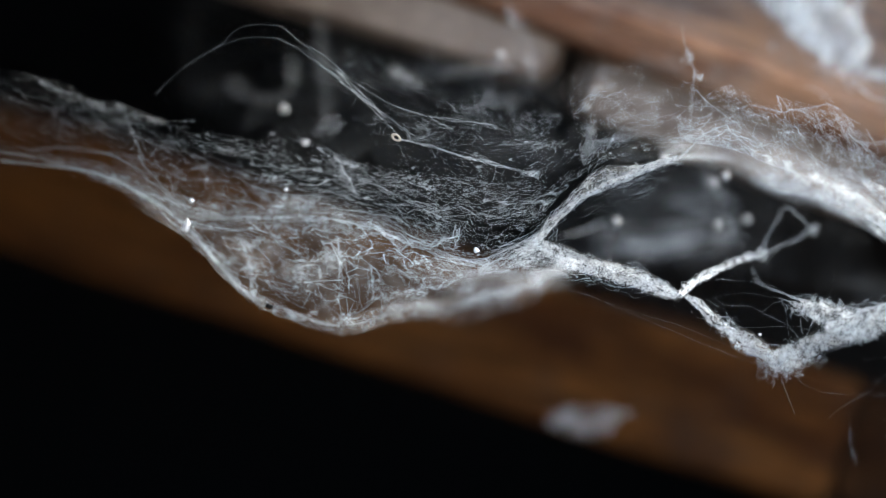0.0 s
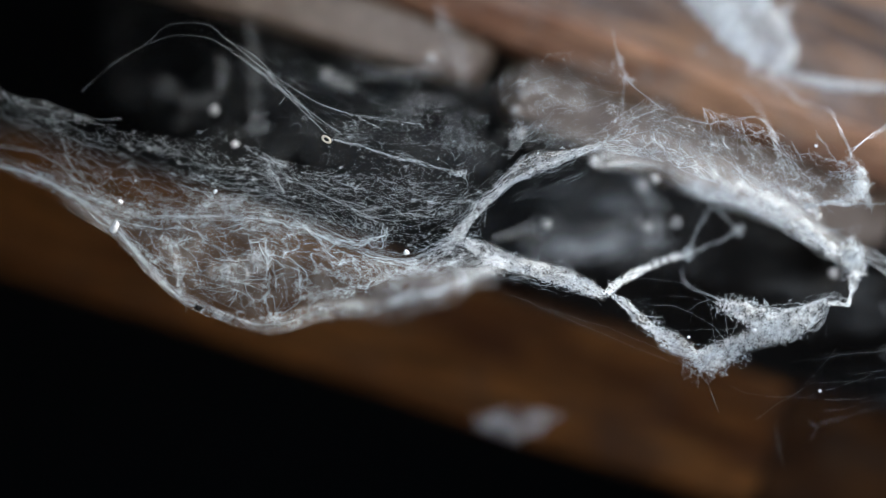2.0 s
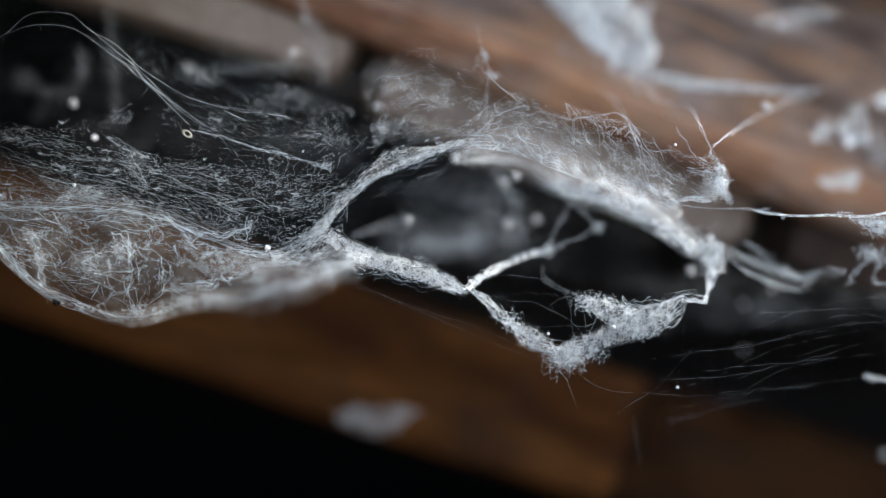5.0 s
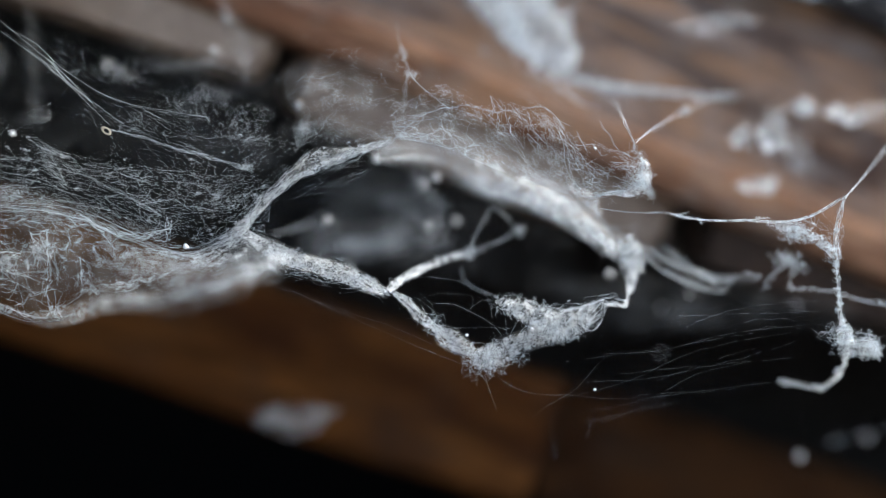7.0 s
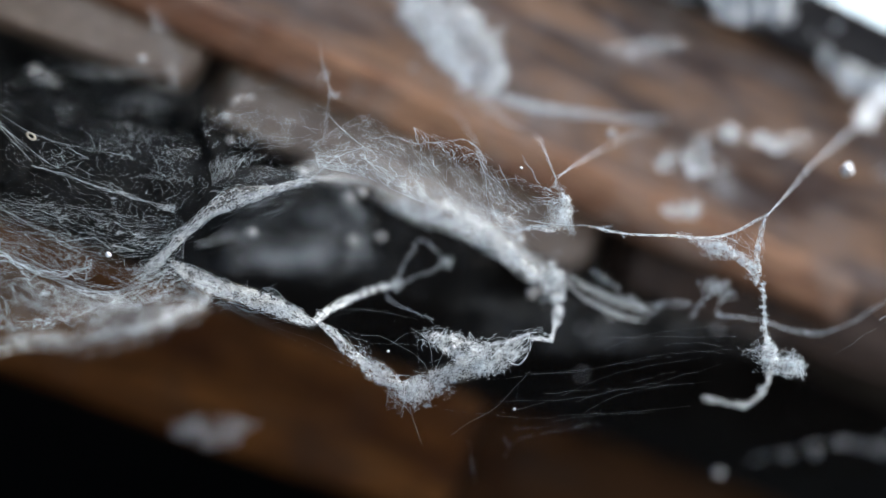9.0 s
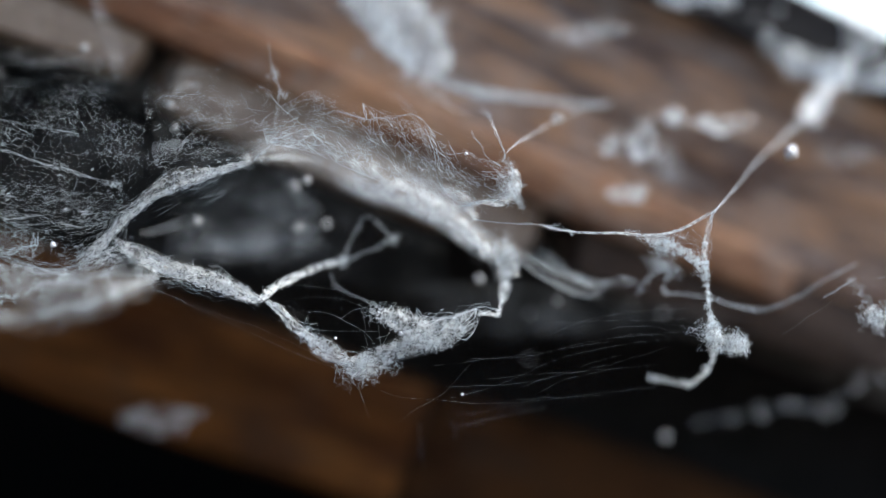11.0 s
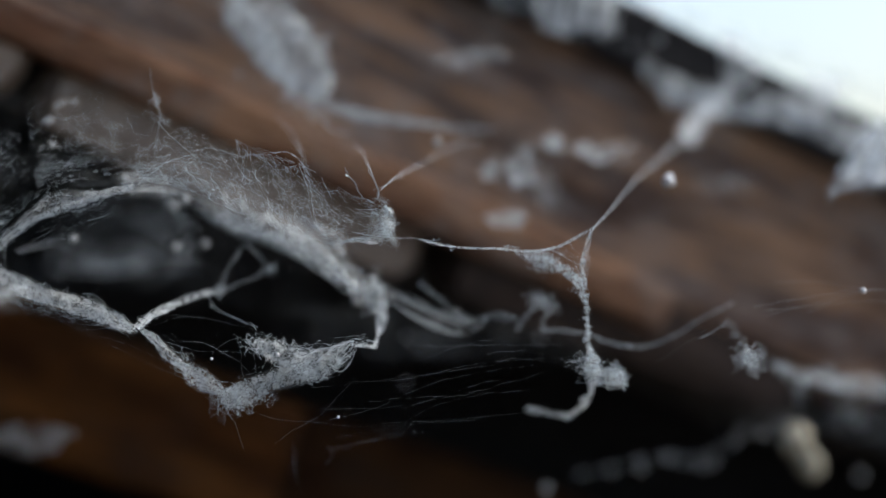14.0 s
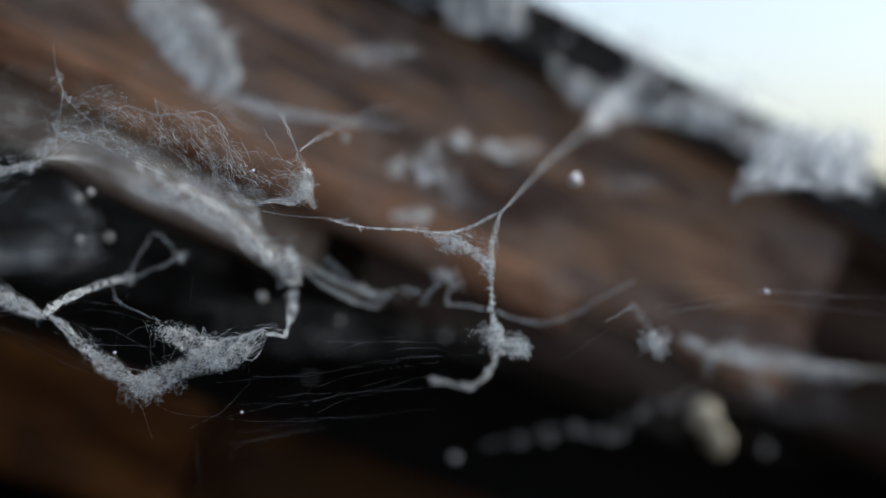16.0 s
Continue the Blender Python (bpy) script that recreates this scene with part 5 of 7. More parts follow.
ribbon([(0.0748, 0.032, 2.0018), (0.0806, 0.032, 1.9949), (0.0828, 0.032, 1.9863)], [0.004, 0.0065, 0.0035], GAUZE_THICK, hoop, HOOP_AT, 61)
for c in ((0.0331, 0.040, 2.0238), (0.0443, 0.038, 2.0191), (0.0554, 0.035, 2.0128), (0.0653, 0.032, 2.0046), (0.0207, 0.045, 2.0256), (0.0506, 0.030, 2.0177)):
    th.tuft(c, (0.006, 0.004, 0.003), 70, 5e-5)
TAIL = [(0.0837, 0.034, 1.9980), (0.0955, 0.042, 1.9927), (0.1082, 0.052, 1.9872), (0.1213, 0.062, 1.9834), (0.1346, 0.072, 1.9832)]
TAIL_LOW = [(0.0846, 0.034, 1.9943), (0.0967, 0.042, 1.9869), (0.1106, 0.052, 1.9810), (0.1248, 0.062, 1.9784)]
ribbon(TAIL, [0.003, 0.0022, 0.0016, 0.0010], GAUZE_THIN, hoop, HOOP_AT, 44)
felt("felt", TAIL[:4], TAIL_LOW, GAUZE_THIN, hoop, HOOP_AT, 64, 0.002)
th.rope(TAIL, [0.003, 0.0020, 0.0016, 0.0010], 70, 3e-5, 26, (0.3, 0.8))
th.rope(TAIL_LOW, [0.003, 0.0018, 0.0016, 0.0010], 60, 3e-5, 26, (0.3, 0.8))

# ---- the low rope with its loop and cocoons ----
rope = web("rope_cobweb", ROPE_AT, "forked silk rope hung with white felted lumps")
th = Spun(rope, ROPE_AT, 11)
th.follow([(-0.0728, 0.000, 2.0040), (-0.0630, 0.000, 2.0003), (-0.0566, 0.000, 1.9959), (-0.0436, 0.000, 1.9927), (-0.0306, 0.000, 1.9896), (-0.0231, 0.000, 1.9841), (-0.0166, 0.000, 1.9808)], [0.0026, 0.0032, 0.0034, 0.0040, 0.0034, 0.0028, 0.0022], 150, 4.4e-5)
th.follow([(-0.0631, 0.000, 1.9920), (-0.0566, 0.000, 1.9902), (-0.0437, 0.000, 1.9871), (-0.0307, 0.000, 1.9842), (-0.0177, 0.000, 1.9804)], [0.0016, 0.002, 0.0025, 0.0015], 60, 5e-5)
th.follow([(-0.0177, 0.000, 1.9808), (-0.0102, 0.014, 1.9866), (-0.0003, 0.028, 1.9912), (0.0089, 0.036, 1.9945), (0.0157, 0.042, 1.9959), (0.0251, 0.046, 1.9995), (0.0367, 0.050, 2.0054)], [0.0020, 0.0019, 0.0016, 0.0018, 0.0015, 0.0012, 0.0018], 110, 4.4e-5)
th.follow([(0.0157, 0.042, 1.9963), (0.0200, 0.046, 2.0057), (0.0244, 0.050, 2.0124), (0.0287, 0.050, 2.0133), (0.0322, 0.050, 2.0080), (0.0372, 0.050, 2.0049)], [0.0016, 0.0014, 0.002, 0.0015], 60, 5e-5)
th.tuft((0.0155, 0.042, 1.9959), (0.0026, 0.002, 0.0026), 160)
th.tuft((0.0372, 0.050, 2.0051), (0.0024, 0.002, 0.002), 110)
th = Spun(rope, ROPE_AT, 12)
th.follow([(-0.0155, 0.000, 1.9819), (-0.0090, 0.000, 1.9775), (-0.0037, 0.000, 1.9716), (0.0028, 0.000, 1.9665), (0.0103, 0.000, 1.9614), (0.0190, 0.000, 1.9566)], [0.0016, 0.0018, 0.0022, 0.003, 0.0025, 0.003], 130, 5e-5)
th.tuft((0.0006, 0.000, 1.9691), (0.004, 0.003, 0.004), 60)
th.tuft((0.0207, 0.000, 1.9557), (0.0062, 0.005, 0.0055), 200)
th.tuft((0.0255, 0.000, 1.9561), (0.009, 0.004, 0.004), 120)
th.follow([(0.0190, 0.000, 1.9566), (0.0299, 0.000, 1.9604), (0.0386, 0.000, 1.9634), (0.0462, 0.000, 1.9661)], [0.005, 0.0045, 0.005, 0.006], 170, 5e-5)
th.tuft((0.0484, 0.000, 1.9672), (0.012, 0.005, 0.007), 130)
th.tuft((0.0397, 0.000, 1.9716), (0.010, 0.004, 0.005), 90)
th.tuft((0.0326, 0.000, 1.9760), (0.007, 0.004, 0.0045), 60)
th.tuft((0.0516, 0.000, 1.9632), (0.007, 0.004, 0.003), 90)
th.follow([(0.0430, 0.000, 1.9748), (0.0517, 0.000, 1.9741), (0.0604, 0.000, 1.9758), (0.0665, 0.000, 1.9779), (0.0752, 0.000, 1.9778)], [0.005, 0.005, 0.003, 0.002, 0.0012], 100, 5e-5)
th.follow([(0.0516, 0.000, 1.9632), (0.0603, 0.000, 1.9671), (0.0651, 0.000, 1.9714), (0.0665, 0.000, 1.9768)], [0.002, 0.0022, 0.0016], 60, 5e-5)
th.strew([(0.0430, 0.000, 1.9742), (0.0539, 0.000, 1.9741), (0.0665, 0.000, 1.9779)], [(0.0472, 0.000, 1.9629), (0.0581, 0.000, 1.9645), (0.0651, 0.000, 1.9688)], 220, (0.006, 0.02), -0.3, 0.5, 4.5e-5)
th.strew([(-0.0155, 0.000, 1.9840), (-0.0003, 0.000, 1.9871), (0.0192, 0.000, 1.9837), (0.0365, 0.000, 1.9781)], [(-0.0134, 0.000, 1.9797), (-0.0004, 0.000, 1.9709), (0.0125, 0.000, 1.9621), (0.0299, 0.000, 1.9619)], 60, (0.02, 0.06), 0.4, 0.5, 2.2e-5)
for k in range(6):
    d = th.rng.normal(size=3) * (0.005, 0.002, 0.003) + np.array((0.003, 0, -0.004))
    a = np.array((0.0222, 0.000, 1.9533)) + th.rng.normal(size=3) * (0.006, 0.002, 0.002)
    th.line([a, a + d * 0.5, a + d], 3e-5, 10, 0.0008)
DROP = [(0.0812, 0.030, 1.9886), (0.0788, 0.024, 1.9805), (0.0761, 0.015, 1.9752), (0.0705, 0.006, 1.9759), (0.0663, 0.003, 1.9756)]
th.follow(DROP, [0.0026, 0.0014, 0.0012, 0.0016], 110, 5e-5)
ribbon(DROP, [0.003, 0.0014, 0.0012, 0.0012], GAUZE_THICK, rope, ROPE_AT, 63)
th.tuft((0.0808, 0.028, 1.99), (0.0030, 0.003, 0.0030), 160, 6e-5)
felt("felt", [(0.0268, 0.000, 1.9787), (0.0365, 0.000, 1.9786), (0.0495, 0.000, 1.9748), (0.0658, 0.000, 1.9779)], [(0.0278, 0.000, 1.9734), (0.0407, 0.000, 1.9651), (0.0537, 0.000, 1.9617), (0.0651, 0.000, 1.9692)], GAUZE_THICK, rope, ROPE_AT, 7, 0.003)
ribbon([(-0.0728, 0.000, 2.0040), (-0.0630, 0.000, 1.9994), (-0.0523, 0.000, 1.9945), (-0.0393, 0.000, 1.9907), (-0.0263, 0.000, 1.9856), (-0.0155, 0.000, 1.9803)], [0.0028, 0.0040, 0.0042, 0.0046, 0.0040, 0.0026], GAUZE_THICK, rope, ROPE_AT, 45)
ribbon([(-0.0177, 0.000, 1.9808), (-0.0102, 0.014, 1.9866), (-0.0003, 0.028, 1.9912), (0.0089, 0.036, 1.9945), (0.0157, 0.042, 1.9959)], [0.0022, 0.0021, 0.0019, 0.0023], GAUZE_THICK, rope, ROPE_AT, 46)
ribbon([(-0.0155, 0.000, 1.9819), (-0.0090, 0.000, 1.9775), (-0.0037, 0.000, 1.9716), (0.0028, 0.000, 1.9665), (0.0103, 0.000, 1.9614), (0.0190, 0.000, 1.9566)], [0.0020, 0.0024, 0.003, 0.0042, 0.0034], GAUZE_THICK, rope, ROPE_AT, 47)
ribbon([(0.0164, 0.000, 1.9584), (0.0200, 0.000, 1.9553), (0.0237, 0.000, 1.9522)], [0.003, 0.006, 0.003], GAUZE_THICK, rope, ROPE_AT, 58)
ribbon([(0.0164, 0.000, 1.9553), (0.0233, 0.000, 1.9561), (0.0320, 0.000, 1.9604), (0.0407, 0.000, 1.9638), (0.0516, 0.000, 1.9650)], [0.0055, 0.006, 0.005, 0.005, 0.004], GAUZE_THICK, rope, ROPE_AT, 48)
felt("felt", [(-0.0717, 0.000, 2.0040), (-0.0566, 0.000, 1.9974), (-0.0349, 0.000, 1.9918), (-0.0166, 0.000, 1.9825)], [(-0.0653, 0.000, 1.9938), (-0.0523, 0.000, 1.9898), (-0.0307, 0.000, 1.9842), (-0.0166, 0.000, 1.9795)], GAUZE, rope, ROPE_AT, 8, 0.003)

th.fringe([(-0.0728, 0.000, 2.0040), (-0.0566, 0.000, 1.9959), (-0.0306, 0.000, 1.9896), (-0.0166, 0.000, 1.9808)], 70, 0.004, 2.2e-5, 0.003)
th.fringe([(-0.0155, 0.000, 1.9819), (-0.0037, 0.000, 1.9716), (0.0103, 0.000, 1.9614), (0.0190, 0.000, 1.9566)], 50, 0.004, 2.6e-5, 0.002)
th.fringe([(0.0164, 0.000, 1.9545), (0.0233, 0.000, 1.9544), (0.0298, 0.000, 1.9582), (0.0407, 0.000, 1.9625), (0.0516, 0.000, 1.9628), (0.0647, 0.000, 1.9692)], 110, 0.004, 2.2e-5, 0.003)
th.net([(0.0268, 0.000, 1.9787), (0.0365, 0.000, 1.9786), (0.0495, 0.000, 1.9748), (0.0658, 0.000, 1.9779)], [(0.0278, 0.000, 1.9734), (0.0407, 0.000, 1.9651), (0.0537, 0.000, 1.9617), (0.0651, 0.000, 1.9692)], 260, 3, 2.6e-5, 0.003)

# ---- the taut span that runs up to the beam ----
span = web("span_cobweb", SPAN_AT, "taut silk line running up to the beam with a hanging tangle")
th = Spun(span, SPAN_AT, 13)
th.follow([(0.0663, 0.000, 2.0149), (0.0772, 0.000, 2.0134), (0.0904, 0.000, 2.0129), (0.0970, 0.000, 2.0119), (0.1059, 0.000, 2.0102), (0.1236, 0.000, 2.0099), (0.1369, 0.000, 2.0093), (0.1481, 0.000, 2.0118), (0.1580, 0.000, 2.0171), (0.1614, 0.000, 2.0198)], [0.0003, 0.0003, 0.0004, 0.001, 0.0006, 0.0006, 0.0012, 0.0008, 0.0006, 0.0008], 70, 7e-5)
th.tuft((0.0981, 0.000, 2.0120), (0.0028, 0.0016, 0.0014), 40)
th.tuft((0.1047, 0.000, 2.0101), (0.0012, 0.001, 0.0014), 20)
th.tuft((0.1269, 0.000, 2.0109), (0.003, 0.001, 0.0008), 24)
th.follow([(0.1603, 0.000, 2.0184), (0.1722, 0.020, 2.0275), (0.1878, 0.050, 2.0398), (0.2042, 0.080, 2.0502), (0.2177, 0.100, 2.0591)], [0.0004, 0.0004, 0.0005, 0.0008, 0.002], 70, 7.5e-5)
th.follow([(0.2164, 0.100, 2.0571), (0.2301, 0.120, 2.0714), (0.2456, 0.140, 2.0864), (0.2553, 0.150, 2.0995), (0.2594, 0.160, 2.1153)], [0.002, 0.005, 0.005, 0.003, 0.002], 60, 6e-5)
felt("felt", [(0.2159, 0.100, 2.0566), (0.2256, 0.120, 2.0751), (0.2456, 0.130, 2.0881), (0.2567, 0.150, 2.1141)], [(0.2280, 0.100, 2.0569), (0.2383, 0.120, 2.0691), (0.2502, 0.130, 2.0857), (0.2613, 0.150, 2.1116)], GAUZE_SOFT, span, SPAN_AT, 9, 0.002)
th.follow([(0.1303, 0.000, 2.0089), (0.1359, 0.000, 2.0069), (0.1449, 0.000, 2.0040), (0.1516, 0.000, 2.0010), (0.1562, 0.000, 1.9956)], [0.001, 0.002, 0.003, 0.002, 0.0012], 80, 5e-5)
th.follow([(0.1609, 0.000, 2.0193), (0.1581, 0.000, 2.0122), (0.1568, 0.000, 2.0034), (0.1574, 0.000, 1.9934)], [0.0008, 0.0012, 0.0016, 0.0014], 50, 5e-5)
th.tuft((0.1426, 0.000, 2.0048), (0.006, 0.003, 0.003), 170, 8e-5)
th.tuft((0.1516, 0.000, 2.0010), (0.003, 0.002, 0.003), 80, 8e-5)
th.tuft((0.1565, 0.000, 1.9956), (0.0022, 0.002, 0.0035), 90, 8e-5)
for q in ((0.1390, -0.002, 2.0066), (0.1412, -0.002, 2.0040), (0.1440, -0.002, 2.0058), (0.1470, -0.002, 2.0030), (0.1545, -0.002, 1.9990), (0.1572, -0.002, 1.9975), (0.1560, -0.002, 1.9935), (0.1574, -0.002, 2.0060)):
    th.tuft(q, (0.0015, 0.0012, 0.0014), 46, 9e-5)
TIE_A = [(0.1380, 0.000, 2.0092), (0.1481, 0.000, 2.0116), (0.1570, 0.000, 2.0160), (0.1605, 0.000, 2.0190)]
TIE_B = [(0.1410, 0.000, 2.0055), (0.1490, 0.000, 2.0030), (0.1545, 0.000, 1.9995), (0.1570, 0.000, 1.9960)]
th.mesh_net(TIE_A, TIE_B, 16, 7, 4.5e-5, 0.001, 1.8, 0.5, 0.7)
th.strew([(0.1347, 0.000, 2.0088), (0.1481, 0.000, 2.0115), (0.1596, 0.000, 2.0180)], [(0.1415, 0.000, 2.0048), (0.1528, 0.000, 2.0000), (0.1573, 0.000, 1.9967)], 90, (0.008, 0.024), 0.5, 0.6, 3e-5)
th.fringe([(0.1314, 0.000, 2.0090), (0.1426, 0.000, 2.0048), (0.1516, 0.000, 2.0010), (0.1569, 0.000, 1.9941)], 60, 0.003, 2.6e-5, 0.002)
th.fringe([(0.1609, 0.000, 2.0193), (0.1571, 0.000, 2.0078), (0.1574, 0.000, 1.9934)], 60, 0.003)

dangler = web("dangling_cobweb", DANGLER_AT, "dangling silk thread with a felted white clot and a tail")
th = Spun(dangler, DANGLER_AT, 14)
th.follow([(0.1571, 0.000, 1.9967), (0.1580, 0.000, 1.9879), (0.1586, 0.000, 1.9791), (0.1601, 0.000, 1.9721)], [0.0009, 0.0008, 0.0011, 0.0018], 120, 8e-5)
th.tuft((0.1583, 0.000, 1.9835), (0.001, 0.001, 0.006), 50)
for q in smooth([(0.1571, 0.000, 1.9967), (0.1580, 0.000, 1.9879), (0.1586, 0.000, 1.9791), (0.1601, 0.000, 1.9721)], 9):
    th.tuft(q + th.rng.normal(size=3) * 0.0004, (0.0013, 0.001, 0.0010), 34, 9e-5)
for q in ((0.1690, -0.002, 1.9655), (0.1725, -0.002, 1.9618), (0.1585, -0.002, 1.9668), (0.1622, -0.002, 1.9622), (0.1660, -0.002, 1.9660), (0.1632, 0.025, 1.9530), (0.1580, 0.040, 1.9462), (0.1450, 0.048, 1.9484)):
    th.tuft(q, (0.0018, 0.0016, 0.0016), 60, 9e-5)
th.tuft((0.1608, 0.000, 1.9703), (0.003, 0.003, 0.004), 110, 8e-5)
th.tuft((0.1607, 0.000, 1.9652), (0.006, 0.004, 0.005), 240, 8e-5)
th.tuft((0.1675, 0.000, 1.9638), (0.006, 0.004, 0.0035), 200, 8e-5)
th.tuft((0.1715, 0.000, 1.9634), (0.003, 0.003, 0.004), 100, 8e-5)
th.follow([(0.1598, 0.000, 1.9637), (0.1634, 0.015, 1.9581), (0.1632, 0.030, 1.9513), (0.1580, 0.040, 1.9460), (0.1518, 0.045, 1.9470), (0.1456, 0.050, 1.9480)], [0.0022, 0.0020, 0.0015, 0.0012, 0.0010, 0.0014], 150, 9e-5)
th.fringe([(0.1571, 0.000, 1.9967), (0.1586, 0.000, 1.9791), (0.1606, 0.000, 1.9681), (0.1670, 0.000, 1.9638), (0.1720, 0.000, 1.9634)], 80, 0.003, 2.4e-5, 0.0015)

ribbon([(0.1580, 0.000, 1.9747), (0.1606, 0.000, 1.9692), (0.1607, 0.000, 1.9626)], [0.0025, 0.0045, 0.004], GAUZE_THICK, dangler, DANGLER_AT, 51)
ribbon([(0.1587, 0.000, 1.9652), (0.1659, 0.000, 1.9638), (0.1733, 0.000, 1.9632)], [0.0035, 0.0045, 0.003], GAUZE_THICK, dangler, DANGLER_AT, 52)
ribbon([(0.1598, 0.000, 1.9637), (0.1634, 0.015, 1.9581), (0.1632, 0.030, 1.9513), (0.1580, 0.040, 1.9460), (0.1518, 0.045, 1.9470), (0.1444, 0.050, 1.9485)], [0.0022, 0.0018, 0.0015, 0.0013, 0.0012, 0.0016], GAUZE, dangler, DANGLER_AT, 53)
ribbon([(0.1571, 0.000, 1.9967), (0.1580, 0.000, 1.9879), (0.1586, 0.000, 1.9791), (0.1601, 0.000, 1.9721)], [0.0008, 0.0008, 0.0010, 0.0018], GAUZE, dangler, DANGLER_AT, 54)
ribbon([(0.1314, 0.000, 2.0090), (0.1426, 0.000, 2.0048), (0.1516, 0.000, 2.0010), (0.1569, 0.000, 1.9945)], [0.001, 0.0034, 0.0028, 0.0018], GAUZE_THICK, span, SPAN_AT, 55)
ribbon([(0.1609, 0.000, 2.0193), (0.1581, 0.000, 2.0122), (0.1568, 0.000, 2.0034), (0.1574, 0.000, 1.9934)], [0.0006, 0.0009, 0.0012, 0.0012], GAUZE, span, SPAN_AT, 56)

ribbon([(0.0904, 0.000, 2.0129), (0.1059, 0.000, 2.0102), (0.1236, 0.000, 2.0099), (0.1369, 0.000, 2.0093), (0.1481, 0.000, 2.0118), (0.1614, 0.000, 2.0198)], [0.0004, 0.0006, 0.0006, 0.0008, 0.0008, 0.0006], GAUZE_THICK, span, SPAN_AT, 66)
ribbon([(0.1603, 0.000, 2.0184), (0.1722, 0.020, 2.0275), (0.1878, 0.050, 2.0398), (0.2042, 0.080, 2.0502), (0.2177, 0.100, 2.0591)], [0.0003, 0.0003, 0.0004, 0.0006, 0.0014], GAUZE_THICK, span, SPAN_AT, 67)

puff = web("puff_cobweb", PUFF_AT, "small white silk puff at the end of a short line")
th = Spun(puff, PUFF_AT, 15)
th.line([(0.2041, 0.000, 1.9792), (0.2093, 0.000, 1.9822), (0.2142, 0.000, 1.9854)], 6e-5, 20, 0.0004, 3, 0.0003)
th.follow([(0.2184, 0.020, 1.9859), (0.2224, 0.020, 1.9830), (0.2240, 0.010, 1.9777), (0.2248, 0.000, 1.9735)], [0.0022, 0.003, 0.0022, 0.003], 90, 6e-5)
th.tuft((0.2248, 0.000, 1.9718), (0.0050, 0.004, 0.0050), 260, 8e-5)
th.fringe([(0.2225, 0.000, 1.9746), (0.2248, 0.000, 1.9718), (0.2264, 0.000, 1.9702)], 40, 0.004, 2.8e-5, 0.003)

ribbon([(0.2218, 0.000, 1.9751), (0.2250, 0.000, 1.9718), (0.2274, 0.000, 1.9682)], [0.0025, 0.0045, 0.003], GAUZE_THICK, puff, PUFF_AT, 57)

SWAYING = [(sheet, SHEET_AT, SHEET_SWAY), (arch, ARCH_AT, ARCH_SWAY), (spike, SPIKE_AT, SPIKE_SWAY), (cup, CUP_AT, CUP_SWAY), (hoop, HOOP_AT, HOOP_SWAY),
           (rope, ROPE_AT, ROPE_SWAY), (span, SPAN_AT, SPAN_SWAY), (dangler, DANGLER_AT, DANGLER_SWAY), (puff, PUFF_AT, PUFF_SWAY)]


# ---- webs that keep still: in the opening, on the beam, in the gap ----
ON_TIMBER = {23, 25, 29, *range(60, 70)}  # the webs that cling to the beams


def drawn(p):
    """A place on the timbers, drawn towards the eye's side with them."""
    p = np.array(p, float)
    return np.array(EYE) + (p - np.array(EYE)) * (0.92 + 0.08 * (p[..., :1] + 0.3) / 0.7)


def still(name, label, seed, ropes=(), tufts=(), strewn=(), lines=(), felts=(), r=8e-5):
    if seed in ON_TIMBER:
        ropes = [(drawn(p), *k) for p, *k in ropes]
        tufts = [(drawn(p), *k) for p, *k in tufts]
        strewn = [(drawn(p), drawn(q), *k) for p, q, *k in strewn]
        felts = [(drawn(p), drawn(q), k) for p, q, k in felts]
    at = np.mean([p for pts, *_ in ropes for p in pts] + [c for c, *_ in tufts] + [p for pts, *_ in strewn for p in pts] + [p for pts, *_ in lines for p in pts], axis=0)
    ob = web(name, at, label)
    th = Spun(ob, at, seed)
    for pts, widths, m in ropes:
        (th.follow if max(p[1] for p in pts) < 0.075 else th.rope)(pts, widths, m, r, 26, (0.25, 0.75), 0.5, 0.8)
    for c, size, m in tufts:
        th.tuft(c, size, m, r)
    for top, low, m in strewn:
        th.strew(top, low, m, (0.008, 0.03), 0.2, 0.8, r * 0.7, 9, 0.004, 1.2)
    for pts, radius, _ in lines:
        th.line(pts, radius * 0.75, 50, 0.0004)
    for k, (top, low, material) in enumerate(felts):
        felt("felt", top, low, material, ob, at, seed * 10 + k)
    return ob, at


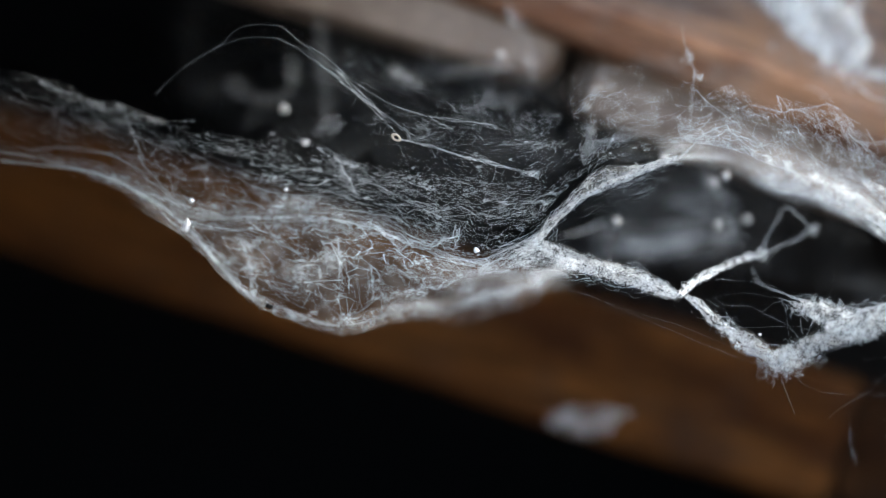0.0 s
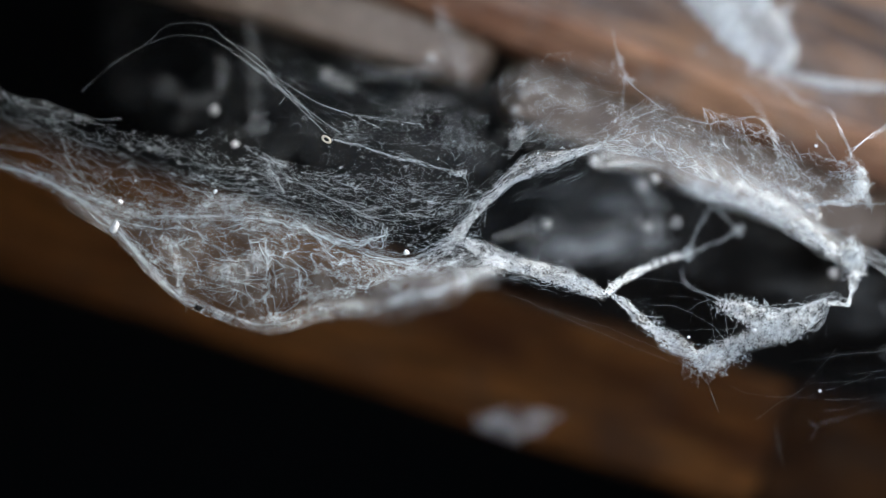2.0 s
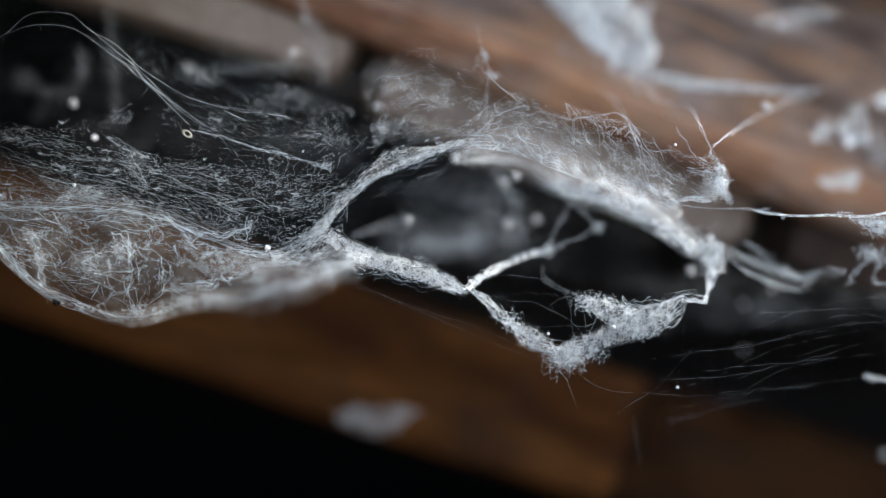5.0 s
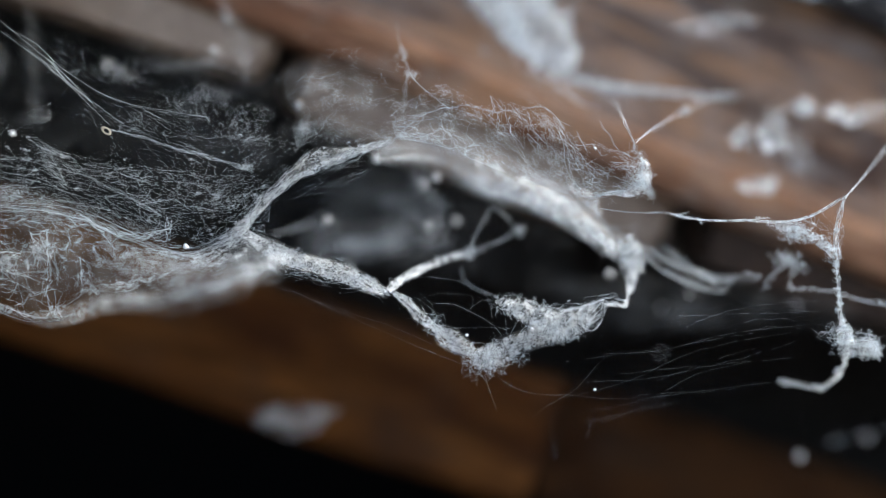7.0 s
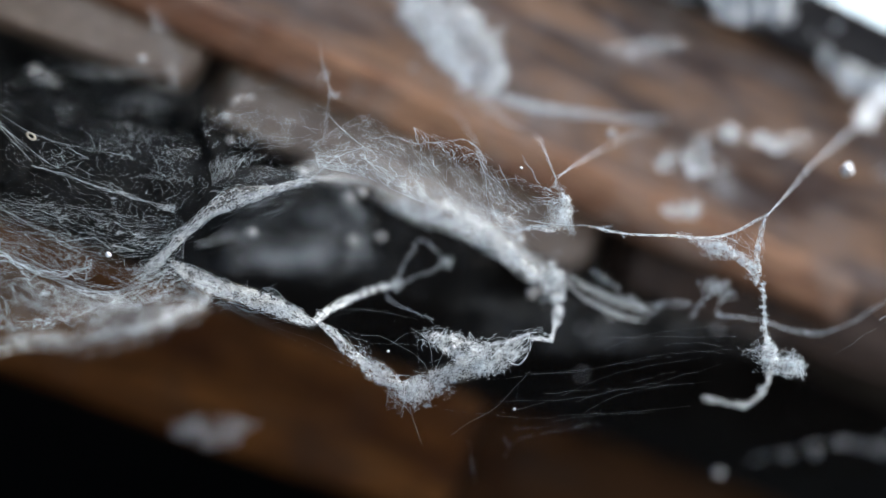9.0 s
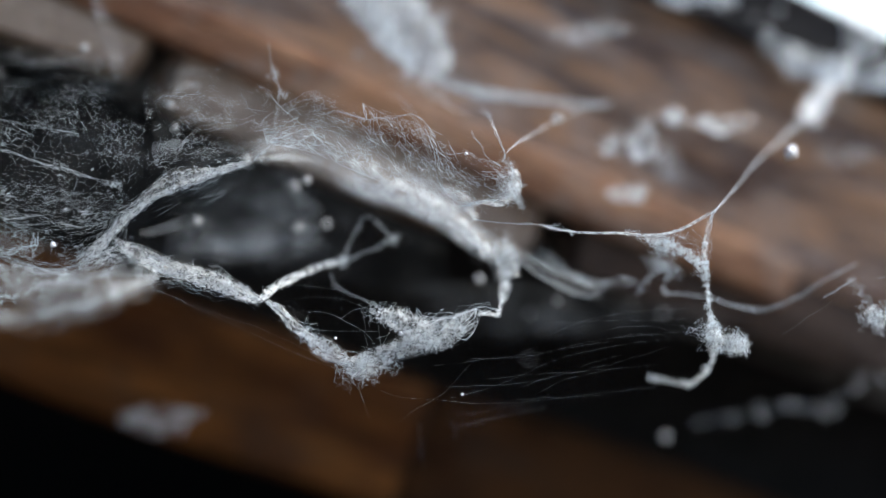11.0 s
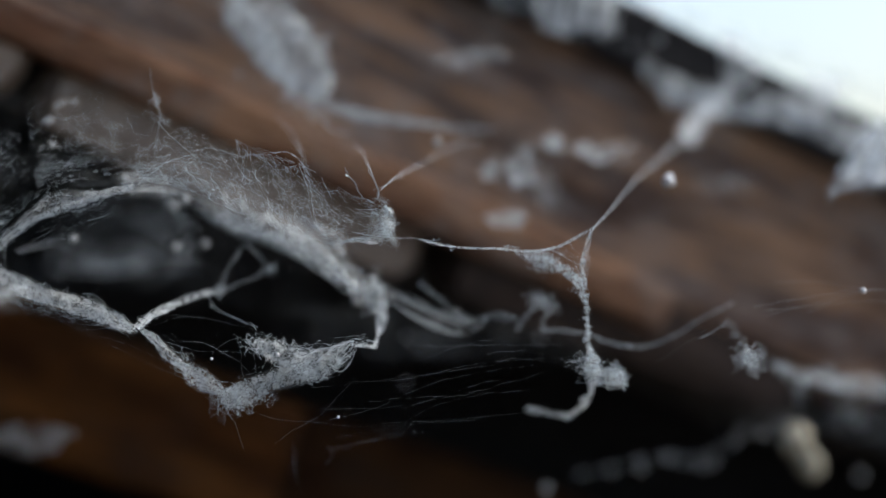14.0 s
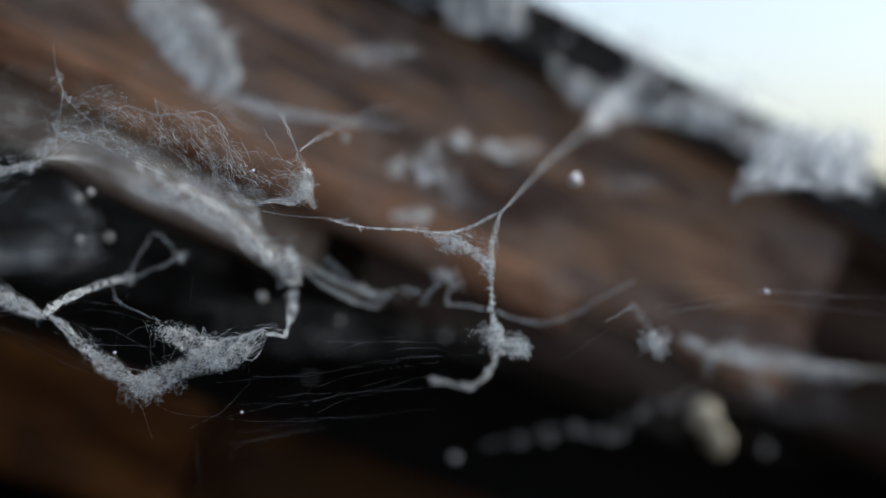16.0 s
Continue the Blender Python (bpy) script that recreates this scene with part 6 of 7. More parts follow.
still("funnel_cobweb", "soft grey strands inside the dark opening", 21,
      [([(-0.0526, 0.100, 2.0001), (-0.0344, 0.100, 1.9990), (-0.0148, 0.100, 2.0003), (-0.0038, 0.100, 2.0046), (0.0035, 0.100, 2.0070)], [0.003, 0.005, 0.005, 0.004, 0.005], 90),
       ([(-0.0677, 0.060, 2.0031), (-0.0574, 0.080, 2.0066), (-0.0464, 0.100, 2.0116)], [0.0005, 0.0008, 0.0012], 8),
       ([(-0.0096, 0.090, 2.0316), (-0.0000, 0.100, 2.0209), (0.0097, 0.100, 2.0135)], [0.003, 0.003, 0.002], 30),
       ([(-0.0300, 0.120, 2.0179), (-0.0150, 0.120, 2.0148), (0.0074, 0.120, 2.0101)], [0.006, 0.008, 0.005], 60),
       ([(0.0125, 0.044, 1.9898), (0.0147, 0.040, 1.9837), (0.0227, 0.022, 1.9800), (0.0316, 0.006, 1.9769)], [0.0010, 0.0008, 0.0008, 0.0012], 26)],
      [((0.0023, 0.100, 2.0063), (0.005, 0.004, 0.005), 40), ((-0.0452, 0.100, 2.0096), (0.004, 0.004, 0.004), 16)],
      [([(-0.0586, 0.100, 2.0202), (-0.0296, 0.110, 2.0276), (0.0001, 0.110, 2.0298)], [(-0.0490, 0.100, 1.9982), (-0.0249, 0.110, 2.0004), (0.0048, 0.110, 2.0026)], 160)],
      felts=[([(-0.0831, 0.130, 2.0261), (-0.0503, 0.130, 2.0372), (-0.0150, 0.130, 2.0419), (0.0102, 0.130, 2.0366), (0.0303, 0.130, 2.0251)], [(-0.0910, 0.130, 1.9884), (-0.0508, 0.130, 1.9830), (-0.0155, 0.130, 1.9801), (0.0097, 0.130, 1.9799), (0.0350, 0.130, 1.9873)], GAUZE_HAZE),
             ([(-0.0593, 0.110, 2.0106), (-0.0346, 0.110, 2.0116), (-0.0099, 0.110, 2.0138), (0.0098, 0.110, 2.0149)], [(-0.0595, 0.110, 1.9908), (-0.0348, 0.110, 1.9918), (-0.0101, 0.110, 1.9929), (0.0096, 0.110, 1.9952)], GAUZE_DIM)], r=6e-5)
patch, patch_at = still("beam_cobweb", "large torn white wad of silk stuck to the beam", 22,
      [([(0.0361, 0.080, 2.0651), (0.0442, 0.050, 2.0562), (0.0502, 0.030, 2.0394), (0.0521, 0.020, 2.0256)], [0.0012, 0.001, 0.0006], 8)], r=3e-5)
th = Spun(patch, patch_at, 222)
th.rope([(0.0452, 0.095, 2.0778), (0.0598, 0.095, 2.0718), (0.0744, 0.095, 2.0663), (0.0890, 0.095, 2.0649), (0.1049, 0.095, 2.0634), (0.1208, 0.095, 2.0620), (0.1366, 0.095, 2.0616)], [0.004, 0.003, 0.002, 0.0018, 0.0012, 0.001], 120, 6e-5, 26, (0.25, 0.75), 0.5, 0.8)
th.rope([(0.0197, 0.098, 2.1170), (0.0295, 0.098, 2.1024), (0.0380, 0.098, 2.0915), (0.0478, 0.098, 2.0806), (0.0600, 0.098, 2.0721)], [0.004, 0.007, 0.008, 0.006, 0.004], 200, 6e-5, 26, (0.2, 0.6), 0.5, 0.8)
th.rope([(0.0404, 0.098, 2.1122), (0.0539, 0.098, 2.1001), (0.0612, 0.098, 2.0879), (0.0600, 0.098, 2.0757)], [0.002, 0.003, 0.003, 0.003], 70, 6e-5, 26, (0.2, 0.6), 0.5, 0.8)
th.rope([(0.0439, 0.070, 2.0757), (0.0558, 0.070, 2.0639), (0.0629, 0.070, 2.0580), (0.0723, 0.070, 2.0557)], [0.004, 0.003, 0.002, 0.001], 40, 5e-5, 26, (0.25, 0.75), 0.5, 0.8)
felt("felt", [(0.0124, 0.098, 2.1243), (0.0380, 0.098, 2.1220), (0.0563, 0.098, 2.1074), (0.0661, 0.098, 2.0904), (0.0649, 0.098, 2.0757)], [(0.0173, 0.098, 2.1024), (0.0246, 0.098, 2.0890), (0.0356, 0.098, 2.0793), (0.0478, 0.098, 2.0713), (0.0624, 0.098, 2.0672)], GAUZE_SOFT, patch, patch_at, 221, 0.002, 80, 24, 0.3)
felt("felt", [(0.0160, 0.098, 2.1219), (0.0307, 0.098, 2.1146), (0.0429, 0.098, 2.0976), (0.0527, 0.098, 2.0830)], [(0.0161, 0.098, 2.1048), (0.0234, 0.098, 2.0927), (0.0344, 0.098, 2.0829), (0.0478, 0.098, 2.0732)], GAUZE_PATCH, patch, patch_at, 222, 0.002, 80, 24, 0.3)
felt("felt", [(0.0429, 0.098, 2.1147), (0.0563, 0.098, 2.1013), (0.0644, 0.098, 2.0867), (0.0624, 0.098, 2.0745)], [(0.0356, 0.098, 2.1049), (0.0478, 0.098, 2.0927), (0.0551, 0.098, 2.0830), (0.0551, 0.098, 2.0720)], GAUZE_PATCH, patch, patch_at, 223, 0.002, 80, 24, 0.3)
felt("felt", [(0.0380, 0.098, 2.0830), (0.0576, 0.098, 2.0782), (0.0747, 0.098, 2.0709), (0.0942, 0.098, 2.0673)], [(0.0405, 0.098, 2.0683), (0.0576, 0.098, 2.0623), (0.0747, 0.098, 2.0611), (0.0942, 0.098, 2.0624)], GAUZE_MILK, patch, patch_at, 224, 0.002, 80, 24, 0.3)
still("eave_cobweb", "pale web band hanging along the top of the beam", 23,
      [([(0.2136, 0.160, 2.1057), (0.2221, 0.160, 2.0926), (0.2386, 0.160, 2.0838), (0.2633, 0.160, 2.0819), (0.2911, 0.160, 2.0774), (0.3191, 0.160, 2.0661)], [0.005, 0.007, 0.007, 0.006, 0.006, 0.004], 170),
       ([(0.2982, 0.060, 2.0705), (0.2851, 0.050, 2.0574), (0.2766, 0.050, 2.0452), (0.2719, 0.050, 2.0344)], [0.002, 0.004, 0.004, 0.002], 150),
       ([(0.2731, 0.050, 2.0373), (0.2878, 0.050, 2.0415), (0.3077, 0.050, 2.0430), (0.3367, 0.060, 2.0412)], [0.002, 0.003, 0.004, 0.004], 150),
       ([(0.1842, 0.180, 2.1419), (0.1928, 0.180, 2.1259), (0.2068, 0.180, 2.1156), (0.2186, 0.170, 2.1069)], [0.012, 0.014, 0.012, 0.006], 200)],
      [((0.2724, 0.050, 2.0368), (0.002, 0.002, 0.004), 60), ((0.1492, 0.150, 2.1238), (0.008, 0.004, 0.004), 70)],
      [([(0.2983, 0.060, 2.0681), (0.3160, 0.060, 2.0650), (0.3363, 0.060, 2.0607)], [(0.2731, 0.050, 2.0368), (0.2978, 0.050, 2.0410), (0.3367, 0.060, 2.0388)], 420)],
      felts=[([(0.2086, 0.150, 2.1124), (0.2223, 0.150, 2.0997), (0.2386, 0.150, 2.0928), (0.2659, 0.150, 2.0905), (0.2933, 0.150, 2.0861), (0.3240, 0.150, 2.0724)], [(0.2103, 0.150, 2.0940), (0.2254, 0.150, 2.0786), (0.2471, 0.150, 2.0735), (0.2717, 0.150, 2.0721), (0.2937, 0.150, 2.0661), (0.3187, 0.150, 2.0575)], GAUZE_PATCH),
             ([(0.3143, 0.130, 2.0799), (0.3333, 0.130, 2.0805), (0.3663, 0.130, 2.0749)], [(0.2962, 0.130, 2.0363), (0.3231, 0.130, 2.0440), (0.3669, 0.130, 2.0407)], GAUZE_PATCH),
             ([(0.2073, 0.150, 2.1335), (0.2347, 0.150, 2.1272), (0.2624, 0.150, 2.1181), (0.2932, 0.150, 2.1091), (0.3245, 0.150, 2.0946), (0.3589, 0.150, 2.0801), (0.3880, 0.150, 2.0679)], [(0.2187, 0.150, 2.1183), (0.2434, 0.150, 2.1117), (0.2713, 0.150, 2.0999), (0.2993, 0.150, 2.0933), (0.3278, 0.150, 2.0813), (0.3595, 0.150, 2.0639), (0.3885, 0.150, 2.0516)], GAUZE_DIM),
             ([(0.2877, 0.055, 2.0698), (0.2990, 0.055, 2.0702), (0.3141, 0.055, 2.0682), (0.3368, 0.055, 2.0641)], [(0.2695, 0.050, 2.0324), (0.2817, 0.050, 2.0382), (0.3028, 0.050, 2.0404), (0.3373, 0.055, 2.0398)], GAUZE_SOFT),
             ([(0.1957, 0.155, 2.1363), (0.2119, 0.155, 2.1342), (0.2257, 0.155, 2.1241)], [(0.2016, 0.155, 2.1100), (0.2152, 0.155, 2.1039), (0.2259, 0.155, 2.1135)], GAUZE_SOFT),
             ([(0.2489, 0.155, 2.1197), (0.2563, 0.155, 2.1173), (0.2724, 0.155, 2.1099)], [(0.2536, 0.155, 2.0906), (0.2618, 0.155, 2.0882), (0.2699, 0.155, 2.0938)], GAUZE_SOFT),
             ([(0.2890, 0.155, 2.1024), (0.3001, 0.155, 2.1001), (0.3142, 0.155, 2.0925)], [(0.2936, 0.155, 2.0811), (0.3020, 0.155, 2.0774), (0.3116, 0.155, 2.0804)], GAUZE_SOFT),
             ([(0.1546, 0.150, 2.1418), (0.1785, 0.150, 2.1428), (0.2053, 0.150, 2.1386)], [(0.1605, 0.150, 2.1132), (0.1819, 0.150, 2.1075), (0.2032, 0.150, 2.1095)], GAUZE_SOFT)])
slack, slack_at = still("gap_cobweb", "slack grey silk rope lying in the gap", 24,
      [([(0.1157, 0.035, 1.9819), (0.1249, 0.035, 1.9848), (0.1346, 0.035, 1.9855)], [0.003, 0.002, 0.002], 50),
       ([(0.1347, 0.035, 1.9788), (0.1399, 0.035, 1.9858), (0.1461, 0.035, 1.9916), (0.1472, 0.035, 1.9825), (0.1459, 0.035, 1.9790)], [0.0014, 0.002, 0.003, 0.002], 90),
       ([(0.1459, 0.035, 1.9802), (0.1622, 0.035, 1.9791), (0.1835, 0.035, 1.9739), (0.1999, 0.035, 1.9783), (0.2117, 0.035, 1.9855), (0.2253, 0.035, 1.9927)], [0.0010, 0.0009, 0.0014, 0.0012, 0.001, 0.0007], 80),
       ([(0.0975, 0.060, 1.9974), (0.1070, 0.050, 1.9907), (0.1157, 0.035, 1.9819)], [0.001, 0.002, 0.004], 40)],
      [((0.1445, 0.035, 1.9905), (0.006, 0.004, 0.005), 80)])
dusty, dusty_at = still("gap_cobweb", "thick dusty silk strand receding along the gap", 25,
      [([(0.2522, 0.080, 1.9754), (0.2612, 0.080, 1.9711), (0.2755, 0.085, 1.9662), (0.2909, 0.085, 1.9640), (0.3238, 0.090, 1.9605), (0.3606, 0.090, 1.9572)], [0.001, 0.0025, 0.004, 0.005, 0.0035, 0.0030], 70),
       ([(0.2856, 0.180, 1.9459), (0.3111, 0.180, 1.9462), (0.3395, 0.180, 1.9493), (0.3798, 0.180, 1.9443)], [0.010, 0.016, 0.016, 0.014], 50)],
      [((0.2818, 0.065, 1.9647), (0.006, 0.004, 0.005), 180), ((0.2612, 0.080, 1.9706), (0.005, 0.004, 0.004), 110), ((0.2702, 0.080, 1.9639), (0.004, 0.004, 0.007), 100), ((0.2790, 0.080, 1.9684), (0.006, 0.004, 0.003), 90), ((0.2954, 0.090, 1.9513), (0.005, 0.004, 0.007), 60)],
      felts=[([(0.2573, 0.080, 1.9745), (0.2739, 0.080, 1.9703), (0.2885, 0.070, 1.9683), (0.3165, 0.070, 1.9650), (0.3524, 0.070, 1.9631)], [(0.2574, 0.080, 1.9711), (0.2740, 0.080, 1.9649), (0.2861, 0.070, 1.9607), (0.3166, 0.070, 1.9596), (0.3525, 0.070, 1.9567)], GAUZE_MILK),
             ([(0.2799, 0.180, 1.9513), (0.3109, 0.180, 1.9558), (0.3394, 0.180, 1.9548), (0.3797, 0.180, 1.9526)], [(0.2802, 0.180, 1.9349), (0.3113, 0.180, 1.9325), (0.3399, 0.180, 1.9273), (0.3802, 0.180, 1.9250)], GAUZE_HAZE)])
beaded, beaded_at = still("beaded_cobweb", "faint beaded silk strand low in the gap", 26,
      [([(0.1642, 0.140, 1.9131), (0.1695, 0.140, 1.9142), (0.1884, 0.150, 1.9186), (0.2146, 0.160, 1.9223), (0.2336, 0.160, 1.9256), (0.2486, 0.160, 1.9239), (0.2581, 0.160, 1.9320), (0.2716, 0.160, 1.9421), (0.2854, 0.160, 1.9444)], [0.0012, 0.001, 0.001, 0.0012, 0.0016, 0.0016, 0.001], 16)], r=3.5e-5)
old, old_at = still("corner_cobweb", "dim old web deep in the dark corner", 27,
      [([(-0.1537, 0.030, 2.0367), (-0.1481, 0.030, 2.0274), (-0.1430, 0.020, 2.0225)], [0.003, 0.002, 0.001], 30),
       ([(-0.1457, 0.100, 2.0787), (-0.1382, 0.100, 2.0760), (-0.1284, 0.100, 2.0720)], [0.003, 0.004, 0.002], 34),
       ([(-0.1307, 0.100, 2.0782), (-0.1158, 0.100, 2.0790), (-0.0985, 0.100, 2.0772)], [0.002, 0.004, 0.003], 30),
       ([(-0.1161, 0.100, 2.0679), (-0.1002, 0.090, 2.0618), (-0.0822, 0.080, 2.0618)], [0.004, 0.004, 0.003], 30),
       ([(-0.0581, 0.100, 2.0714), (-0.0531, 0.100, 2.0744), (-0.0409, 0.100, 2.0760)], [0.003, 0.0025, 0.001], 44),
       ([(-0.0915, 0.140, 2.1238), (-0.0882, 0.140, 2.1031), (-0.0851, 0.130, 2.0842), (-0.0857, 0.130, 2.0615)], [0.006, 0.005, 0.005, 0.005], 100),
       ([(-0.0794, 0.140, 2.0939), (-0.0640, 0.140, 2.0959), (-0.0498, 0.140, 2.1005), (-0.0406, 0.140, 2.1142)], [0.002, 0.003, 0.004, 0.003], 50)],
      [((-0.2170, 0.130, 2.0758), (0.005, 0.003, 0.004), 14), ((-0.1985, 0.130, 2.0829), (0.004, 0.003, 0.006), 12), ((-0.1771, 0.120, 2.0814), (0.003, 0.003, 0.010), 14), ((-0.1650, 0.080, 2.0547), (0.005, 0.003, 0.004), 20), ((-0.1538, 0.050, 2.0380), (0.005, 0.003, 0.004), 30)],
      [([(-0.1489, 0.090, 2.0805), (-0.1147, 0.090, 2.0720), (-0.0782, 0.090, 2.0635)], [(-0.1335, 0.050, 2.0486), (-0.1055, 0.050, 2.0408), (-0.0636, 0.050, 2.0418)], 240)], r=3e-5,
      felts=[([(-0.2509, 0.120, 2.1375), (-0.2068, 0.120, 2.1307), (-0.1433, 0.120, 2.1030), (-0.0556, 0.120, 2.0749)], [(-0.2526, 0.120, 2.0686), (-0.2087, 0.120, 2.0545), (-0.1449, 0.120, 2.0349), (-0.0567, 0.120, 2.0299)], GAUZE_HAZE)])
ribbon([(-0.2122, 0.085, 2.0745), (-0.2072, 0.085, 2.0738), (-0.2010, 0.085, 2.0721)], [0.003, 0.005, 0.003], GAUZE_DIM, old, old_at, 300)
ribbon([(-0.2023, 0.085, 2.0704), (-0.1911, 0.085, 2.0668), (-0.1830, 0.085, 2.0709), (-0.1807, 0.085, 2.0806), (-0.1835, 0.085, 2.0881)], [0.002, 0.004, 0.004, 0.003, 0.001], GAUZE_DIM, old, old_at, 301)
ribbon([(-0.1696, 0.085, 2.1058), (-0.1676, 0.085, 2.0899), (-0.1673, 0.085, 2.0728), (-0.1665, 0.085, 2.0569)], [0.002, 0.004, 0.003, 0.002], GAUZE_DIM, old, old_at, 302)
ribbon([(-0.1348, 0.060, 2.0767), (-0.1297, 0.060, 2.0732), (-0.1212, 0.060, 2.0687)], [0.002, 0.0035, 0.002], GAUZE, old, old_at, 303)
ribbon([(-0.1168, 0.085, 2.0752), (-0.1046, 0.085, 2.0762), (-0.0924, 0.085, 2.0777), (-0.0815, 0.085, 2.0756)], [0.0015, 0.002, 0.0018, 0.001], GAUZE_DIM, old, old_at, 304)
ribbon([(-0.0879, 0.085, 2.1059), (-0.0822, 0.085, 2.0936), (-0.0778, 0.085, 2.0790), (-0.0769, 0.085, 2.0682)], [0.003, 0.004, 0.004, 0.002], GAUZE_DIM, old, old_at, 305)
ribbon([(-0.0522, 0.060, 2.0619), (-0.0474, 0.060, 2.0652), (-0.0409, 0.060, 2.0657)], [0.0018, 0.0016, 0.0006], GAUZE, old, old_at, 306)
felt("felt", [(-0.2229, 0.035, 2.0665), (-0.1800, 0.035, 2.0741), (-0.1402, 0.035, 2.0749), (-0.1057, 0.035, 2.0667), (-0.0715, 0.035, 2.0609), (-0.0423, 0.035, 2.0507)], [(-0.2047, 0.035, 2.0357), (-0.1765, 0.035, 2.0301), (-0.1418, 0.035, 2.0175), (-0.1074, 0.035, 2.0051), (-0.0774, 0.035, 2.0111), (-0.0519, 0.035, 2.0307)], GAUZE_SPECKLED, old, old_at, 330)
# wide faint films across the gap, laid to lift its blacks
felt("felt", [(0.0798, 0.100, 1.9879), (0.1043, 0.100, 1.9855), (0.1289, 0.100, 1.9819), (0.1485, 0.100, 1.9782)], [(0.0823, 0.100, 1.9610), (0.1044, 0.100, 1.9611), (0.1289, 0.100, 1.9623), (0.1485, 0.100, 1.9660)], GAUZE_HAZE, old, old_at, 331)
felt("felt", [(0.0306, 0.090, 1.9832), (0.0620, 0.090, 1.9881), (0.0983, 0.090, 1.9869), (0.1469, 0.090, 1.9809), (0.1907, 0.090, 1.9736)], [(0.0354, 0.090, 1.9615), (0.0693, 0.090, 1.9579), (0.1032, 0.090, 1.9579), (0.1469, 0.090, 1.9591), (0.1907, 0.090, 1.9579)], GAUZE_HAZE, old, old_at, 332)
felt("felt", [(-0.0506, 0.075, 2.0284), (-0.0222, 0.075, 2.0332), (0.0063, 0.075, 2.0285), (0.0348, 0.075, 2.0167), (0.0633, 0.075, 2.0025)], [(-0.0600, 0.075, 1.9952), (-0.0221, 0.075, 1.9882), (0.0063, 0.075, 1.9835), (0.0396, 0.075, 1.9787), (0.0681, 0.075, 1.9740)], GAUZE_HAZE, old, old_at, 333)
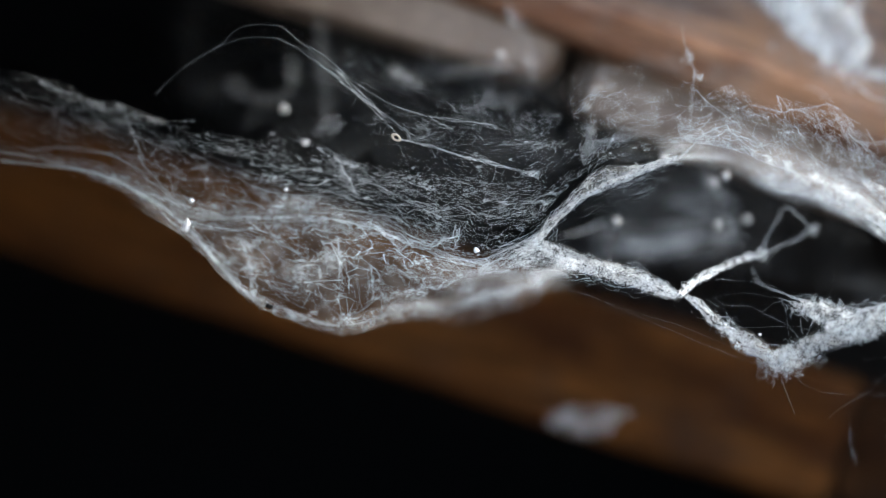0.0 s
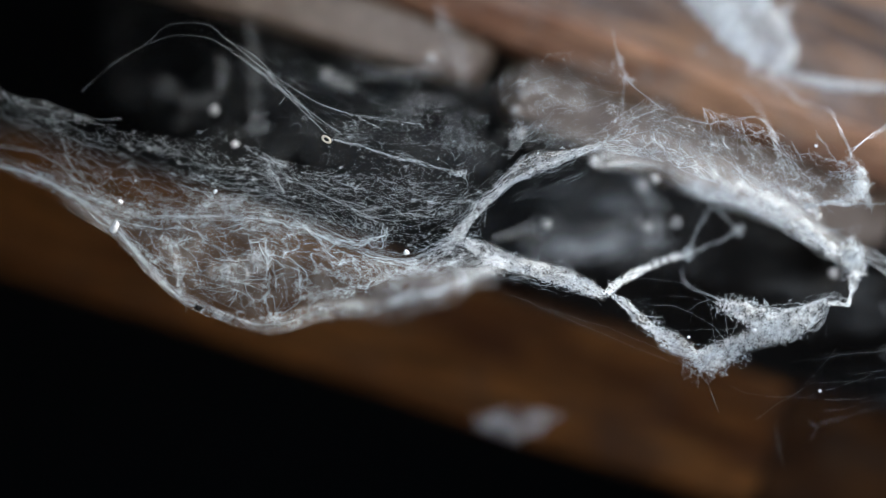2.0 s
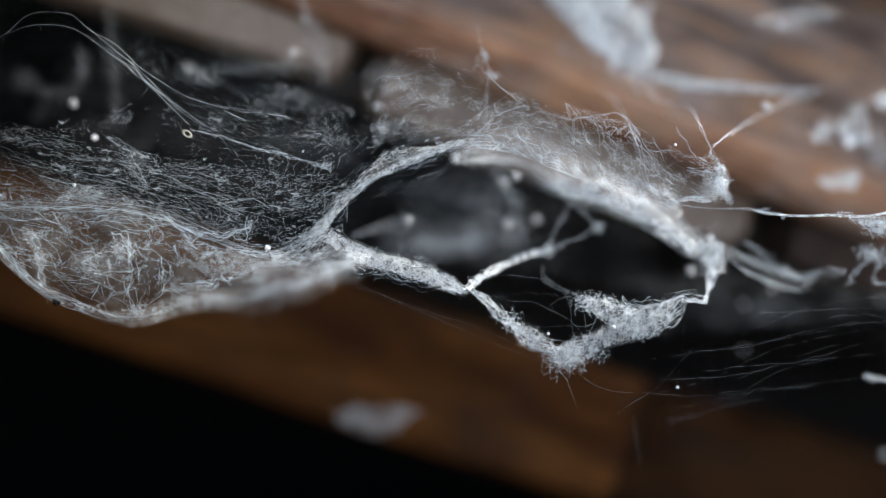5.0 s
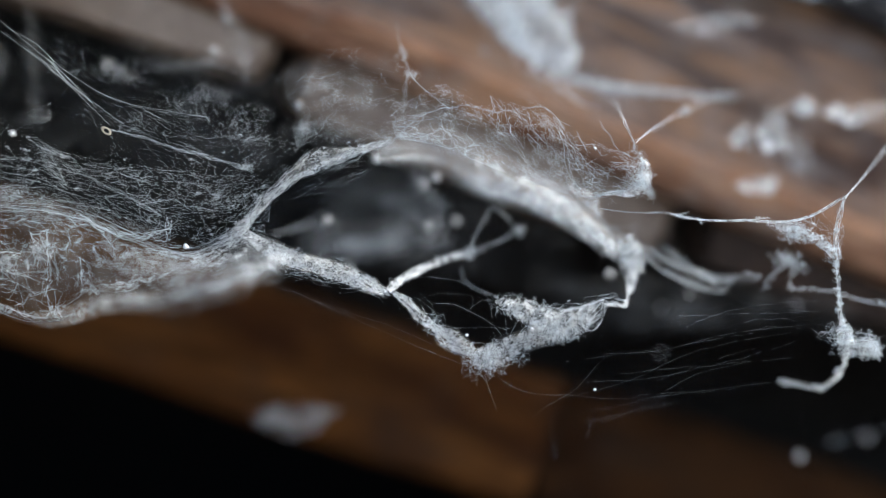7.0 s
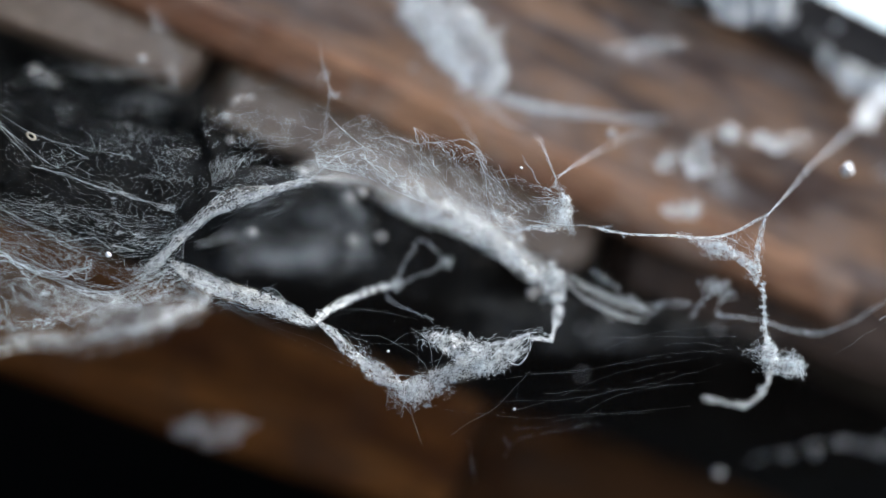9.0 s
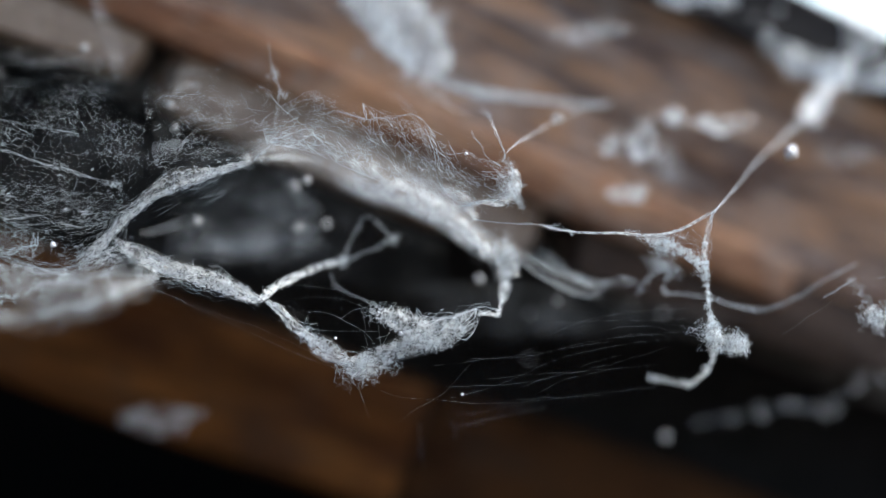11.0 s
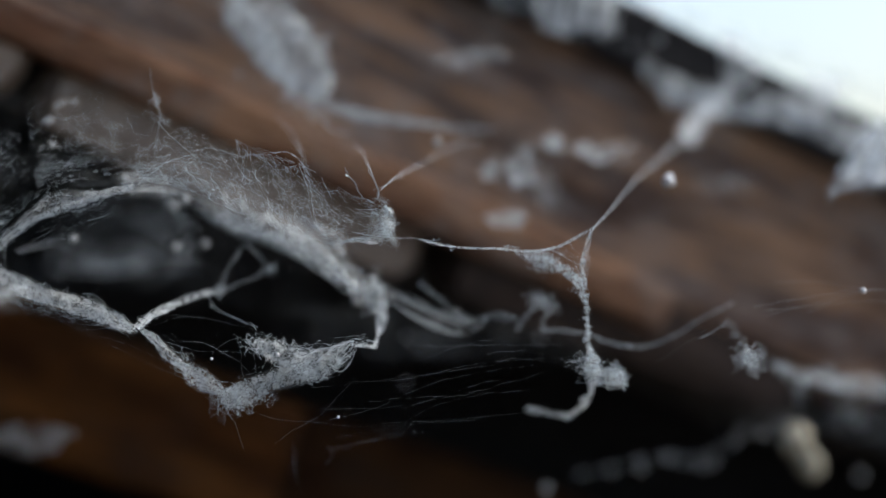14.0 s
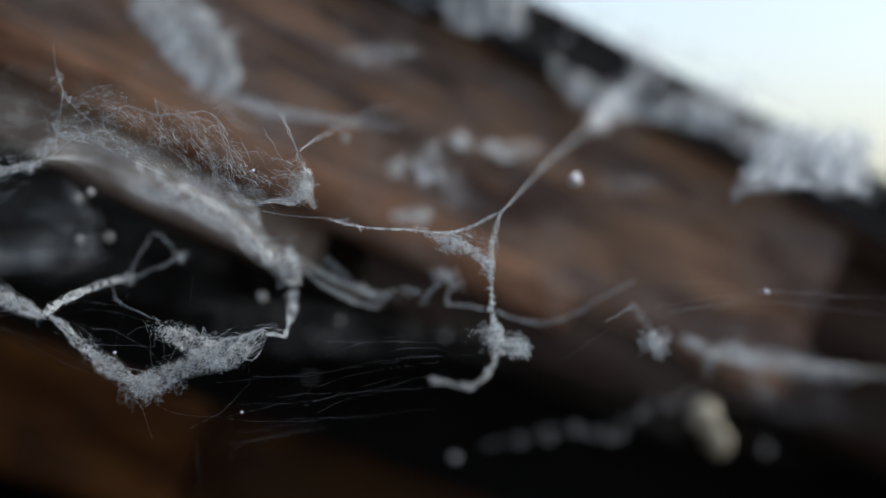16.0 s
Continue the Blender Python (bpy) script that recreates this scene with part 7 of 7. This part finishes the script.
still("stray_threads", "single stray silk threads across the dark gap", 28,
      lines=[([(0.2250, 0.000, 1.9886), (0.2458, 0.000, 1.9931), (0.2703, 0.000, 1.9966), (0.2929, 0.000, 1.9960), (0.3212, 0.000, 1.9956)], 3.8e-5, 1), ([(0.2339, 0.000, 1.9990), (0.2526, 0.000, 1.9996), (0.2703, 0.000, 1.9966)], 3.8e-5, 1), ([(0.2484, 0.000, 1.9871), (0.2576, 0.000, 1.9919), (0.2703, 0.000, 1.9966)], 3.8e-5, 1), ([(0.2703, 0.000, 1.9966), (0.2905, 0.000, 1.9969), (0.3049, 0.000, 1.9953)], 3.8e-5, 1), ([(0.2298, 0.000, 1.9854), (0.2552, 0.000, 1.9925), (0.2703, 0.000, 1.9966)], 3.8e-5, 1), ([(0.0558, 0.000, 1.9458), (0.0884, 0.000, 1.9480), (0.1124, 0.000, 1.9528), (0.1386, 0.000, 1.9545)], 1.3e-5, 1), ([(0.0579, 0.000, 1.9415), (0.0797, 0.000, 1.9480), (0.1058, 0.000, 1.9589), (0.1386, 0.000, 1.9643)], 1.3e-5, 1), ([(0.0666, 0.000, 1.9567), (0.0928, 0.000, 1.9589), (0.1211, 0.000, 1.9654), (0.1539, 0.000, 1.9676)], 1.3e-5, 1), ([(0.0639, 0.020, 1.9300), (0.0839, 0.020, 1.9338), (0.0985, 0.020, 1.9367)], 1.3e-5, 1), ([(0.0477, 0.030, 1.9235), (0.0493, 0.030, 1.9168), (0.0507, 0.030, 1.9100)], 1.3e-5, 1), ([(0.0384, 0.000, 1.9328), (0.0579, 0.000, 1.9458), (0.0688, 0.000, 1.9589)], 1.3e-5, 1), ([(-0.0635, 0.000, 1.9848), (-0.0375, 0.000, 1.9762), (-0.0115, 0.000, 1.9664), (0.0145, 0.000, 1.9556)], 1.3e-5, 1), ([(-0.0118, 0.020, 1.9756), (0.0059, 0.020, 1.9801), (0.0304, 0.020, 1.9756)], 1.3e-5, 1), ([(-0.0095, 0.010, 1.9715), (0.0103, 0.010, 1.9671), (0.0300, 0.010, 1.9671)], 2.0e-5, 1),
             ([(-0.0610, 0.000, 1.9859), (-0.0265, 0.000, 1.9700), (0.0038, 0.000, 1.9567), (0.0189, 0.000, 1.9512)], 1.3e-5, 2), ([(0.0732, 0.000, 1.9492), (0.0927, 0.000, 1.9512), (0.1101, 0.000, 1.9525), (0.1428, 0.000, 1.9616)], 1.3e-5, 2), ([(0.0862, 0.000, 1.9462), (0.0982, 0.000, 1.9505), (0.1036, 0.000, 1.9519)], 1.3e-5, 1),
             ([(0.0611, 0.030, 1.9271), (0.0713, 0.030, 1.9293), (0.0848, 0.030, 1.9337), (0.0995, 0.030, 1.9358)], 1.3e-5, 2), ([(0.0607, 0.040, 1.9290), (0.0641, 0.040, 1.9255), (0.0618, 0.040, 1.9210)], 2.2e-5, 1),
             ([(0.0190, 0.000, 1.9544), (0.0341, 0.000, 1.9434), (0.0514, 0.000, 1.9411), (0.0731, 0.000, 1.9398), (0.1166, 0.000, 1.9427)], 1.1e-5, 2), ([(0.0951, 0.000, 1.9711), (0.1233, 0.000, 1.9719), (0.1494, 0.000, 1.9724)], 1.3e-5, 2), ([(0.1233, 0.000, 1.9661), (0.1342, 0.000, 1.9668), (0.1429, 0.000, 1.9657)], 1.3e-5, 1),
             ([(0.1559, 0.000, 1.9651), (0.1667, 0.000, 1.9618), (0.1750, 0.000, 1.9628)], 1.3e-5, 1), ([(0.2302, 0.000, 1.9875), (0.2533, 0.000, 1.9906), (0.2695, 0.000, 1.9922), (0.2905, 0.000, 1.9913), (0.3189, 0.000, 1.9891)], 3.8e-5, 2), ([(0.2580, 0.000, 1.9853), (0.2696, 0.000, 1.9889), (0.2719, 0.000, 1.9900)], 1.3e-5, 1),
             ([(0.1200, 0.000, 1.9686), (0.1311, 0.000, 1.9699), (0.1422, 0.000, 1.9689)], 1.3e-5, 2), ([(0.1092, 0.000, 1.9542), (0.1202, 0.000, 1.9576), (0.1246, 0.000, 1.9584)], 1.3e-5, 2), ([(0.0638, 0.030, 1.9327), (0.0818, 0.030, 1.9358), (0.0999, 0.030, 1.9399)], 1.3e-5, 2),
             ([(0.0515, 0.000, 1.9541), (0.0841, 0.000, 1.9582), (0.1233, 0.000, 1.9643)], 1.1e-5, 2), ([(0.0796, 0.000, 1.9409), (0.1079, 0.000, 1.9428), (0.1383, 0.000, 1.9464)], 1.1e-5, 2), ([(0.0905, 0.000, 1.9429), (0.1036, 0.000, 1.9493), (0.1232, 0.000, 1.9535)], 1.1e-5, 1), ([(0.0914, 0.000, 1.9649), (0.1199, 0.000, 1.9741), (0.1488, 0.000, 1.9767)], 1.1e-5, 2),
             ([(0.1873, 0.000, 1.9663), (0.1962, 0.000, 1.9726), (0.2075, 0.000, 1.9799)], 2e-5, 1), ([(0.0490, 0.050, 1.9292), (0.0494, 0.050, 1.9201), (0.0501, 0.050, 1.9121)], 2.2e-5, 1)])
still("plank_cobweb", "small white fluff of web on the wooden plank", 29, tufts=[
    ((-0.0732, 0.170, 1.9230), (0.008, 0.006, 0.006), 110), ((-0.0641, 0.170, 1.9161), (0.009, 0.006, 0.005), 110), ((-0.0546, 0.170, 1.9202), (0.008, 0.006, 0.006), 100)])

# ---- flakes, crumbs and husks caught in the silk ----
lump("moult_ring", (-0.1232, -0.003, 2.0440), (0.0017, 0.0012, 0.0010), HUSK, "tiny pale ring of cast skin on a silk ribbon", "cast skin", 1, 35, True)
lump("white_flake", (-0.2073, -0.004, 2.0122), (0.0013, 0.0008, 0.0025), FLAKE, "bright white flake stuck to the web edge", "flake", 2, 30)
lump("dark_crumb", (-0.1748, -0.004, 1.9800), (0.0014, 0.001, 0.0011), CRUMB, "tiny dark crumb on the web edge", "crumb", 3)
husk_a = lump("cream_husk", drawn((0.2886, 0.150, 1.9352)), (0.0066, 0.005, 0.0074), HUSK, "cream coloured husk resting in grey silk", "husk", 4, 30, False, 0.2)
husk_b = lump("cream_husk", drawn((0.2969, 0.153, 1.9242)), (0.0078, 0.005, 0.0056), HUSK, "cream coloured husk resting in grey silk", "husk", 5, 60, False, 0.2)
SPECKS = (((-0.0896, 0.070, 2.0808), 0.0022), ((-0.1782, 0.050, 2.0605), 0.0022), ((-0.1656, 0.030, 2.0451), 0.0014), ((-0.0539, 0.060, 2.0572), 0.0020),
                               ((-0.0025, 0.080, 2.0248), 0.0026), ((-0.2048, -0.004, 2.0219), 0.0012), ((-0.0932, -0.004, 1.9995), 0.0014), ((0.0139, 0.000, 1.9646), 0.0007),
                               ((-0.1670, -0.004, 2.0252), 0.0009), ((-0.1985, -0.004, 2.0301), 0.0006), ((0.0635, -0.003, 2.0359), 0.0007), ((0.0629, 0.000, 1.9432), 0.0007),
                               ((0.0388, -0.005, 1.9668), 0.0009), ((0.1659, 0.120, 1.9145), 0.0042), ((0.0787, 0.110, 1.9859), 0.0024), ((0.1030, 0.130, 1.9703), 0.0022),
                               ((0.1028, 0.130, 1.9501), 0.0022), ((0.1619, 0.120, 1.9713), 0.0026), ((0.1070, 0.070, 2.0542), 0.0024), ((0.2703, 0.000, 1.9964), 0.0016),
                               ((0.2261, 0.140, 1.9272), 0.0036), ((0.3248, 0.160, 1.9179), 0.0040), ((0.2150, 0.150, 1.9252), 0.003), ((0.2433, 0.150, 1.9247), 0.003),
                               ((-0.0517, 0.060, 2.0476), 0.0016), ((0.1999, 0.040, 2.0397), 0.0034), ((0.1462, 0.100, 2.0242), 0.0045), ((0.1619, 0.100, 2.0580), 0.006), ((0.1884, 0.150, 1.9184), 0.0022), ((0.2017, 0.150, 1.9211), 0.0026), ((0.2500, 0.150, 1.9282), 0.0024), ((0.2648, 0.150, 1.9389), 0.0028), ((0.0027, 0.060, 2.0269), 0.0022), ((-0.0008, 0.075, 2.0072), 0.0022), ((0.0112, 0.085, 2.0092), 0.0022), ((-0.0216, 0.050, 2.0346), 0.0022), ((-0.0422, 0.060, 2.0098), 0.0022), ((0.0752, 0.075, 1.9864), 0.0022), ((0.1105, 0.090, 1.9772), 0.0022), ((0.2114, 0.130, 1.9224), 0.003), ((0.2404, 0.130, 1.9234), 0.0024), ((0.2457, 0.130, 1.9253), 0.0026), ((0.2548, 0.130, 1.9357), 0.0034), ((0.2680, 0.130, 1.9398), 0.0036), ((0.2759, 0.130, 1.9445), 0.003), ((0.2839, 0.130, 1.9491), 0.0024), ((0.1983, 0.130, 1.9205), 0.002), ((0.2311, 0.130, 1.9252), 0.002), ((0.3136, 0.130, 1.9468), 0.0032))
for n, (c, size) in enumerate(SPECKS):
    hair, hair_at = still("hair_thread", "single hair-thin silk thread holding a dust speck", 90 + n, lines=[([c, np.array(c) + (0.004, 0.01, 0.03), np.array(c) + (0.006, 0.06, 0.09)], 4e-6, 1)])
    speck = lump("dust_speck", c, tuple(size * k for k in ((0.7, 0.6, 0.7) if c[1] < 0.09 else (0.42, 0.4, 0.42))), FLAKE if c[1] < 0.045 else DUST, "small white dust speck caught on silk", "speck", 10 + n, 20 * n, False, 0.32 if c[1] < 0.06 else 0.15)
    if c[0] > 0.15 and c[2] < 1.95:  # beads on the strand low in the gap
        SWAYING += [(hair, hair_at, BEAD_SWAY), (speck, c, BEAD_SWAY)]
SWAYING += [(slack, slack_at, GAP_SWAY), (beaded, beaded_at, BEAD_SWAY), (dusty, dusty_at, HUSK_SWAY)]
SWAYING += [(ob, tuple(ob.matrix_basis.translation), HUSK_SWAY) for ob in (husk_a, husk_b)]
for n, (c, sx, sz, turn) in enumerate((((0.1668, 0.120, 2.0593), 0.006, 0.005, 0), ((0.1901, 0.120, 2.0562), 0.012, 0.006, 0), ((0.1528, 0.120, 2.0488), 0.007, 0.010, -30),
                                       ((0.1500, 0.120, 2.0247), 0.0055, 0.005, 0), ((0.1376, 0.120, 2.0459), 0.006, 0.006, 0), ((0.1449, 0.120, 2.0246), 0.009, 0.004, 30),
                                       ((0.1276, 0.120, 2.0960), 0.016, 0.006, 0), ((0.2545, 0.150, 2.0438), 0.013, 0.006, 25), ((0.1686, 0.150, 2.0402), 0.005, 0.012, 30))):
    q, u = np.array(c), np.random.default_rng(n + 40).uniform(0.55, 1.05, (8, 1))
    ring = [(-1.3 * sx, 0, 0), (-0.9 * sx, 0, 1.1 * sz), (-0.2 * sx, 0, 1.2 * sz), (0.6 * sx, 0, 1.3 * sz), (1.3 * sx, 0, 0.2 * sz), (0.8 * sx, 0, -1.2 * sz), (0.1 * sx, 0, -1.1 * sz), (-0.7 * sx, 0, -1.1 * sz)]
    ring = q + np.array(ring) * u
    still("silk_fleck", "pale fleck of old silk stuck on the beam", 60 + n, tufts=[(c, (sx * 0.7, 0.003, sz * 0.7), 36)],
          felts=[(ring[:5], ring[[0, 7, 6, 5, 4]], GAUZE_MILK if n > 5 else GAUZE_CLOUD)])


def sway(thing, at, rows):
    """A thing that bobs in the draught: seconds, millimetres aside and up, degrees."""
    walk(thing, [(t, pose(at[0] + dx / 1000, at[1], at[2] + dz / 1000, 0, turn, 0)) for t, dx, dz, turn in rows])


def motions():
    for thing, at, rows in SWAYING:
        sway(thing, at, rows)


motions()
